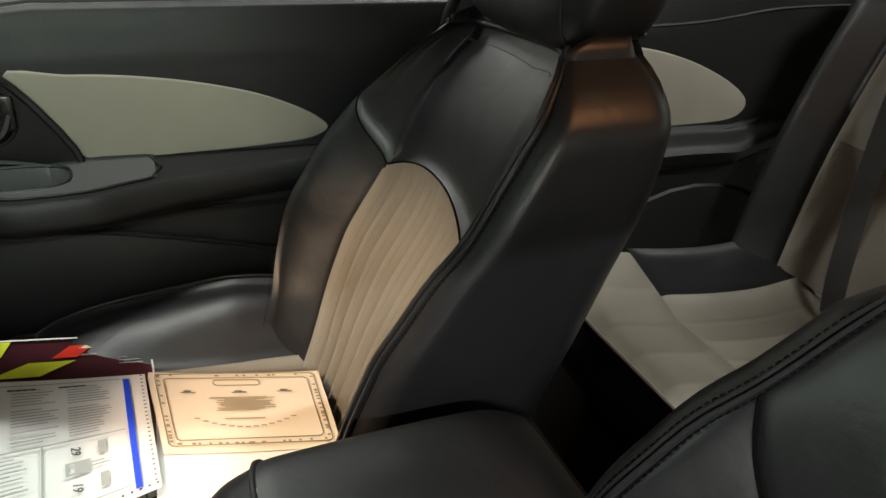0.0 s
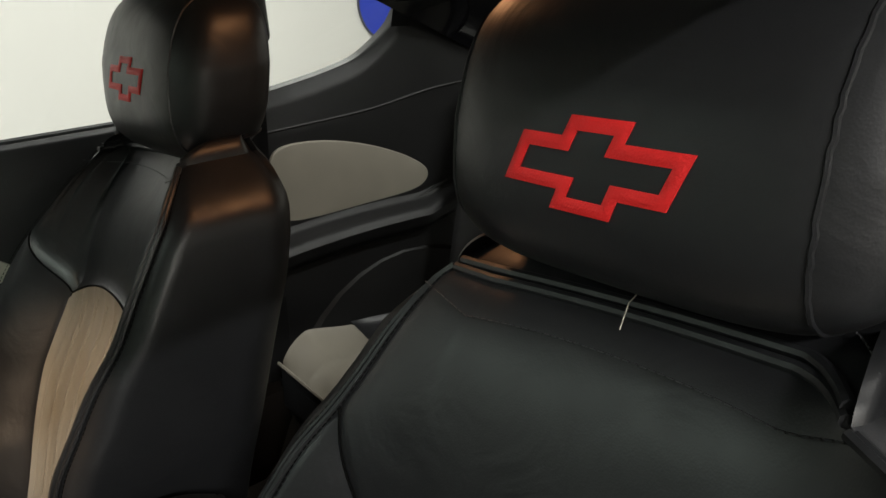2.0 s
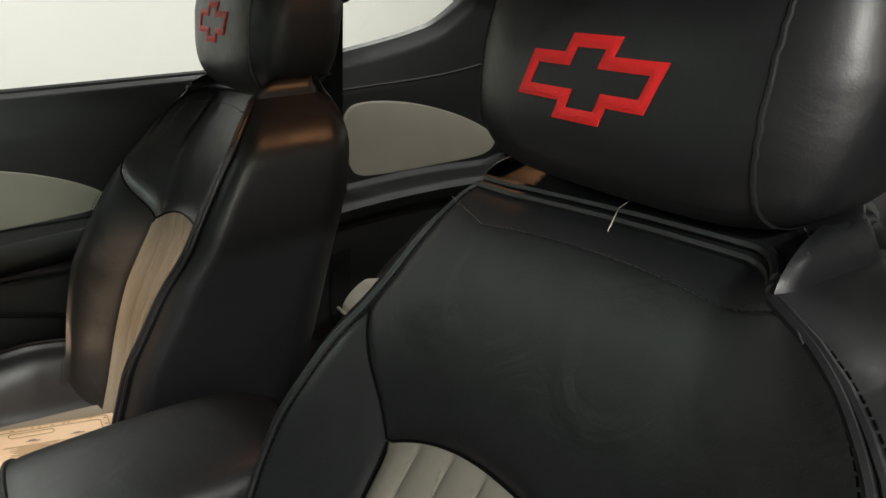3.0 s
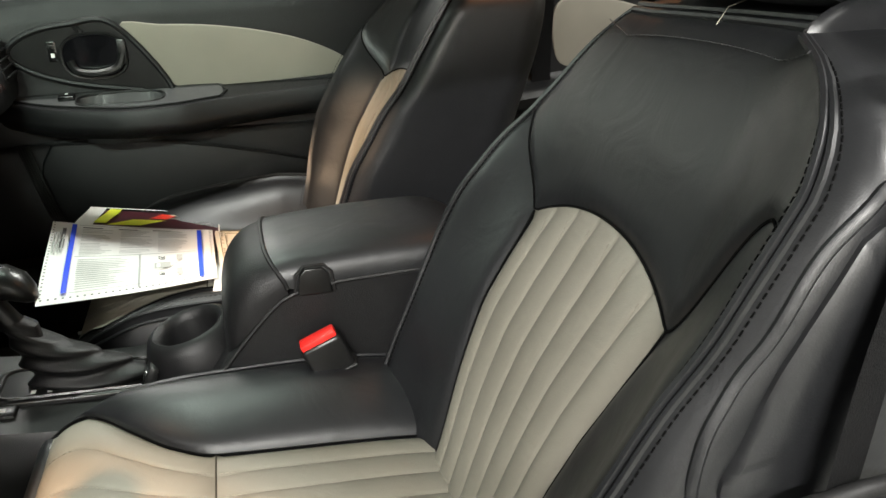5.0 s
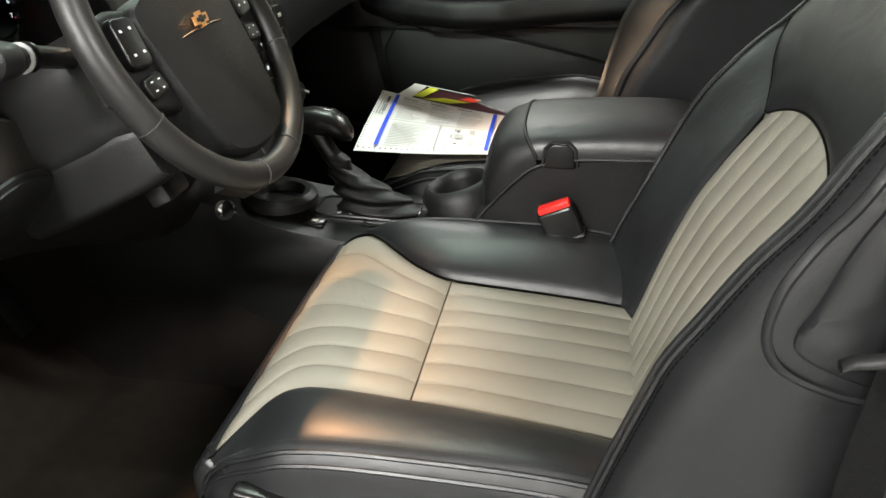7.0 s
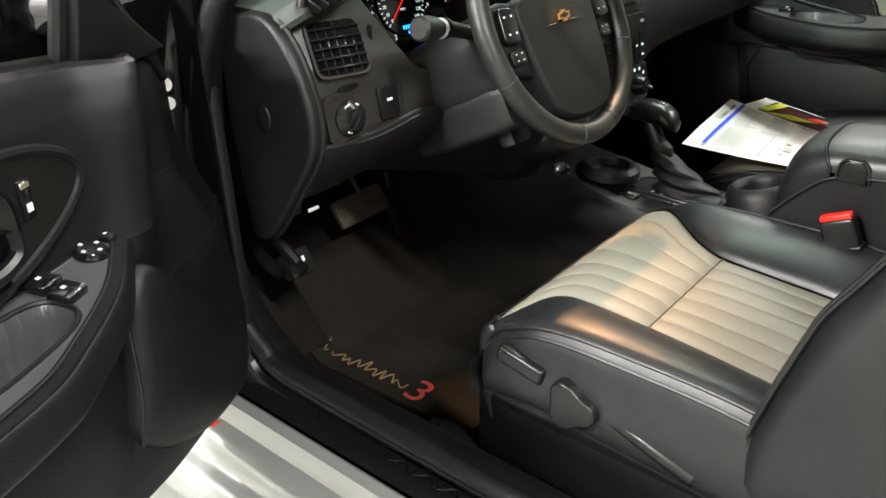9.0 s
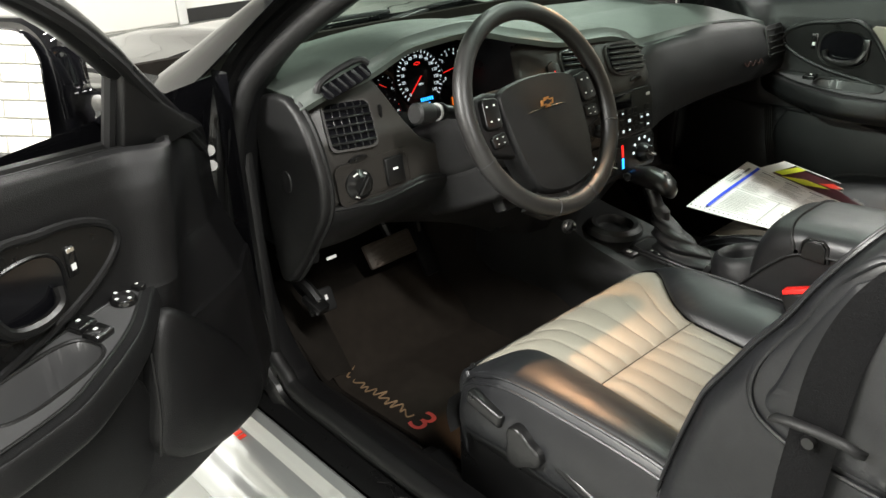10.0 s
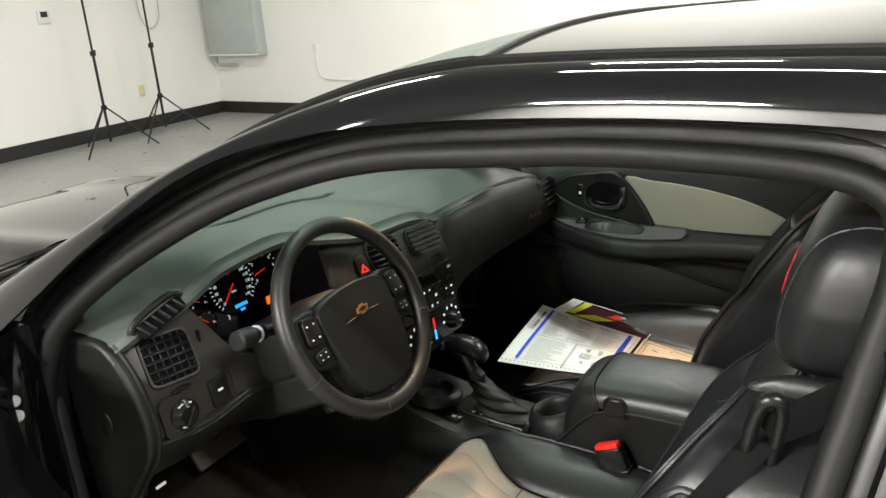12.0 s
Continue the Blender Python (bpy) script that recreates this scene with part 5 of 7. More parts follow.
def dial(x, y, r, a0, a1, numbers, ticks, pointer, size, red_from=2.0):
    d = part("dial", lathe([(0.0, 0.0), (r, 0.0), (r + 0.002, 0.003), (r, 0.0035), (r - 0.001, 0.001), (0, 0.001)], GM @ pose(x, y, 0), 40), SCREEN, dash, "black dial with lit white markings")
    bm, red = bmesh.new(), bmesh.new()
    for k in range(ticks + 1):
        t = k / ticks
        a = radians(a0 + (a1 - a0) * t)
        big = k % 2 == 0
        m = GM @ pose(x + math.cos(a) * r * 0.93, y + math.sin(a) * r * 0.93, 0.0018, 0, 0, math.degrees(a))
        box(r * (0.13 if big else 0.08), r * 0.032, 0.0006, m, bm=red if t > red_from else bm)
    part("ticks", bm, GAUGE_WHITE, d, "lit white scale")
    if len(red.faces):
        part("red_zone", red, GAUGE_RED, d)
    else:
        red.free()
    for k, s in enumerate(numbers):
        a = radians(a0 + (a1 - a0) * k / max(1, len(numbers) - 1))
        text("number", s, size, GM @ pose(x + math.cos(a) * r * 0.74, y + math.sin(a) * r * 0.74, 0.0018), GAUGE_WHITE, d)
    a = radians(pointer)
    part("pointer", box(r * 0.80, r * 0.030, 0.001, GM @ pose(x + math.cos(a) * r * 0.30, y + math.sin(a) * r * 0.30, 0.003, 0, 0, pointer)), GAUGE_RED, d, "lit red pointer")
    return d


speedo = dial(0.010, 0.014, 0.056, 222, -42, [str(k) for k in range(0, 150, 10)], 28, 222, 0.0085)
text("unit", "MPH", 0.006, GM @ pose(0.010, 0.002, 0.0018), GAUGE_WHITE, speedo)
part("lit_badge", prism([(x * 0.11, y * 0.11) for x, y in BOWTIE], 0.0006, GM @ pose(0.010, 0.042, 0.0018), 0, None, inset([(x * 0.11, y * 0.11) for x, y in BOWTIE], 0.0011)), GAUGE_RED, speedo)
part("odometer", box(0.040, 0.018, 0.001, GM @ pose(0.016, -0.032, 0.0016)), SCREEN, speedo)
for k in range(6):
    part("digit_bar", box(0.0032, 0.0065, 0.0008, GM @ pose(0.002 + k * 0.0055, -0.028, 0.0026)), GAUGE_BLUE, speedo)
for k in range(3):
    part("digit_bar", box(0.0026, 0.0045, 0.0008, GM @ pose(0.012 + k * 0.0042, -0.0375, 0.0026)), GAUGE_BLUE, speedo)
text("number", "3", 0.013, GM @ pose(-0.022, -0.041, 0.0022), GAUGE_WHITE, speedo)
tach = dial(0.098, 0.018, 0.040, 215, -35, [str(k) for k in range(0, 8)], 14, 190, 0.0085, 0.8)
part("warning_lamp", prism([(-0.010, -0.008), (0.010, -0.008), (0.008, 0.008), (-0.008, 0.008)], 0.001, GM @ pose(0.088, -0.045, 0.002)), GAUGE_AMBER, cluster, "lit amber warning lamp")
dial(-0.076, 0.012, 0.021, 200, -20, ["E", "", "F"], 6, 150, 0.006)
dial(-0.072, -0.030, 0.021, 200, -20, ["C", "", "H"], 6, 135, 0.006, 0.75)
part("tell_tale", box(0.006, 0.006, 0.001, GM @ pose(-0.068, 0.052, 0.002)), GAUGE_RED, cluster)

# Switches beside the column
lm = axes(face(-0.585, 0.857, 0.003), (0.12, 1, 0.05), (-0.12, 0, 1))
sw = part("switch_pocket", prism(rounded(0.150, 0.072, 0.014), 0.006, lm @ pose(0.028, 0.004, -0.006), 0, None, rounded(0.138, 0.060, 0.012)), TRIM, dash)
part("pocket_floor", prism(rounded(0.138, 0.060, 0.012), 0.001, lm @ pose(0.028, 0.004, -0.003)), TRIM, sw)
lk = part("light_switch", lathe([(0.0, 0.016), (0.015, 0.016), (0.018, 0.012), (0.026, 0.004), (0.026, 0), (0, 0)], lm @ pose(-0.006, 0, -0.001), 28), SATIN, dash, "round black headlight switch")
part("switch_grip", box(0.036, 0.008, 0.012, lm @ pose(-0.006, 0, 0.018, 0, 0, 50), 0.003), SATIN, lk)
for a, s in ((110, 0.010), (60, 0.006), (240, 0.008)):
    part("mark", box(s, 0.0035, 0.0006, lm @ pose(-0.006 + 0.021 * math.cos(radians(a)), 0.021 * math.sin(radians(a)), 0.0085, 0, 0, a - 90)), WHITE_MARK, lk)
dm = part("dimmer_switch", box(0.038, 0.050, 0.010, lm @ pose(0.066, 0.006, 0.002), 0.004), SATIN, dash)
part("mark", box(0.010, 0.004, 0.0008, lm @ pose(0.066, 0.010, 0.0074)), WHITE_MARK, dm)

# Centre stack: hazard switch, radio, heater
def stack(y, z, off=0.0):
    e = 0.002
    return axes(face(y, z, off), face(y + e, z) - face(y - e, z), face(y, z + e) - face(y, z - e))


hz_m = stack(-0.155, 0.975, 0.003)
hb = part("hazard_switch", prism([(-0.015, -0.020), (0.015, -0.020), (0.013, 0.018), (0.0, 0.026), (-0.013, 0.018)], 0.007, hz_m @ pose(0, 0, -0.003), 0.002), SATIN, dash, "black hazard switch")
part("triangle", prism([(-0.010, -0.008), (0.010, -0.008), (0.0, 0.010)], 0.0008, hz_m @ pose(0, -0.004, 0.0045), 0, None, [(-0.005, -0.0055), (0.005, -0.0055), (0.0, 0.0035)]), GAUGE_RED, hb, "lit red triangle")
rm = stack(0.0, 0.870, 0.002)
radio = part("radio", prism(rounded(0.206, 0.092, 0.008), 0.008, rm @ pose(0, 0, -0.004), 0.002), SATIN, dash, "black car radio with lit keys")
part("display", box(0.120, 0.030, 0.002, rm @ pose(-0.03, 0.028, 0.0045), 0.001), SCREEN, radio)
random.seed(11)
for row, yy in enumerate((0.004, -0.014, -0.033)):
    for k in range(9):
        if random.random() < 0.85:
            part("key", box(0.014, 0.012, 0.003, rm @ pose(-0.084 + k * 0.0205, yy, 0.005), 0.001, 1), SATIN, radio)
            if random.random() < 0.5:
                part("key_mark", box(random.uniform(0.004, 0.008), random.uniform(0.003, 0.006), 0.0006, rm @ pose(-0.084 + k * 0.0205, yy, 0.0068)), GAUGE_WHITE, radio)
part("radio_knob", lathe([(0.0, 0.014), (0.011, 0.014), (0.013, 0.010), (0.013, 0.0), (0.0, 0.0)], rm @ pose(-0.078, -0.016, 0.004), 24), SATIN, radio)
part("key_mark", box(0.012, 0.006, 0.0008, rm @ pose(0.086, 0.030, 0.0045)), WHITE_MARK, radio)
hm = stack(0.0, 0.784, 0.002)
heater = part("heater_panel", prism(rounded(0.206, 0.072, 0.010), 0.006, hm @ pose(0, 0, -0.003), 0.002), SATIN, dash, "black heater control panel")
for x in (-0.066, 0.062):
    k = part("heater_knob", lathe([(0.0, 0.020), (0.014, 0.020), (0.017, 0.014), (0.021, 0.003), (0.021, 0.0), (0.0, 0.0)], hm @ pose(x, -0.004, 0.003), 28), SATIN, heater)
    part("grip", box(0.034, 0.007, 0.010, hm @ pose(x, -0.004, 0.024, 0, 0, -25 if x > 0 else 60), 0.002), SATIN, k)
    part("pointer_mark", box(0.014, 0.0022, 0.0006, hm @ pose(x + 0.004, -0.006, 0.0292, 0, 0, -25)), WHITE_MARK, k)
    for a in range(0, 181, 36):
        part("mark", box(0.006, 0.0055, 0.0006, hm @ pose(x + 0.030 * math.cos(radians(a)), 0.000 + 0.028 * math.sin(radians(a)), 0.0034, 0, 0, a)), GAUGE_WHITE, heater)
part("heat_scale", box(0.006, 0.026, 0.0008, hm @ pose(-0.004, 0.012, 0.0034)), GAUGE_RED, heater, "red half of the heat scale")
part("cool_scale", box(0.006, 0.022, 0.0008, hm @ pose(-0.004, -0.014, 0.0034)), GAUGE_BLUE, heater, "blue half of the heat scale")

# Passenger side: glove box and airbag panel, outer vent
def glove(u, v):
    y = 0.140 + 0.570 * u
    top = smooth_lerp([(0.140, 0.962), (0.22, 0.980), (0.40, 0.985), (0.62, 0.972), (0.70, 0.945)], y)
    low = smooth_lerp([(0.140, 0.785), (0.30, 0.815), (0.50, 0.835), (0.70, 0.845)], y)
    x = smooth_lerp([(0.140, -0.402), (0.25, -0.418), (0.45, -0.395), (0.62, -0.372), (0.70, -0.375)], y)
    return (x + 0.045 * math.sin(min(1, v * 1.15) * math.pi * 0.5) - 0.012 * v * v - 0.03 * (1 - min(1, v * 8)) ** 2, y, top + (low - top) * v)


part("glove_panel", shell(glove, 40, 24, 0.01), VINYL, dash, "grained airbag and glove box panel")
part("panel_gap", tube([Vector(glove(u, 0.0)) + Vector((0.004, 0, -0.002)) for u in np.linspace(0, 1, 40)], 0.0035, 6), RUBBER, dash)
part("under_dash", grid(lambda u, v: Vector(glove(v, 1.0)) + Vector((-0.25 * u, 0, -0.10 * u - 0.02 * math.sin(u * 3))), 8, 20), PLASTIC, dash)
pv = part("air_vent", prism(rounded(0.090, 0.080, 0.012), 0.004, axes(Vector(glove(0.92, 0.33)) + Vector((0.002, 0, 0)), (-0.02, 1, 0), (-0.3, 0, 1)), 0.001), PLASTIC, dash, "black outer air vent")
for k in range(5):
    part("slat", box(0.078, 0.003, 0.008, axes(Vector(glove(0.92, 0.33)) + Vector((0.006, 0, 0)), (-0.02, 1, 0), (-0.3, 0, 1)) @ pose(0, -0.030 + 0.015 * k, 0.002), 0.001, 1), SATIN, pv)
line = curve_points([Vector(glove(0.66 + 0.018 * i, 0.66 + (0.05 if i % 2 else -0.03))) + Vector((0.004, 0, 0)) for i in range(8)], 5)
part("script_badge", tube(line, 0.0018, 5), material("red_script", (0.030, 0.010, 0.008), 0.5), dash, "small reddish script badge")
part("corner_grille", prism(oval(0.05, 0.018, 20), 0.003, axes((-0.62, 0.60, 1.012), (0.3, 1, 0), (-1, 0.3, 0.1))), SATIN, dash)

# the hollow below the centre stack, down to the console
def throat(u, v):
    y = -0.205 + 0.355 * v
    low = smooth_lerp(FACE_LOW, y)
    return (smooth_lerp(FACE_X, y) - 0.010 - 0.11 * u ** 0.7, y, low + 0.004 - 0.125 * u)


part("stack_throat", shell(throat, 10, 20, 0.008), PLASTIC, dash, "dark hollow panel under the heater")

# Driver's lower panel, end cap
def knee(u, v):
    y = -0.655 + 0.46 * v
    low = smooth_lerp(FACE_LOW, y) + 0.004
    return (smooth_lerp(FACE_X, y) + 0.012 - 0.16 * u ** 1.4, y, low - 0.15 * u + 0.02 * u * u)


part("knee_panel", shell(knee, 14, 24, 0.01), PLASTIC, dash, "dark lower knee panel")
part("knee_edge", tube([Vector(knee(0.0, v)) + Vector((0.002, 0, 0)) for v in np.linspace(0, 1, 30)], 0.005, 6), PLASTIC, dash)
ecap = [(-0.512, 1.004), (-0.470, 0.960), (-0.446, 0.905), (-0.438, 0.860), (-0.452, 0.810), (-0.500, 0.745), (-0.550, 0.680), (-0.585, 0.650), (-0.612, 0.660), (-0.626, 0.76), (-0.632, 0.87), (-0.630, 0.95), (-0.612, 0.995), (-0.56, 1.010)]
ecap = [(p.x, p.y) for p in curve_points([(x, z, 0) for x, z in ecap], 4, True)]
part("end_cap", prism(ecap, 0.020, axes((0, -0.655, 0), (1, 0, 0), (0, 0, 1)), 0.009), PLASTIC, dash, "dark end cap of the dash")
part("cap_gap", tube([Vector((x * 1.0, -0.6545, z)) for x, z in ecap], 0.0045, 6, True), RUBBER, dash)
part("cap_dimple", prism(oval(0.014, 0.02), 0.003, axes((-0.540, -0.6755, 0.862), (1, 0, 0), (0, 0, 1)), 0.002), PLASTIC, dash)
part("end_block", box(0.30, 0.03, 0.30, pose(-0.68, -0.640, 0.84), 0.02), VINYL, dash)
bonnet = part("hood_release", tube(curve_points([(-0.66, -0.62, 0.615), (-0.63, -0.61, 0.60), (-0.60, -0.605, 0.575)], 5), 0.012, 8), SATIN, dash, "black hood release handle")
part("release_grip", box(0.05, 0.035, 0.018, pose(-0.612, -0.605, 0.568, 0, 30, 15), 0.005), SATIN, bonnet)
part("mark", box(0.012, 0.006, 0.001, pose(-0.604, -0.605, 0.579, 0, 30, 15)), WHITE_MARK, bonnet)
part("decal_mark", box(0.003, 0.022, 0.006, pose(-0.545, -0.60, 0.690), 0.001), WHITE_MARK, dash)

dash.location += Vector((0.020, -0.006, 0.004))

# ---- steering wheel and column ----
WC, TILT_W, RIM = Vector((-0.237, -0.351, 0.976)), radians(26.1), 0.167
WM = axes(WC, (0, 1, 0), (-math.sin(TILT_W), 0, math.cos(TILT_W)))
wheel = thing("steering_wheel", *WC, "black leather steering wheel with badge and lit buttons", "steering wheel")
rim = part("rim", tube([WM @ Vector((RIM * math.cos(a), RIM * math.sin(a), 0)) for a in np.linspace(0, 2 * math.pi, 97)[:-1]], 0.0155, 16, True), WHEEL_LEATHER, wheel, "worn black leather rim")
for a in (-20, 200, -75, 255):
    r2 = radians(a)
    part("rim_seam", tube([WM @ Vector(((RIM + 0.0160 * math.cos(b)) * math.cos(r2), (RIM + 0.0160 * math.cos(b)) * math.sin(r2), 0.0160 * math.sin(b))) for b in np.linspace(0, 2 * math.pi, 17)[:-1]], 0.0008, 4, True), THREAD_DARK, rim)
pad = [(-0.098, 0.046), (-0.082, 0.062), (-0.04, 0.070), (0.0, 0.072), (0.04, 0.070), (0.082, 0.062), (0.098, 0.046), (0.095, 0.0), (0.090, -0.045), (0.080, -0.085), (0.062, -0.116), (0.0, -0.128), (-0.062, -0.116), (-0.080, -0.085), (-0.090, -0.045), (-0.095, 0.0)]
pad = [(p.x, p.y) for p in curve_points([(x, y, 0) for x, y in pad], 4, True)]
hub = part("hub_pad", loft([[WM @ Vector((x * k, -0.016 + y * k, d + 0.014)) for x, y in pad] for k, d in ((0.92, -0.055), (0.99, -0.035), (1.0, -0.018), (0.985, -0.010), (0.95, -0.005), (0.5, -0.001), (0.02, 0.0))]), VINYL, wheel, "grained black airbag pad")
part("pad_crease", tube(curve_points([WM @ Vector((x, y - 0.016, 0.0125 - 0.018 * (abs(x) / 0.098) ** 4)) for x, y in ((-0.095, 0.006), (-0.05, 0.012), (0.0, 0.014), (0.05, 0.012), (0.095, 0.006))], 6), 0.0016, 6), RUBBER, hub)
emblem = part("badge", prism([(x * 0.22, y * 0.26) for x, y in BOWTIE], 0.003, WM @ pose(0, 0.006, 0.0145)), AMBER_MARK, hub, "gold outlined badge")
part("badge_centre", prism([(x * 0.15, y * 0.12) for x, y in BOWTIE], 0.0032, WM @ pose(0, 0.006, 0.0150)), VINYL, emblem)
for sg in (-1, 1):
    spoke = [(0.060, 0.056), (0.110, 0.066), (0.158, 0.060), (0.166, -0.010), (0.130, -0.034), (0.080, -0.050)]
    sp = part("spoke", prism([(sg * x, y) for x, y in spoke][::sg], 0.020, WM @ pose(0, -0.016, -0.022), 0.006), VINYL, wheel)
    pod = part("button_pod", prism(rounded(0.036, 0.050, 0.009), 0.012, WM @ pose(sg * 0.118, 0.014, -0.004, 0, 0, sg * 8), 0.003), SATIN, wheel, "black button pod with white marks")
    for i in range(2):
        for j in range(2):
            part("mark", box(0.0036, 0.0026, 0.0006, WM @ pose(sg * 0.118 + (i - 0.5) * 0.016, 0.014 + (j - 0.5) * 0.024, 0.0086)), WHITE_MARK, pod)
    pod = part("button_pod", prism(rounded(0.034, 0.022, 0.006), 0.012, WM @ pose(sg * 0.116, -0.030, -0.008, 0, 0, -sg * 6), 0.003), SATIN, wheel, "black button pod with white marks")
    for i in range(2):
        for j in range(2):
            part("mark", box(0.0032, 0.0016, 0.0006, WM @ pose(sg * 0.116 + (i - 0.5) * 0.013, -0.030 + (j - 0.5) * 0.009, 0.0046)), WHITE_MARK, pod)
    low = [(0.0, -0.108), (0.062, -0.108), (0.100, -0.134), (0.060, -0.160), (0.0, -0.168)]
    part("lower_spoke", prism([(sg * x, y) for x, y in low][::sg], 0.018, WM @ pose(0, -0.016, -0.022), 0.005), VINYL, wheel)
column = thing("steering_column", -0.40, -0.338, 0.90, "dark plastic steering column shroud with stalk", "steering column")
part("shroud", loft([[WM @ Vector((x * k, -0.008 + y * k, d)) for x, y in rounded(0.15, 0.13, 0.045)] for k, d in ((0.8, -0.05), (1.0, -0.075), (1.05, -0.15), (1.0, -0.26), (0.9, -0.34))]), PLASTIC, column)
part("lower_shroud", loft([[WM @ Vector((x * k - 0.01, -0.085 + y * k, d)) for x, y in rounded(0.12, 0.08, 0.02)] for k, d in ((0.9, -0.09), (1.0, -0.11), (1.0, -0.22), (0.9, -0.30))]), PLASTIC, column)
part("tilt_pocket", box(0.05, 0.06, 0.03, WM @ pose(-0.02, -0.118, -0.13), 0.006), SATIN, column)
STALK = curve_points([WM @ Vector(p) for p in ((-0.06, 0.030, -0.10), (-0.12, 0.046, -0.092), (-0.168, 0.052, -0.084))], 6)
stalk = part("turn_stalk", tube(STALK, lambda t: 0.0105 + 0.002 * t, 12), SATIN, column, "black turn signal stalk")
way = (STALK[-1] - STALK[-3]).normalized()
at_end = way.to_track_quat("Z", "Y").to_matrix().to_4x4()
part("stalk_end", lathe([(0.0, -0.02), (0.016, -0.02), (0.0175, -0.012), (0.0175, 0.014), (0.014, 0.018), (0.0, 0.018)], Matrix.Translation(STALK[-1] + way * 0.012) @ at_end, 20), PLASTIC, stalk, "grey knurled end cap")
for k in range(3):
    part("stalk_ring", lathe([(0.0145, -0.002), (0.0150, 0), (0.0145, 0.002)], Matrix.Translation(STALK[-1] - way * (0.012 + 0.012 * k)) @ at_end, 20), GREY_MARK if k == 1 else SATIN, stalk)

shellwork = thing("bulkhead", -1.0, 0.0, 0.35, "dark carpeted bulkhead and kick panels", "trim panel", kind="structure")
part("firewall", box(0.02, 1.44, 0.75, pose(-1.02, 0, 0.63)), CARPET, shellwork)
for sg in (-1, 1):
    part("kick_panel", box(0.42, 0.02, 0.62, pose(-0.82, sg * 0.70, 0.62), 0.006), PLASTIC, shellwork)
    part("side_sill", box(2.2, 0.10, 0.25 if sg > 0 else 0.12, pose(0.25, 0.68, 0.39) if sg > 0 else pose(0.25, -0.66, 0.30), 0.01), CARPET, shellwork)

# ---- floor, console, pedals ----
def floor_shape(u, v):
    x = -1.00 + 2.30 * u
    y = -0.60 + 1.20 * v
    z = 0.30
    z += 0.20 * math.exp(-((y / 0.13) ** 4))
    if x < -0.62:
        z += 0.85 * (-0.62 - x)
    if x > 0.66:
        z += min(0.14, (x - 0.66) * 2.0)
    z += 0.06 * max(0, (abs(y) - 0.54)) / 0.06
    return (x, y, z)


tagged(part("floor_carpet", grid(floor_shape, 70, 60), CARPET), "dark brown-black carpet of the car floor", "carpet", "", "structure")
mat_bm = shell(lambda u, v: (-0.78 + 0.52 * u, -0.565 + 0.42 * v + 0.02 * u, 0.318 + 0.85 * max(0, -0.62 - (-0.78 + 0.52 * u)) + 0.003 * math.sin(v * 3) ), 20, 16, 0.010)
floor_mat = tagged(part("floor_mat", mat_bm, MAT_PILE), "dark carpet floor mat with stitched script", "floor mat")
random.seed(3)
line = curve_points([(-0.652 + 0.0105 * i + random.uniform(-0.005, 0.007), -0.522 + 0.0003 * i + (random.uniform(0.004, 0.020) if i % 2 else -random.uniform(0.006, 0.014)) * (1.6 if i in (1, 2, 11) else 0.8), 0.3305 + 0.85 * max(0, -0.62 - (-0.652 + 0.0105 * i))) for i in range(22)], 6)
part("script_stitching", tube(line, 0.0018, 5), SCRIPT_THREAD, floor_mat, "dull gold stitched script line")
text("number", "3", 0.085, pose(-0.400, -0.512, 0.3300, 0, 0, 0) @ Matrix.Diagonal((1.15, 1, 1, 1)), material("red_pile", (0.42, 0.05, 0.04), 0.9, grain=0.6, grain_size=700), floor_mat, "red stitched number")
part("binding", tube([Vector((-0.27, y, 0.318)) for y in np.linspace(-0.555, -0.135, 20)], 0.005, 6), THREAD_DARK, floor_mat)

console = thing("center_console", -0.05, 0.0, 0.42, "black console with shifter, cup holders and padded armrest", "console")
LOW = [(-0.66, 0.675), (-0.50, 0.655), (-0.38, 0.628), (-0.25, 0.600), (-0.10, 0.588), (-0.04, 0.592)]


def console_low(u, v):
    x = -0.66 + 0.66 * u
    top = smooth_lerp(LOW, x)
    w = smooth_lerp([(-0.66, 0.085), (-0.42, 0.082), (-0.30, 0.098), (-0.1, 0.105), (0.0, 0.105)], x)
    k = 2 * v - 1
    a = abs(k)
    if a < 0.72:
        return (x, w * k / 0.72 * 0.94, top)
    t = (a - 0.72) / 0.28
    return (x, math.copysign(w * (0.94 + 0.06 * math.sin(min(1, t * 3) * math.pi / 2)) + 0.01 * t, k), top - 0.012 * min(1, t * 4) - 0.24 * max(0, t - 0.12))


part("base", shell(console_low, 40, 50, 0.006), PLASTIC, console, "grained black console base")
# cup holder in front
ch = Vector((-0.315, -0.008, 0.624))
part("front_cup_holder", lathe([(0.036, -0.06), (0.038, 0.004), (0.041, 0.012), (0.050, 0.014), (0.060, 0.006), (0.062, -0.006)], pose(*ch, 0, 3), 32), PLASTIC, console, "round cup holder")
part("cup_floor", lathe([(0.0, -0.03), (0.037, -0.03), (0.037, -0.028), (0.0, -0.028)], pose(*ch), 24), SCREEN, console)
part("power_socket", lathe([(0.0, 0.002), (0.010, 0.002), (0.011, 0.008), (0.016, 0.008), (0.017, 0.0), (0.0, 0.0)], axes((-0.380, -0.083, 0.630), (1, 0.02, 0), (0, 0.4, 1)) @ pose(0, 0, -0.002), 24), CHROME, console, "bright power socket")
tb = part("traction_button", box(0.034, 0.026, 0.008, pose(-0.243, -0.052, 0.6005, 0, 3), 0.004), SATIN, console)
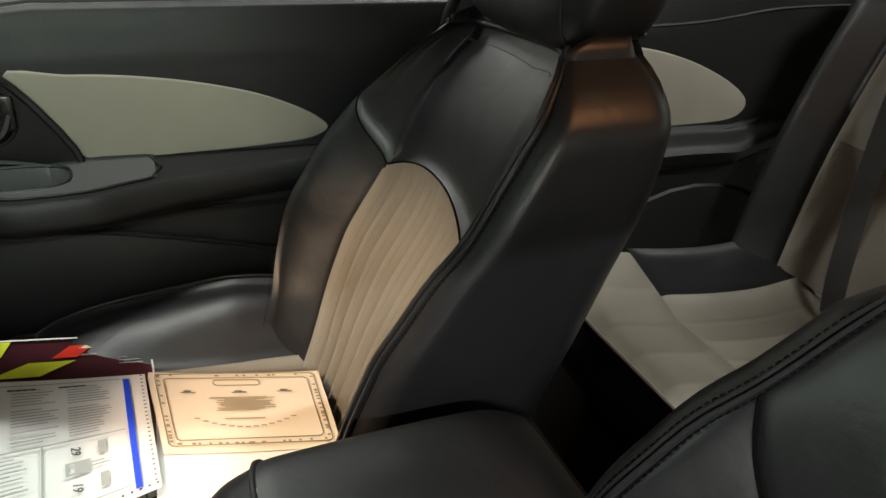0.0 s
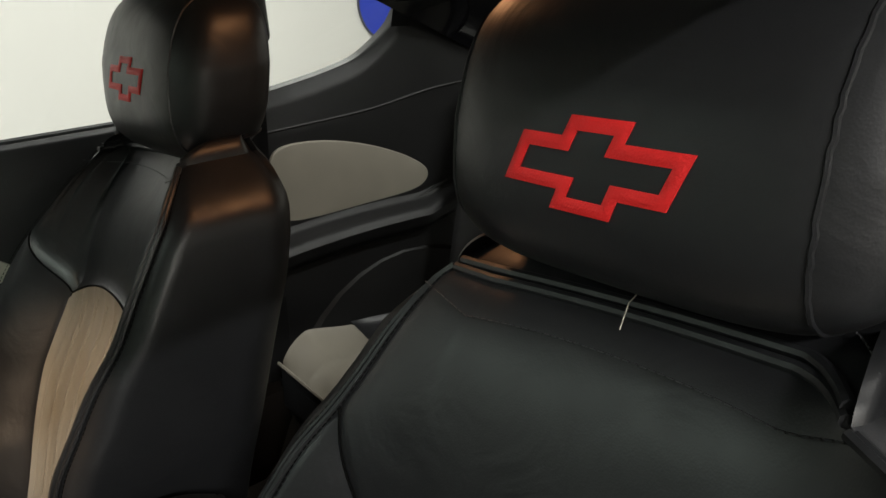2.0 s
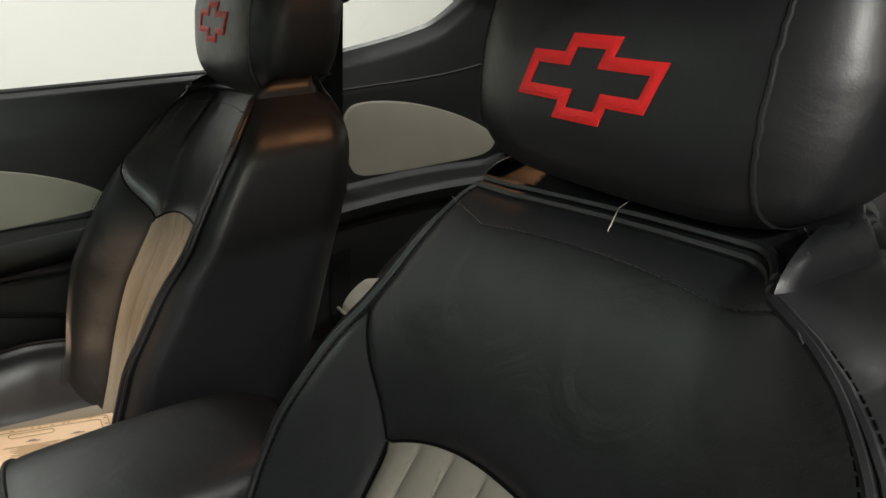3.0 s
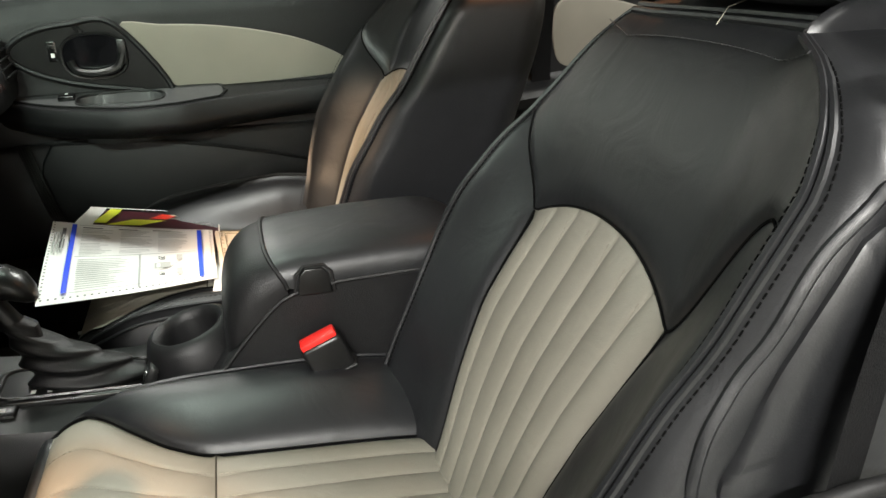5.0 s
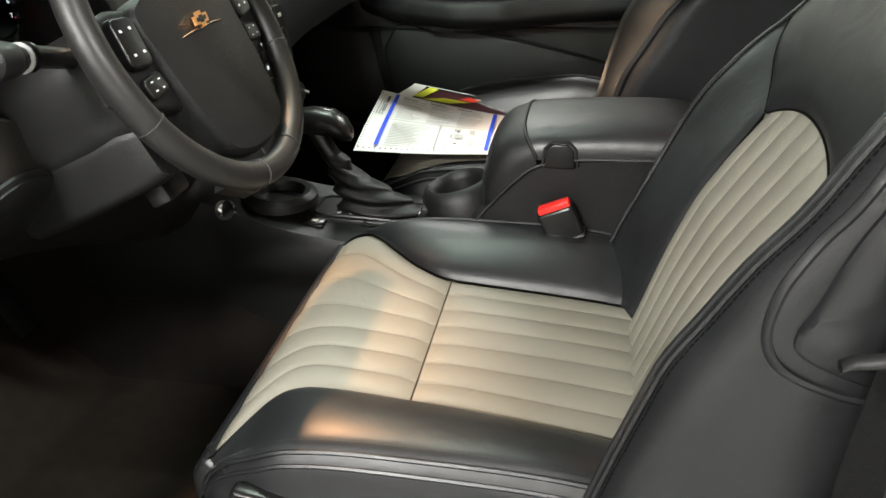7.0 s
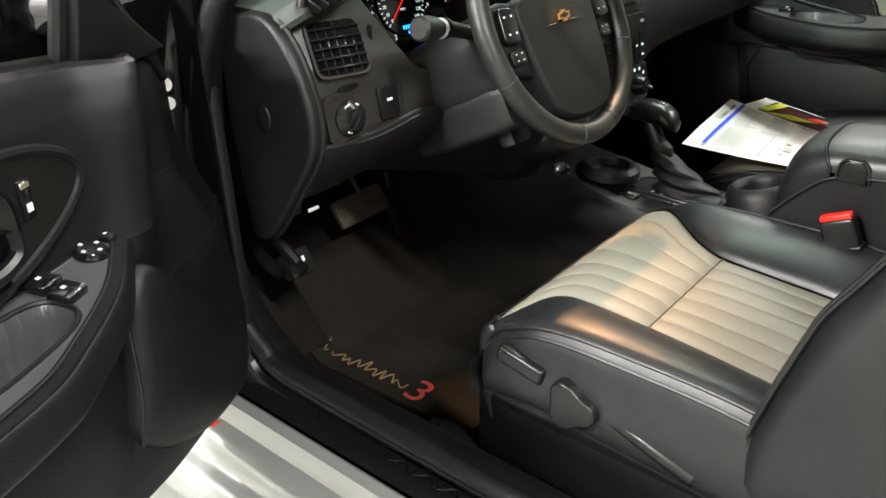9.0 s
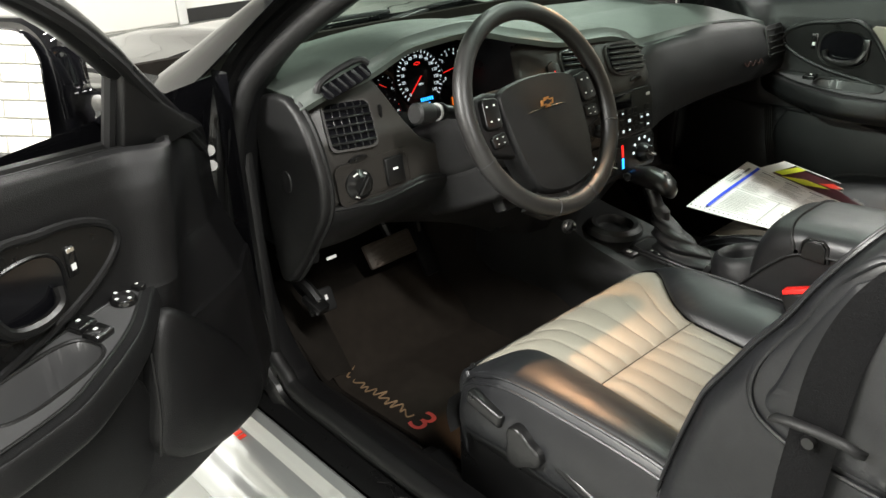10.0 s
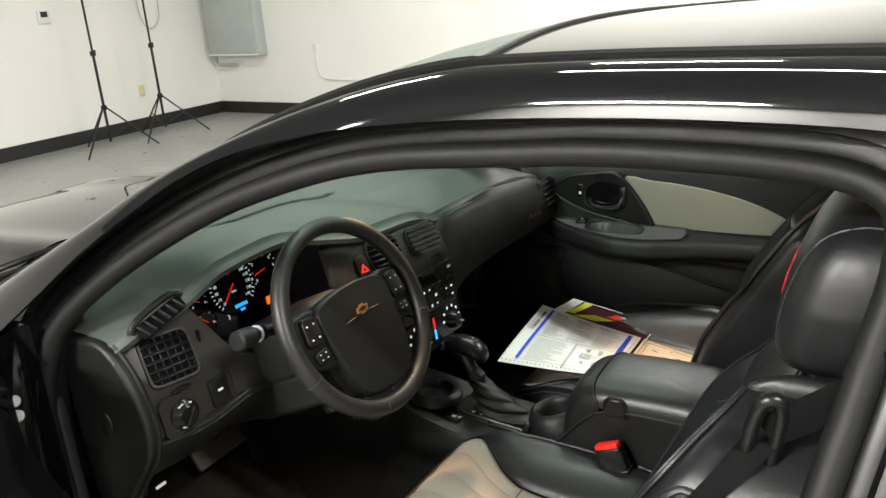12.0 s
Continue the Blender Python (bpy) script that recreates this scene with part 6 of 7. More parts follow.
part("mark", box(0.010, 0.008, 0.0006, pose(-0.243, -0.052, 0.6048, 0, 3)), WHITE_MARK, tb)
gate = part("shift_gate", prism(rounded(0.215, 0.090, 0.022), 0.008, pose(-0.158, 0.008, 0.592, 0, 3, 0), 0.004, None), SATIN, console, "gloss black shift gate")
part("gate_rim", tube([Vector((-0.158 + x, 0.008 + y, 0.6005 - x * 0.05)) for x, y in rounded(0.195, 0.072, 0.018)], 0.003, 6, True), SATIN, gate)
for k in range(6):
    part("gear_mark", box(0.006, 0.0075, 0.0006, pose(-0.213 + 0.020 * k, -0.016, 0.6035 - 0.0009 * k, 0, 3)), WHITE_MARK, gate)
# gaiter and lever
def boot(u, v):
    a = 2 * math.pi * v
    c = Vector((-0.135, 0.004, 0.598)).lerp(Vector((-0.225, 0.006, 0.700)), u)
    fold = 1 + 0.13 * math.sin(u * 26 + 1.1 * math.sin(a) + 0.6 * math.sin(3 * a)) * (1 - u) ** 0.7
    rx, ry = (0.068 * (1 - u) + 0.017 * u) * fold, (0.032 * (1 - u) + 0.016 * u) * fold
    return c + Vector((rx * math.cos(a) + 0.01 * (1 - u) * math.cos(a), ry * math.sin(a), 0.018 * math.cos(a) * (-1 if u < 0.9 else 0) * u))


shifter = thing("gear_shifter", -0.15, 0.0, 0.60, "automatic gear lever with leather boot and smooth black knob", "gear shifter")
part("boot", grid(boot, 60, 40, 0, 1, 0, 1, True), VINYL, shifter, "creased black leather boot")
part("lever", tube([(-0.220, 0.006, 0.690), (-0.245, 0.006, 0.735)], 0.015, 12), SATIN, shifter)
part("knob", loft([[(-0.245 + dx + 0.0 * a, 0.006 + ry * math.cos(a), 0.748 + dz + rz * math.sin(a)) for a in np.linspace(0, 2 * math.pi, 25)[:-1]] for dx, dz, ry, rz in ((-0.052, 0.000, 0.006, 0.006), (-0.048, 0.002, 0.015, 0.013), (-0.030, 0.005, 0.021, 0.020), (0.0, 0.006, 0.026, 0.023), (0.030, 0.003, 0.028, 0.022), (0.048, -0.006, 0.025, 0.019), (0.057, -0.014, 0.016, 0.012), (0.060, -0.017, 0.006, 0.005))]), SATIN, shifter, "smooth black knob")
part("knob_button", lathe([(0.0, 0.006), (0.008, 0.005), (0.009, 0.0), (0.0, 0.0)], axes((-0.285, -0.014, 0.750), (1, 0, 0), (0, 0.2, 1)), 16), PLASTIC, shifter)

# armrest bin
BIN_TOP = [(-0.06, 0.590), (-0.02, 0.605), (0.02, 0.640), (0.048, 0.674), (0.086, 0.716), (0.115, 0.740), (0.15, 0.750), (0.20, 0.754), (0.46, 0.758)]


def bin_side(u, v):
    # u along from front foot to rear, v round the section
    x = -0.06 + 0.44 * u
    top = smooth_lerp(BIN_TOP, x)
    w = 0.093
    k = 2 * v - 1
    if abs(k) < 0.5:
        return (x, -0.018 + w * 0.97 * k / 0.5, top)
    t = (abs(k) - 0.5) / 0.5
    return (x, -0.018 + math.copysign(w + 0.004 * t, k), top - 0.006 - (top - 0.45) * t)


part("bin", grid(bin_side, 40, 40), VINYL, console, "grained black bin")


def lid(u, v):
    a = math.pi * v
    x = 0.098 + 0.022 * (1 - math.sin(a)) * (1 - u) + 0.277 * u
    top = 0.792 - 0.005 * (1 - u) + 0.006 * math.sin(u * math.pi)
    end = (1 - (max(0, u - 0.72) / 0.28) ** 2.4 * 0.75) * (1 - (max(0, 0.06 - u) / 0.06) ** 2 * 0.06)
    c, s = math.cos(a), math.sin(a)
    return (x, -0.018 + 0.097 * math.copysign(abs(c) ** 0.60, c), 0.748 + (top - 0.748) * abs(s) ** 0.66 * end)


part("armrest_lid", grid(lid, 30, 40), BLACK_LEATHER, console, "padded black armrest lid")
def nose_cap(u, v):
    a = math.pi * v
    x = smooth_lerp([(0, 0.096), (0.3, 0.072), (0.6, 0.048), (0.85, 0.036), (1, 0.034)], u) + 0.022 * (1 - math.sin(a)) * (1 - u * 0.6)
    z0 = smooth_lerp([(0, 0.786), (0.3, 0.778), (0.6, 0.752), (0.85, 0.706), (1, 0.650)], u)
    low = smooth_lerp(BIN_TOP, x)
    c, s = math.cos(a), math.sin(a)
    return (x, -0.018 + (0.097 - 0.018 * u ** 3) * math.copysign(abs(c) ** 0.58, c), low + max(0.0, z0 - low) * abs(s) ** 0.64)


part("armrest_nose", grid(nose_cap, 24, 40), VINYL, console, "black plastic armrest nose")
part("lid_gap", tube([Vector(lid(0.0, v)) + Vector((-0.003, 0, 0)) for v in np.linspace(0.0, 1.0, 40)], 0.0028, 6), RUBBER, console)
part("bin_gap", tube([(x, -0.1145, smooth_lerp(BIN_TOP, x) - 0.003) for x in np.linspace(0.03, 0.45, 50)], 0.0026, 6), RUBBER, console)
latch = part("latch", prism([(-0.021, -0.014), (0.021, -0.014), (0.018, 0.012), (0.010, 0.020), (-0.010, 0.020), (-0.018, 0.012)], 0.006, axes((0.150, -0.112, 0.752), (1, 0, 0), (0, 0, 1)), 0.002), SATIN, console, "small black latch")
part("latch_gap", tube([Vector((0.150 + x, -0.1145, 0.752 + z)) for x, z in ((-0.024, -0.012), (-0.021, 0.013), (-0.012, 0.023), (0.012, 0.023), (0.021, 0.013), (0.024, -0.012))], 0.0024, 6), RUBBER, console)
# rear cup holder in front of the bin
part("cup_ring", lathe([(0.037, -0.07), (0.038, -0.004), (0.041, 0.006), (0.047, 0.010), (0.055, 0.006), (0.061, -0.006), (0.066, -0.035), (0.070, -0.10)], pose(-0.010, -0.020, 0.662, 0, -14), 36), VINYL, console, "round cup holder")
part("cup_floor", lathe([(0.0, -0.05), (0.036, -0.05), (0.036, -0.048), (0.0, -0.048)], pose(-0.010, -0.020, 0.662, 0, -14), 24), SCREEN, console)
part("key_panel", box(0.014, 0.090, 0.058, pose(-0.066, -0.020, 0.612, 0, 22), 0.005), PLASTIC, console)
for dy in (-0.022, 0.022):
    part("slot_key", box(0.006, 0.030, 0.026, pose(-0.072, -0.020 + dy, 0.614, 0, 22), 0.003), GLOSS, console)

# belt buckles
for y in (-0.142, 0.142):
    b = thing("belt_buckle", 0.17, y, 0.56, "black seat belt buckle with a red release button", "belt buckle", "front belt buckles")
    mm = axes((0.160, y, 0.656), (1, 0, 0.42), (-0.42, 0, 1))
    part("case", box(0.052, 0.026, 0.072, mm @ pose(0, 0, 0, 90), 0.006, 3), SATIN, b)
    part("button", box(0.046, 0.020, 0.014, mm @ pose(-0.0, 0.036, 0, 90), 0.003), RED_PLASTIC, b, "red release button")
    part("collar", box(0.056, 0.030, 0.006, mm @ pose(0, -0.012, 0, 90), 0.003), PLASTIC, b)
    part("stem", box(0.046, 0.014, 0.10, mm @ pose(0.0, -0.075, 0, 90), 0.004), SATIN, b)

# pedals
# rubber whose brown carries the warm light that falls on the brake pedal
WARM_LIT_RUBBER = material("warm_lit_rubber", (0.075, 0.060, 0.048), 0.5, grain=0.2, grain_size=500, mottle=0.3, mottle_size=60)
brake = thing("brake_pedal", -0.76, -0.34, 0.40, "ribbed rubber brake pedal", "pedal")
pm = axes((-0.745, -0.298, 0.534), (0, 1, 0.02), (-0.55, 0, 0.84))
part("pad", box(0.140, 0.060, 0.014, pm, 0.005), WARM_LIT_RUBBER, brake)
for k in range(5):
    part("rib", box(0.112, 0.004, 0.004, pm @ pose(0, -0.022 + 0.011 * k, 0.008), 0.001, 1), WARM_LIT_RUBBER, brake)
part("arm", tube([pm @ Vector((0.02, 0.0, -0.01)), (-0.80, -0.300, 0.64), (-0.83, -0.29, 0.76)], 0.010, 8), SATIN, brake)
gas = thing("gas_pedal", -0.78, -0.20, 0.38, "narrow black accelerator pedal", "pedal")
part("pad", box(0.05, 0.15, 0.014, axes((-0.770, -0.175, 0.490), (0, 1, 0), (-0.5, 0, 0.86)), 0.006), RUBBER, gas)
part("arm", tube([(-0.78, -0.175, 0.53), (-0.82, -0.175, 0.68)], 0.008, 8), SATIN, gas)
rest = thing("parking_brake_pedal", -0.60, -0.60, 0.50, "black parking brake pedal with white mark", "pedal")
pb = axes((-0.610, -0.588, 0.560), (0.1, 1, 0), (-0.5, 0, 0.86))
part("pad", box(0.062, 0.050, 0.012, pb, 0.006), RUBBER, rest)
for k in range(3):
    part("mark", box(0.006, 0.010, 0.001, pb @ pose(-0.012 + 0.012 * k, 0.004, 0.0065)), WHITE_MARK, rest)
part("arm", tube(curve_points([pb @ Vector((0, 0, -0.004)), (-0.66, -0.60, 0.575), (-0.72, -0.605, 0.64)], 5), 0.010, 8), SATIN, rest)
dead = solo("foot_rest", shell(lambda u, v: (-0.64 - 0.16 * u, -0.60 + 0.085 * v, 0.335 + 0.19 * u + 0.01 * math.sin(v * math.pi)), 10, 8, 0.012), CARPET, "dark carpeted foot rest", "foot rest")

# ---- doors (built closed on the passenger side, mirrored for the driver's) ----
PROFILE = [(0.742, 1.040), (0.728, 1.043), (0.716, 1.036), (0.708, 1.015), (0.700, 0.975), (0.697, 0.930), (0.696, 0.850), (0.694, 0.822), (0.690, 0.812), (0.670, 0.808), (0.650, 0.804), (0.642, 0.797), (0.640, 0.785), (0.645, 0.768), (0.662, 0.752),
           (0.686, 0.742), (0.692, 0.725), (0.690, 0.66), (0.684, 0.60), (0.678, 0.54), (0.680, 0.505), (0.692, 0.490), (0.73, 0.482)]


RIDGE = [(0.70, -0.362), (0.81, -0.380), (0.88, -0.397), (0.95, -0.412), (1.0, -0.455), (1.04, -0.530)]
ARM_IN = [(-0.365, 0.696), (-0.345, 0.682), (-0.315, 0.664), (-0.238, 0.622), (-0.16, 0.598), (-0.088, 0.584), (-0.01, 0.588), (0.048, 0.604), (0.15, 0.628), (0.30, 0.650), (0.45, 0.664), (0.62, 0.690)]


def belt_drop(x):
    """How far the window sill of a door falls towards the hinges."""
    return 0.042 * max(0.0, min(1.2, (-0.05 - x) / 0.35))


def door_panel(u, v):
    x = -0.66 + 1.30 * u
    y, z = lerp([(i / (len(PROFILE) - 1), p) for i, p in enumerate(PROFILE)], v)
    if z > 0.93:
        z -= belt_drop(x) * (z - 0.93) / 0.11
    if 0.735 < z < 0.818 and y < 0.694:
        y = 0.694
    dx, dz = (x + 0.405) / 0.115, (z - 0.615) / 0.150
    pod = math.exp(-((dx + 0.25 * dz) ** 4)) * math.exp(-(dz ** 4))
    y -= 0.018 * pod
    high = min(1, max(0, (z - 0.72) / 0.10))
    r = smooth_lerp(RIDGE, z)
    y -= 0.030 * high * math.exp(-(((x - r - 0.020) / 0.042) ** 2))
    k = min(1.0, max(0.0, (r - x) / 0.13))
    y += high * 0.050 * k * k * (3 - 2 * k)
    if x < -0.56:
        y += 0.05 * (-0.56 - x) / 0.10
    return (x, y, z)


def arm_top(x, y, deep=0.055, reach=1.15):
    """Height of the armrest's top: it falls slightly towards the seat and dips into the pull pocket."""
    z = 0.828 - 0.16 * (0.70 - y) - 0.010 * max(0.0, x)
    d = (abs((x + 0.112) / 0.078) ** 3 + abs((y - 0.650) / 0.030) ** 3)
    return z - deep * max(0.0, min(1.0, (reach - d) / 0.45)) ** 1.5


def armrest(u, v):
    x = -0.362 + 0.98 * u
    yi = smooth_lerp(ARM_IN, x)
    k = v / 0.62
    if k <= 1:
        y = 0.703 + (yi - 0.703) * k
        return (x, y, arm_top(x, y, 0.075, 1.35) - 0.001)
    a = (v - 0.62) / 0.38 * math.pi
    z0, h = arm_top(x, yi), 0.026 + 0.012 * min(1, (0.70 - yi) / 0.1)
    return (x, yi - 0.008 * math.sin(a) + (0.70 - yi) * max(0, (v - 0.80) / 0.20) ** 1.5, z0 - h * (1 - math.cos(a)))


INSERT_LINE = [(-0.098, 0.951), (-0.02, 0.951), (0.06, 0.946), (0.15, 0.933), (0.24, 0.911), (0.31, 0.882), (0.348, 0.856), (0.345, 0.842), (0.31, 0.831), (0.22, 0.826), (0.12, 0.824), (-0.008, 0.828)]
BEZEL = [(-0.106, 0.957), (-0.19, 0.961), (-0.255, 0.950), (-0.298, 0.926), (-0.300, 0.900), (-0.26, 0.872), (-0.19, 0.848), (-0.10, 0.832), (-0.016, 0.826)]


def door(sg, name, label):
    hinge = (-0.655, -0.64, 0.35) if sg < 0 else (-0.70, 0.72, 0.40)
    d = thing(name, *hinge, label, "car door", "doors")
    flip = Matrix.Diagonal((1, sg, 1, 1))

    def add(pname, bm, mat, parent=None, plabel="", smooth=40):
        bmesh.ops.transform(bm, matrix=flip, verts=bm.verts)
        return part(pname, bm, mat, parent or d, plabel, smooth)

    def at(x, z, y=0.694, lean=0.0):
        return axes((x, y, z), (1, 0, 0), (0, lean, 1))

    add("inner_panel", grid(door_panel, 200, 130), VINYL, None, "grained black door panel")
    add("outer_skin", grid(lambda u, v: (-0.68 + 1.36 * u, 0.775 + 0.085 * math.sin(v * math.pi * 0.7), 1.03 - 0.655 * v), 12, 12), PAINT, None, "gloss black outer skin")
    add("front_edge", grid(lambda u, v: (-0.66 - 0.02 * v, 0.735 + 0.045 * v, 0.47 + 0.57 * u), 8, 3), PAINT, None, "gloss black door edge")
    add("rear_edge", grid(lambda u, v: (0.64 + 0.03 * v, 0.70 + 0.08 * v, 0.40 + 0.64 * u), 8, 3), PAINT)
    add("bottom_edge", grid(lambda u, v: (-0.66 + 1.32 * u, 0.725 + 0.125 * v, 0.484 - 0.105 * v), 8, 3), PAINT)
    add("belt_seal", tube([(x, 0.752, 1.038 - belt_drop(x)) for x in np.linspace(-0.40, 0.64, 30)], 0.010, 8), RUBBER, None, "black window seal")
    add("belt_line", tube([(x, 0.7285, 1.0415 - belt_drop(x)) for x in np.linspace(-0.40, 0.62, 30)], 0.0016, 5), RUBBER)
    add("beige_insert", prism([(p.x, p.y) for p in curve_points([(x, z, 0) for x, z in INSERT_LINE], 4, True)], 0.006, at(0, 0, 0.6985), 0.003), CLOTH_BEIGE, None, "beige cloth door insert")
    edge = [(p.x, p.y) for p in curve_points([(x, z, 0) for x, z in BEZEL], 5, True)]
    cx, cz = -0.150, 0.899
    cup = []
    for x, z in edge:
        a = math.atan2(z - cz, x - cx)
        r = 1 / ((abs(math.cos(a)) / 0.060) ** 2.6 + (abs(math.sin(a)) / 0.043) ** 2.6) ** (1 / 2.6)
        cup.append((cx + r * math.cos(a), cz + r * math.sin(a)))
    bz = add("handle_bezel", prism(edge, 0.012, at(0, 0, 0.6985), 0, None, cup), SATIN, None, "satin black handle bezel")
    add("bezel_rim", tube([Vector((x, 0.6875, z)) for x, z in edge], 0.0060, 8, True), VINYL, bz)
    add("handle_cup", loft([[Vector((cx + (x - cx) * k, y, cz + (z - cz) * k)) for x, z in cup] for k, y in ((1.0, 0.6862), (0.97, 0.690), (0.90, 0.6945), (0.5, 0.6955), (0.05, 0.6955))], True), SCREEN, bz, "dished black cup")
    add("cup_rim", tube([Vector((x, 0.6862, z)) for x, z in cup], 0.0030, 6, True), SATIN, bz)
    add("pull_handle", tube(curve_points([(-0.195, 0.684, 0.892), (-0.185, 0.676, 0.874), (-0.150, 0.672, 0.868), (-0.112, 0.676, 0.876), (-0.098, 0.684, 0.902)], 6), 0.0075, 8), SATIN, bz, "satin black pull handle")
    add("handle_paddle", box(0.018, 0.012, 0.050, pose(-0.098, 0.684, 0.905), 0.004), SATIN, bz)
    lock = add("lock_switch", box(0.018, 0.010, 0.040, pose(-0.224, 0.689, 0.912), 0.003), GLOSS, bz, "black lock switch")
    add("mark", box(0.007, 0.001, 0.008, pose(-0.224, 0.6835, 0.905)), WHITE_MARK, lock)
    add("bright_tip", box(0.012, 0.002, 0.006, pose(-0.224, 0.6838, 0.927), 0.0005, 1), CHROME, lock)
    # armrest: pull pocket and switches
    add("armrest", grid(armrest, 150, 60), VINYL, None, "padded black armrest with a pull pocket")
    if sg < 0:
        pod = [(-0.344, 0.785), (-0.40, 0.738), (-0.469, 0.660), (-0.515, 0.585), (-0.528, 0.540), (-0.505, 0.505), (-0.43, 0.502), (-0.367, 0.518), (-0.30, 0.555), (-0.270, 0.600), (-0.285, 0.660), (-0.298, 0.715), (-0.315, 0.765)]
        pod = curve_points([(x, 0, z) for x, z in pod], 5, True)
        add("speaker_pod", loft([[(-0.40 + (p.x + 0.40) * k, y, 0.63 + (p.z - 0.63) * k) for p in pod] for k, y in ((1.0, 0.690), (1.0, 0.672), (0.985, 0.664), (0.95, 0.658), (0.85, 0.652), (0.5, 0.646), (0.05, 0.644))]), VINYL, None, "rounded black speaker pod")
    add("switch_plate", grid(lambda u, v: (lambda x: (lambda y: (x, y, arm_top(x, y) + 0.0014))(0.694 + (smooth_lerp(ARM_IN, x) + 0.014 - 0.694) * v))(-0.338 + 0.420 * u), 120, 30), SWITCH_PLATE, None, "satin grey switch plate with a pull pocket")
    rim_pts = [(x, smooth_lerp(ARM_IN, x) + 0.014) for x in np.linspace(-0.340, 0.075, 40)] + [(0.090, 0.655), (0.075, 0.690), (0.0, 0.694), (-0.15, 0.694), (-0.30, 0.692)]
    add("plate_edge", tube([(x, y, arm_top(x, y) + 0.001) for x, y in rim_pts], 0.0022, 6, True), PLASTIC, None, "edge of the switch plate")
    add("pocket_rim", tube([(-0.112 + x, 0.650 + y, 0.8295 - 0.16 * (0.70 - 0.650 - y)) for x, y in oval(0.082, 0.033, 40, 3)], 0.0026, 6, True), PLASTIC)

    def on_arm(x, y, up):
        return axes((x, y, 0.828 - 0.16 * (0.70 - y) + up), (1, 0, 0), (0, 1, 0.16))

    def switch(name, x, y, sx, sy, label):
        s = add(name, box(sx, sy, 0.012, on_arm(x, y, 0.004), 0.003), GLOSS, None, label)
        add("bright_tip", box(sx * 0.9, 0.004, 0.002, on_arm(x, y - sy * 0.40, 0.0098), 0.0005, 1), CHROME, s)
        add("mark", box(0.005, 0.004, 0.0006, on_arm(x, y + sy * 0.1, 0.0103)), WHITE_MARK, s)
    switch("window_switch", -0.212, 0.684 if sg < 0 else 0.666, 0.030, 0.026, "black window switch")
    if sg < 0:
        switch("window_switch", -0.208, 0.655, 0.030, 0.026, "black window switch")
        joy = add("mirror_joystick", lathe([(0.0, 0.010), (0.014, 0.009), (0.018, 0.004), (0.018, 0.0), (0.0, 0.0)], on_arm(-0.284, 0.680, 0.0), 28), GLOSS, None, "round black mirror control")
        for a in range(4):
            add("mark", box(0.004, 0.004, 0.0006, on_arm(-0.284 + 0.011 * math.cos(a * math.pi / 2), 0.680 + 0.011 * math.sin(a * math.pi / 2), 0.0098)), WHITE_MARK, joy)
        sel = add("mirror_select", box(0.016, 0.024, 0.010, on_arm(-0.318, 0.688, 0.003), 0.003), GLOSS)
        add("mark", box(0.004, 0.008, 0.0006, on_arm(-0.318, 0.688, 0.0084)), WHITE_MARK, sel)
    # map pocket and speaker
    add("map_pocket", prism([(p.x, p.y) for p in curve_points([(-0.26, 0.735, 0), (-0.05, 0.722, 0), (0.30, 0.640, 0), (0.34, 0.60, 0), (0.30, 0.53, 0), (-0.20, 0.515, 0), (-0.30, 0.54, 0)], 4, True)], 0.010, at(0, 0, 0.688), 0.006), VINYL, None, "soft black map pocket")
    add("pocket_lip", tube(curve_points([(-0.27, 0.677, 0.735), (-0.05, 0.676, 0.722), (0.15, 0.676, 0.680), (0.31, 0.676, 0.635)], 6), 0.0045, 6), VINYL)
    bm = bmesh.new()
    for i in range(5):
        tube(curve_points([(-0.322 + 0.005 * i, 0.672, 0.735), (-0.302 + 0.005 * i, 0.660, 0.65), (-0.288 + 0.005 * i, 0.664, 0.585)], 6), 0.0018, 5, bm=bm)
    add("speaker_ribs", bm, PLASTIC, None, "ribbed speaker edge")
    # frame round the window, sail and mirror
    line = [(-0.61, 0.935), (-0.534, 0.996), (-0.469, 1.046), (-0.40, 1.102), (-0.366, 1.130), (-0.271, 1.196), (-0.15, 1.255), (0.0, 1.296), (0.15, 1.314), (0.35, 1.320), (0.49, 1.312), (0.555, 1.280), (0.572, 1.20), (0.556, 1.04)]
    top = curve_points([(x, 0.742 - 0.42 * (z - 1.04), z) for x, z in line], 4)
    if sg < 0:
        add("window_frame", tube(top, 0.019, 10, False, None, 1.1), SATIN, None, "black window frame")
        add("frame_seal", tube([p + Vector((0, -0.018, -0.008)) for p in top], 0.008, 8), RUBBER)
        add("sail_trim", prism([(-0.575, -0.058), (-0.500, -0.062), (-0.392, -0.045), (-0.384, 0.072), (-0.45, 0.024), (-0.53, -0.030)], 0.014, at(0, 1.035, 0.728, -0.30), 0.005), PLASTIC, None, "black sail trim")
        add("divider_post", tube([(-0.386, 0.748, 0.992), (-0.384, 0.712, 1.115)], 0.010, 8), RUBBER, None, "black post in front of the glass")
        head = add("mirror_housing", loft([[(-0.375 - dx, 0.928 + y * k, 1.072 + z * k) for y, z in rounded(0.265, 0.190, 0.05)] for dx, k in ((0.0, 0.97), (0.006, 1.0), (0.04, 0.98), (0.075, 0.85), (0.095, 0.6), (0.105, 0.3))]), PAINT, None, "gloss black mirror housing")
        add("mirror_glass", prism(rounded(0.238, 0.166, 0.042), 0.003, axes((-0.363, 0.928, 1.072), (0.02, -1, 0), (-0.10, 0, 1)), 0), MIRROR, head, "mirror glass")
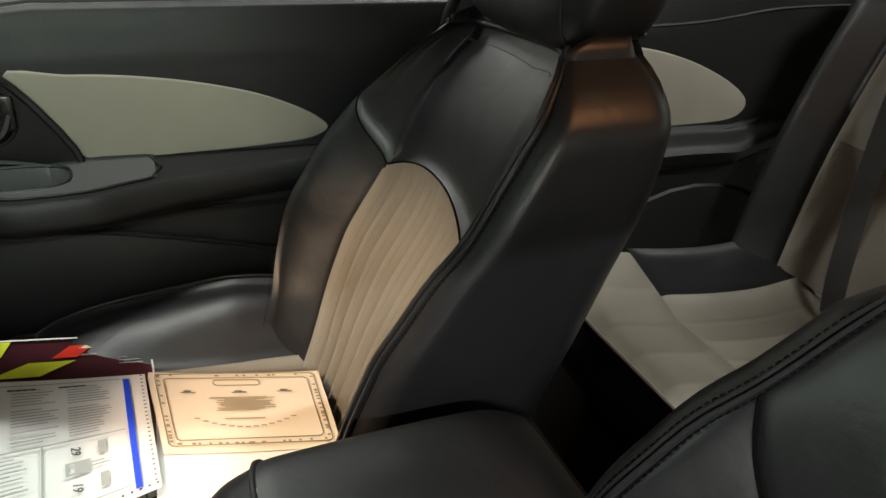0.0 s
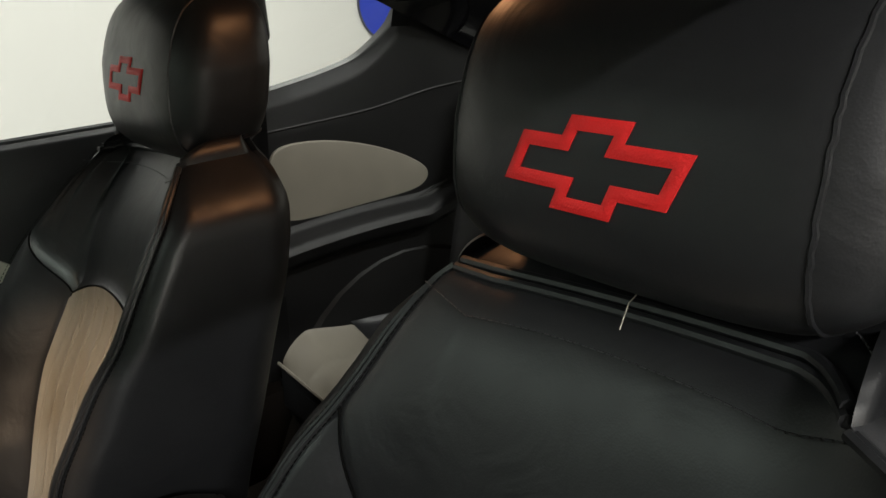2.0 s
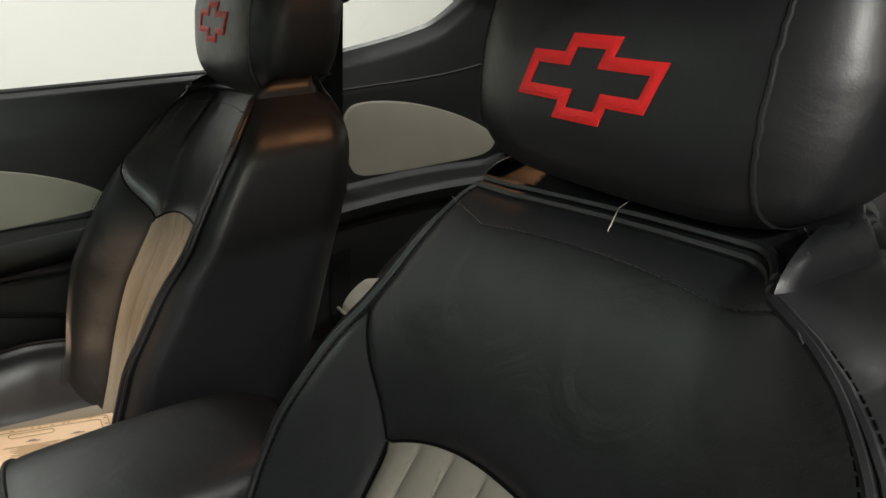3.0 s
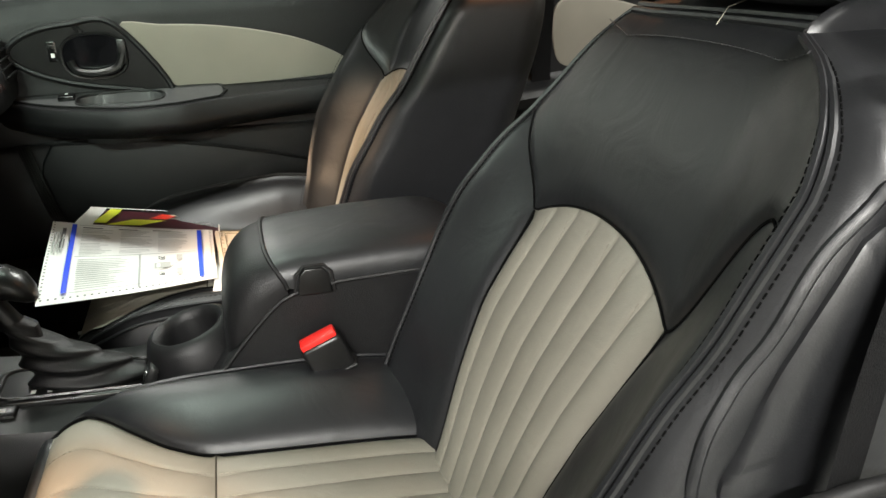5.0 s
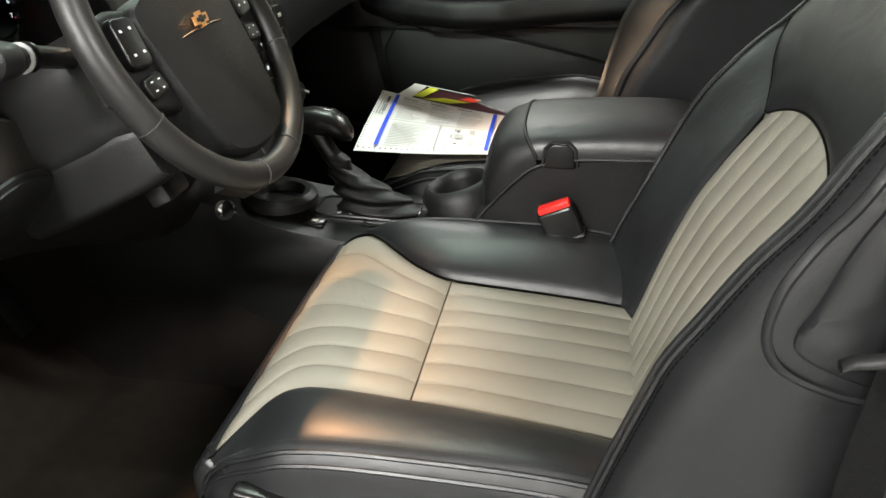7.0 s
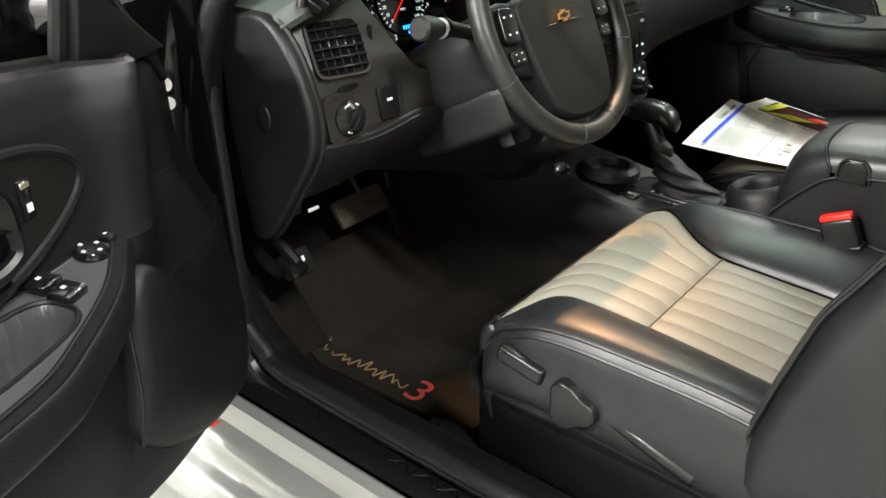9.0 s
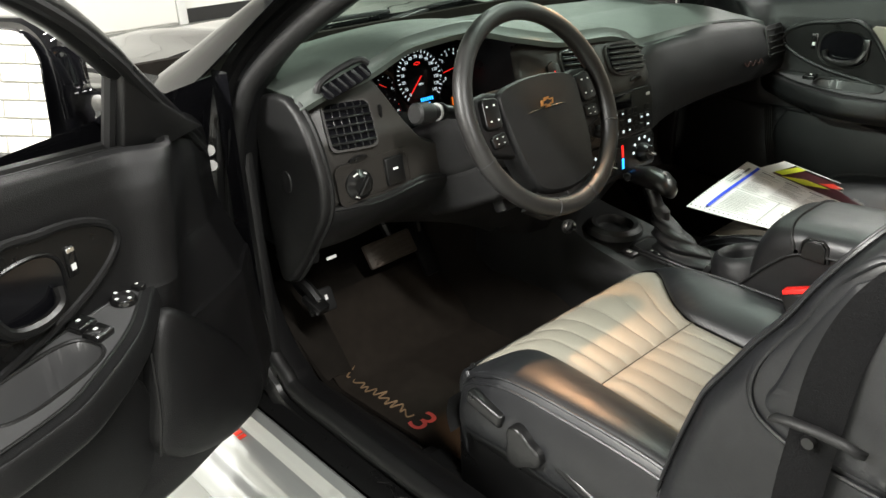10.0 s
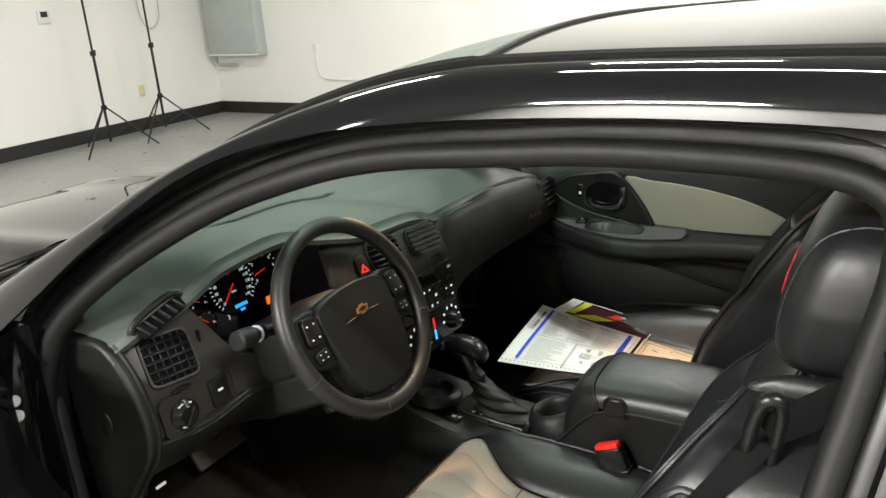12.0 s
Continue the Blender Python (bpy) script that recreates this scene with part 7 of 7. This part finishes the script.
        add("mirror_arm", box(0.06, 0.10, 0.05, pose(-0.43, 0.775, 1.045), 0.015), PAINT, head)
    return d


passenger_door = door(1, "passenger_door", "closed black door with beige cloth insert and dark armrest")
driver_door = door(-1, "driver_door", "open driver's door with black panel and switches")
driver_door.matrix_basis = pose(-0.493, -0.694, 0.365, 0, 0, -62.5)
passenger_door.location += Vector((-0.020, 0.013, 0.015))

# ---- rear quarter trim ----
for sg in (1, -1):
    q = thing("quarter_trim", 0.95, sg * 0.68, 0.60, "black rear side trim with an oval beige insert", "trim panel", "rear side trims")
    flip = Matrix.Diagonal((1, sg, 1, 1))

    def put(pname, bm, mat, plabel=""):
        bmesh.ops.transform(bm, matrix=flip, verts=bm.verts)
        return part(pname, bm, mat, q, plabel)

    def quarter_panel(u, v):
        x = 0.60 + 0.85 * u
        top = smooth_lerp([(0.60, 1.045), (0.77, 1.075), (1.0, 1.115), (1.10, 1.17), (1.16, 1.235), (1.45, 1.27)], x)
        prof = [(0.0, 0.735, top), (0.06, 0.715, top - 0.004), (0.12, 0.700, top - 0.03), (0.30, 0.690, 1.00), (0.50, 0.684, 0.90), (0.66, 0.680, 0.815), (0.72, 0.672, 0.800), (0.76, 0.640, 0.786), (0.80, 0.632, 0.772), (0.84, 0.645, 0.745), (0.90, 0.668, 0.730), (1.0, 0.68, 0.45)]
        y, z = lerp([(a, (b, c)) for a, b, c in prof], v)
        fade = min(1, max(0, (1.32 - x) / 0.20))
        if v > 0.66:
            y = 0.680 + (y - 0.680) * fade
            z += 0.05 * (1 - fade) + 0.012 * math.cos((x - 0.95) * 6)
        return (x, y, z)
    put("panel", grid(quarter_panel, 60, 70), VINYL, "grained black side panel")
    oval_line = [(0.78, 0.90), (0.785, 0.955), (0.82, 0.978), (0.91, 0.972), (1.01, 0.945), (1.10, 0.905), (1.150, 0.868), (1.146, 0.840), (1.10, 0.824), (0.98, 0.822), (0.87, 0.822), (0.80, 0.835)]
    put("beige_insert", prism([(p.x, p.y) for p in curve_points([(x, z, 0) for x, z in oval_line], 5, True)], 0.010, axes((0, 0.6905, 0), (1, 0, 0), (0, 0, 1)), 0.004), CLOTH_BEIGE, "oval beige cloth insert")
    for dz, y in ((0.0, 0.6745), (-0.012, 0.672)):
        put("accent_line", tube(curve_points([(0.80, y, 0.808 + dz), (0.95, y, 0.803 + dz), (1.10, y, 0.808 + dz), (1.20, y, 0.832 + dz)], 6), 0.0022, 5), RUBBER)
    put("upper_line", tube(curve_points([Vector(quarter_panel(u, 0.27)) + Vector((0, -0.002, 0)) for u in (0.1, 0.3, 0.5, 0.7, 0.9)], 5), 0.0025, 5), RUBBER)
    put("pillar_block", loft([[(0.60 + 0.10 * c, 0.73 - 0.19 * k, 1.04 + 0.33 * k + 0 * c) for c in (0, 1)] + [(0.70, 0.68 - 0.19 * k, 1.04 + 0.33 * k), (0.60, 0.68 - 0.19 * k, 1.04 + 0.33 * k)] for k in np.linspace(0, 1, 6)]), VINYL, "black pillar trim")
    put("rear_pillar", grid(lambda u, v: Vector((1.10 + 0.02 * v, 0.70, 1.17)).lerp(Vector((1.02, 0.50, 1.42)), u) + Vector((0.40 * v, -0.02 * v, -0.02 * v)), 8, 8), VINYL, "black rear pillar trim")
shelf = solo("parcel_shelf", shell(lambda u, v: (1.40 + 0.30 * u, -0.66 + 1.32 * v, 1.045 - 0.01 * u), 6, 10, 0.01), CARPET, "dark parcel shelf behind the rear seat", "shelf", kind="structure")

# ---- seat belts ----
def strap(name, pts, width, mat, parent, label=""):
    """A woven strap through points of (place, side way)."""
    line = curve_points([p for p, _ in pts], 8)
    ways = curve_points([w for _, w in pts], 8)
    bm = loft([[p + w.normalized() * width * k for k in (-0.5, -0.25, 0, 0.25, 0.5)] for p, w in zip(line, ways)], False, None, False)
    bmesh.ops.solidify(bm, geom=bm.faces[:], thickness=0.0014)
    return part(name, bm, mat, parent, label)


for sg in (-1, 1):
    bx = 0.0 if sg < 0 else 0.15
    b = thing("seat_belt", 0.62, sg * 0.66, 0.40, "black woven front seat belt with plastic guide", "seat belt", "front seat belts")
    strap("shoulder_strap", [((0.480, sg * 0.630, 1.078), (1, 0, 0.2)), ((0.458, sg * 0.655, 1.052), (1, -sg * 0.3, 0.3)), ((0.424, sg * 0.682, 1.005), (1, -sg * 0.4, 0.25)), ((0.404, sg * 0.692, 0.94), (1, -sg * 0.4, 0.10)), ((0.396, sg * 0.694, 0.86), (1, -sg * 0.4, 0.05)), ((0.390, sg * 0.690, 0.70), (1, -sg * 0.4, 0)), ((0.412, sg * 0.680, 0.42), (1, -sg * 0.3, 0))], 0.044, WEBBING, b, "black woven strap")
    strap("anchor_strap", [((0.482, sg * 0.630, 1.090), (0.5, 0, -0.8)), ((0.515, sg * 0.638, 1.120), (0.5, 0, -0.8)), ((0.56, sg * 0.640, 1.160), (0.5, 0, -0.8)), ((0.60, sg * 0.630, 1.200), (0.5, 0, -0.8))], 0.034, WEBBING, b, "black woven strap")
    part("belt_loop", tube(curve_points([(0.466, sg * 0.628, 1.046), (0.470, sg * 0.636, 1.090), (0.480, sg * 0.640, 1.126), (0.494, sg * 0.636, 1.128), (0.496, sg * 0.630, 1.100), (0.484, sg * 0.624, 1.044)], 6, True), 0.0075, 10, True), SATIN, b, "black plastic belt loop")
    strap("lap_strap", [((0.605, sg * 0.625, 1.21), (1, 0, 0.05)), ((0.60, sg * 0.66, 0.95), (1, 0, -0.2)), ((0.60, sg * 0.67, 0.70), (1, 0, -0.2)), ((0.58, sg * 0.67, 0.42), (1, 0, 0))], 0.046, WEBBING, b, "black woven strap")
    part("belt_guide", loft([[Vector((x, sg * (y + 0.006 * math.cos(a)), z + r * math.sin(a))) for a in np.linspace(0, 2 * math.pi, 13)[:-1]] for x, y, z, r in ((0.354, 0.700, 0.848, 0.003), (0.360, 0.702, 0.853, 0.005), (0.376, 0.705, 0.858, 0.005), (0.400, 0.704, 0.859, 0.005), (0.424, 0.700, 0.855, 0.005), (0.434, 0.694, 0.848, 0.005), (0.440, 0.688, 0.844, 0.003))]), RUBBER, b, "black plastic belt guide")
    part("guide_button", lathe([(0.0, 0.004), (0.006, 0.004), (0.008, 0.0), (0.0, 0.0)], axes((0.393, sg * 0.698, 0.840), (1, 0, 0), (0, 0, 1)), 16), SATIN, b)
    part("anchor", box(0.05, 0.03, 0.09, pose(0.612, sg * 0.622, 1.220), 0.012, 3), SATIN, b, "black belt anchor")
    for child in b.children:
        child.data.transform(Matrix.Translation((bx, 0, 0)))
rb = thing("rear_seat_belt", 1.30, 0.40, 1.0, "dark grey rear shoulder belt over the seat back", "seat belt")
strap("strap", [((1.42, 0.490, 1.17), (0, 1, 0.1)), ((1.330, 0.480, 1.110), (0, 1, 0)), ((1.235, 0.435, 0.86), (0, 1, 0)), ((1.150, 0.372, 0.66), (0, 1, 0)), ((1.135, 0.35, 0.57), (0, 1, 0))], 0.048, material("grey_webbing", (0.09, 0.088, 0.088), 0.7, grain=0.8, grain_size=700), rb)
part("bezel", box(0.05, 0.08, 0.02, pose(1.42, 0.49, 1.135), 0.006), SATIN, rb)

# ---- papers on the passenger seat ----
def sheet(name, corners, w, h, mat, label, sag=0.0):
    """A sheet of paper between its corners (near left, near right, far left, far right), slightly bent. w and h are its printed sizes."""
    a, b, c, d = (Vector(p) for p in corners)

    def f(x, y, up=0.0):
        u, v = x / w, y / h
        p = a.lerp(b, u).lerp(c.lerp(d, u), v)
        p.z += up - sag * math.sin(u * math.pi) + 0.003 * math.sin(v * math.pi * 1.3 + 0.5)
        return p
    bm = grid(lambda u, v: f(u * w, v * h), 24, 24)
    bmesh.ops.recalc_face_normals(bm, faces=bm.faces[:])
    bmesh.ops.solidify(bm, geom=bm.faces[:], thickness=0.0005)
    return tagged(part(name, bm, mat), label, "paper", "papers on the seat"), f


def mark(ob, f, x0, y0, x1, y1, mat, name="print", slant=0.0, up=0.0042):
    part(name, grid(lambda u, v: f(x0 + (x1 - x0) * u + slant * v, y0 + (y1 - y0) * v, up), 12, 12), mat, ob)


def marks(ob, f, rows, mat, name="printed_text", up=0.0040):
    bm = bmesh.new()
    for x0, y0, x1, y1 in rows:
        grid(lambda u, v: f(x0 + (x1 - x0) * u, y0 + (y1 - y0) * v, up), 4, 1, bm=bm)
    tagged(part(name, bm, mat, ob, "unreadable lines of print", 0), kind="stuff")


def line_mark(ob, f, pts, mat, name="print", r=0.0007):
    part(name, tube([f(x, y, 0.0030) for x, y in pts], r, 4, True), mat, ob)


random.seed(8)
blank, _ = sheet("plain_sheet", ((0.012, 0.215, 0.6035), (0.200, 0.200, 0.6015), (0.022, 0.42, 0.6035), (0.220, 0.37, 0.6015)), 0.20, 0.20, PAPER, "plain white sheet under the certificate", 0.002)
cert, cf = sheet("certificate", ((0.025, 0.303, 0.608), (0.230, 0.252, 0.606), (0.014, 0.485, 0.608), (0.240, 0.420, 0.606)), 0.262, 0.205, PAPER_CREAM, "cream certificate with an ornamental border and engraving", 0.003)
for k, (i, mat) in enumerate(((0.010, GREEN_INK), (0.022, GREEN_INK))):
    pts = [(0.131 + x, 0.1025 + y) for x, y in rounded(0.262 - 2 * i, 0.205 - 2 * i, 0.008)]
    line_mark(cert, cf, pts, mat, "border", 0.0007)
rows = []
for k in range(70):
    t = random.random()
    if k % 2:
        rows.append((0.014 + 0.23 * t, random.choice((0.012, 0.189)), 0.018 + 0.23 * t, random.choice((0.0165, 0.0175))))
        rows[-1] = (rows[-1][0], rows[-1][1], rows[-1][2], rows[-1][1] + 0.004)
    else:
        x = random.choice((0.012, 0.245))
        rows.append((x, 0.014 + 0.175 * t, x + 0.005, 0.018 + 0.175 * t))
marks(cert, cf, rows, GREEN_INK, "border_ornament")
line_mark(cert, cf, [(0.131 + x, 0.172 + y) for x, y in rounded(0.070, 0.016, 0.007)], GREEN_INK, "title_frame")
marks(cert, cf, [(0.131 - random.uniform(0.02, 0.052), 0.090 + 0.0030 * k, 0.131 + random.uniform(0.02, 0.052), 0.0918 + 0.0030 * k) for k in range(13)], GREEN_INK, "engraving")
marks(cert, cf, [(0.055 + 0.012 * k, 0.048 + 0.0006 * (k - 6) ** 2, 0.063 + 0.012 * k, 0.0505 + 0.0006 * (k - 6) ** 2) for k in range(13)] + [(0.10, 0.068, 0.16, 0.0705)], GREEN_INK)
for x in (0.055, 0.131, 0.20):
    marks(cert, cf, [(x - 0.011, 0.140, x + 0.011, 0.1425), (x - 0.006, 0.1435, x + 0.005, 0.1465)], DARK_MARK, "emblem")
# colour brochure, behind
bro, bf = sheet("brochure", ((-0.228, 0.400, 0.655), (0.026, 0.438, 0.600), (-0.206, 0.546, 0.657), (0.022, 0.590, 0.600)), 0.25, 0.150, MAROON_INK, "dark glossy brochure with a yellow corner flash", 0.0)
mark(bro, bf, 0.0, 0.0, 0.030, 0.150, PAPER, "white_edge")
mark(bro, bf, 0.028, 0.06, 0.050, 0.146, YELLOW_INK, "yellow_flash", 0.010)
mark(bro, bf, 0.052, 0.05, 0.110, 0.085, YELLOW_INK, "pale_flash", 0.04, 0.0050)
mark(bro, bf, 0.118, 0.095, 0.150, 0.128, RED_INK, "red_flash", 0.02)
mark(bro, bf, 0.150, 0.118, 0.185, 0.126, PAPER_CREAM, "pale_flash", 0.01, 0.0050)
mark(bro, bf, 0.0, 0.146, 0.25, 0.150, PAPER, "white_edge", 0.0, 0.0050)
mark(bro, bf, 0.2475, 0.0, 0.25, 0.150, PAPER, "white_edge", 0.0, 0.0050)
marks(bro, bf, [(0.205, 0.070 + 0.008 * k, 0.205 + random.uniform(0.02, 0.034), 0.0725 + 0.008 * k) for k in range(8)] + [(0.135, 0.085, 0.15, 0.088), (0.155, 0.10, 0.175, 0.103)], GREY_MARK)
# printed price sheet on top
inv, vf = sheet("price_sheet", ((-0.228, 0.133, 0.654), (0.020, 0.238, 0.616), (-0.252, 0.444, 0.676), (0.012, 0.470, 0.616)), 0.282, 0.315, PAPER, "white printed price sheet with two blue stripes", 0.003)
mark(inv, vf, 0.034, 0.022, 0.042, 0.300, BLUE_INK, "blue_stripe")
mark(inv, vf, 0.252, 0.010, 0.260, 0.296, BLUE_INK, "blue_stripe")
for a, b, c2, d in ((0.046, 0.150, 0.248, 0.1525), (0.150, 0.010, 0.1525, 0.150), (0.046, 0.296, 0.248, 0.298), (0.046, 0.020, 0.248, 0.022)):
    mark(inv, vf, a, b, c2, d, GREY_MARK, "rule")
rows = []
for col in range(3):
    for k in range(19):
        if random.random() < 0.9:
            rows.append((0.052 + 0.065 * col, 0.162 + 0.0068 * k, 0.052 + 0.065 * col + random.uniform(0.03, 0.056), 0.1642 + 0.0068 * k))
for k in range(15):
    rows.append((0.052, 0.030 + 0.0076 * k, 0.052 + random.uniform(0.05, 0.085), 0.0322 + 0.0076 * k))
for k in range(3):
    rows.append((0.010 + 0.006 * k, 0.17, 0.0125 + 0.006 * k, 0.26))
marks(inv, vf, rows, GREY_MARK)
marks(inv, vf, [(0.052 + 0.06 * k, 0.285, 0.085 + 0.06 * k, 0.289) for k in range(3)] + [(0.020, 0.24 - 0.05 * k, 0.026, 0.28 - 0.05 * k) for k in range(2)], DARK_MARK, "heading")
ey = (vf(0.2, 0.2) - vf(0.2, 0.1)).normalized()
ex = (vf(0.2, 0.1) - vf(0.1, 0.1)).normalized()
for s, x, y in (("19", 0.188, 0.052), ("29", 0.188, 0.125)):
    text("number", s, 0.015, axes(vf(x, y, 0.0044), -ey, ex), DARK_MARK, inv)
marks(inv, vf, [(0.176, 0.078, 0.204, 0.082), (0.176, 0.100, 0.204, 0.104), (0.176, 0.082, 0.180, 0.100), (0.186, 0.082, 0.204, 0.100), (0.206, 0.086, 0.226, 0.089), (0.206, 0.093, 0.220, 0.096), (0.214, 0.040, 0.224, 0.068), (0.214, 0.110, 0.224, 0.138)], GREY_MARK, "pump_print")
bm = bmesh.new()
for k in range(27):
    grid(lambda u, v: vf(0.006 + k * 0.0104 + 0.003 * u, 0.005 + 0.004 * v, 0.0040), 1, 1, bm=bm)
for k in range(26):
    grid(lambda u, v: vf(0.004 + 0.003 * u, 0.012 + k * 0.0116 + 0.003 * v, 0.0040), 1, 1, bm=bm)
    grid(lambda u, v: vf(0.275 + 0.003 * u, 0.012 + k * 0.0116 + 0.003 * v, 0.0040), 1, 1, bm=bm)
tagged(part("punch_holes", bm, DARK_MARK, inv, "row of feed holes", 0), kind="stuff")

# ---- painted bricks of the wall that the door mirror shows ----
brick_mesh = None
for row in range(15):
    for col in range(19):
        x, z = -5.0 + col * 0.305 + (0.152 if row % 2 else 0), 0.37 + row * 0.108
        if brick_mesh is None:
            ob = part("brick", box(0.296, 0.024, 0.098, None, 0.006, 1), BRICK_WHITE, wall_left)
            brick_mesh = ob.data
        else:
            ob = new("brick", brick_mesh)
            ob.parent = wall_left
        ob.matrix_basis = pose(x, LEFT_Y + 0.010, z)
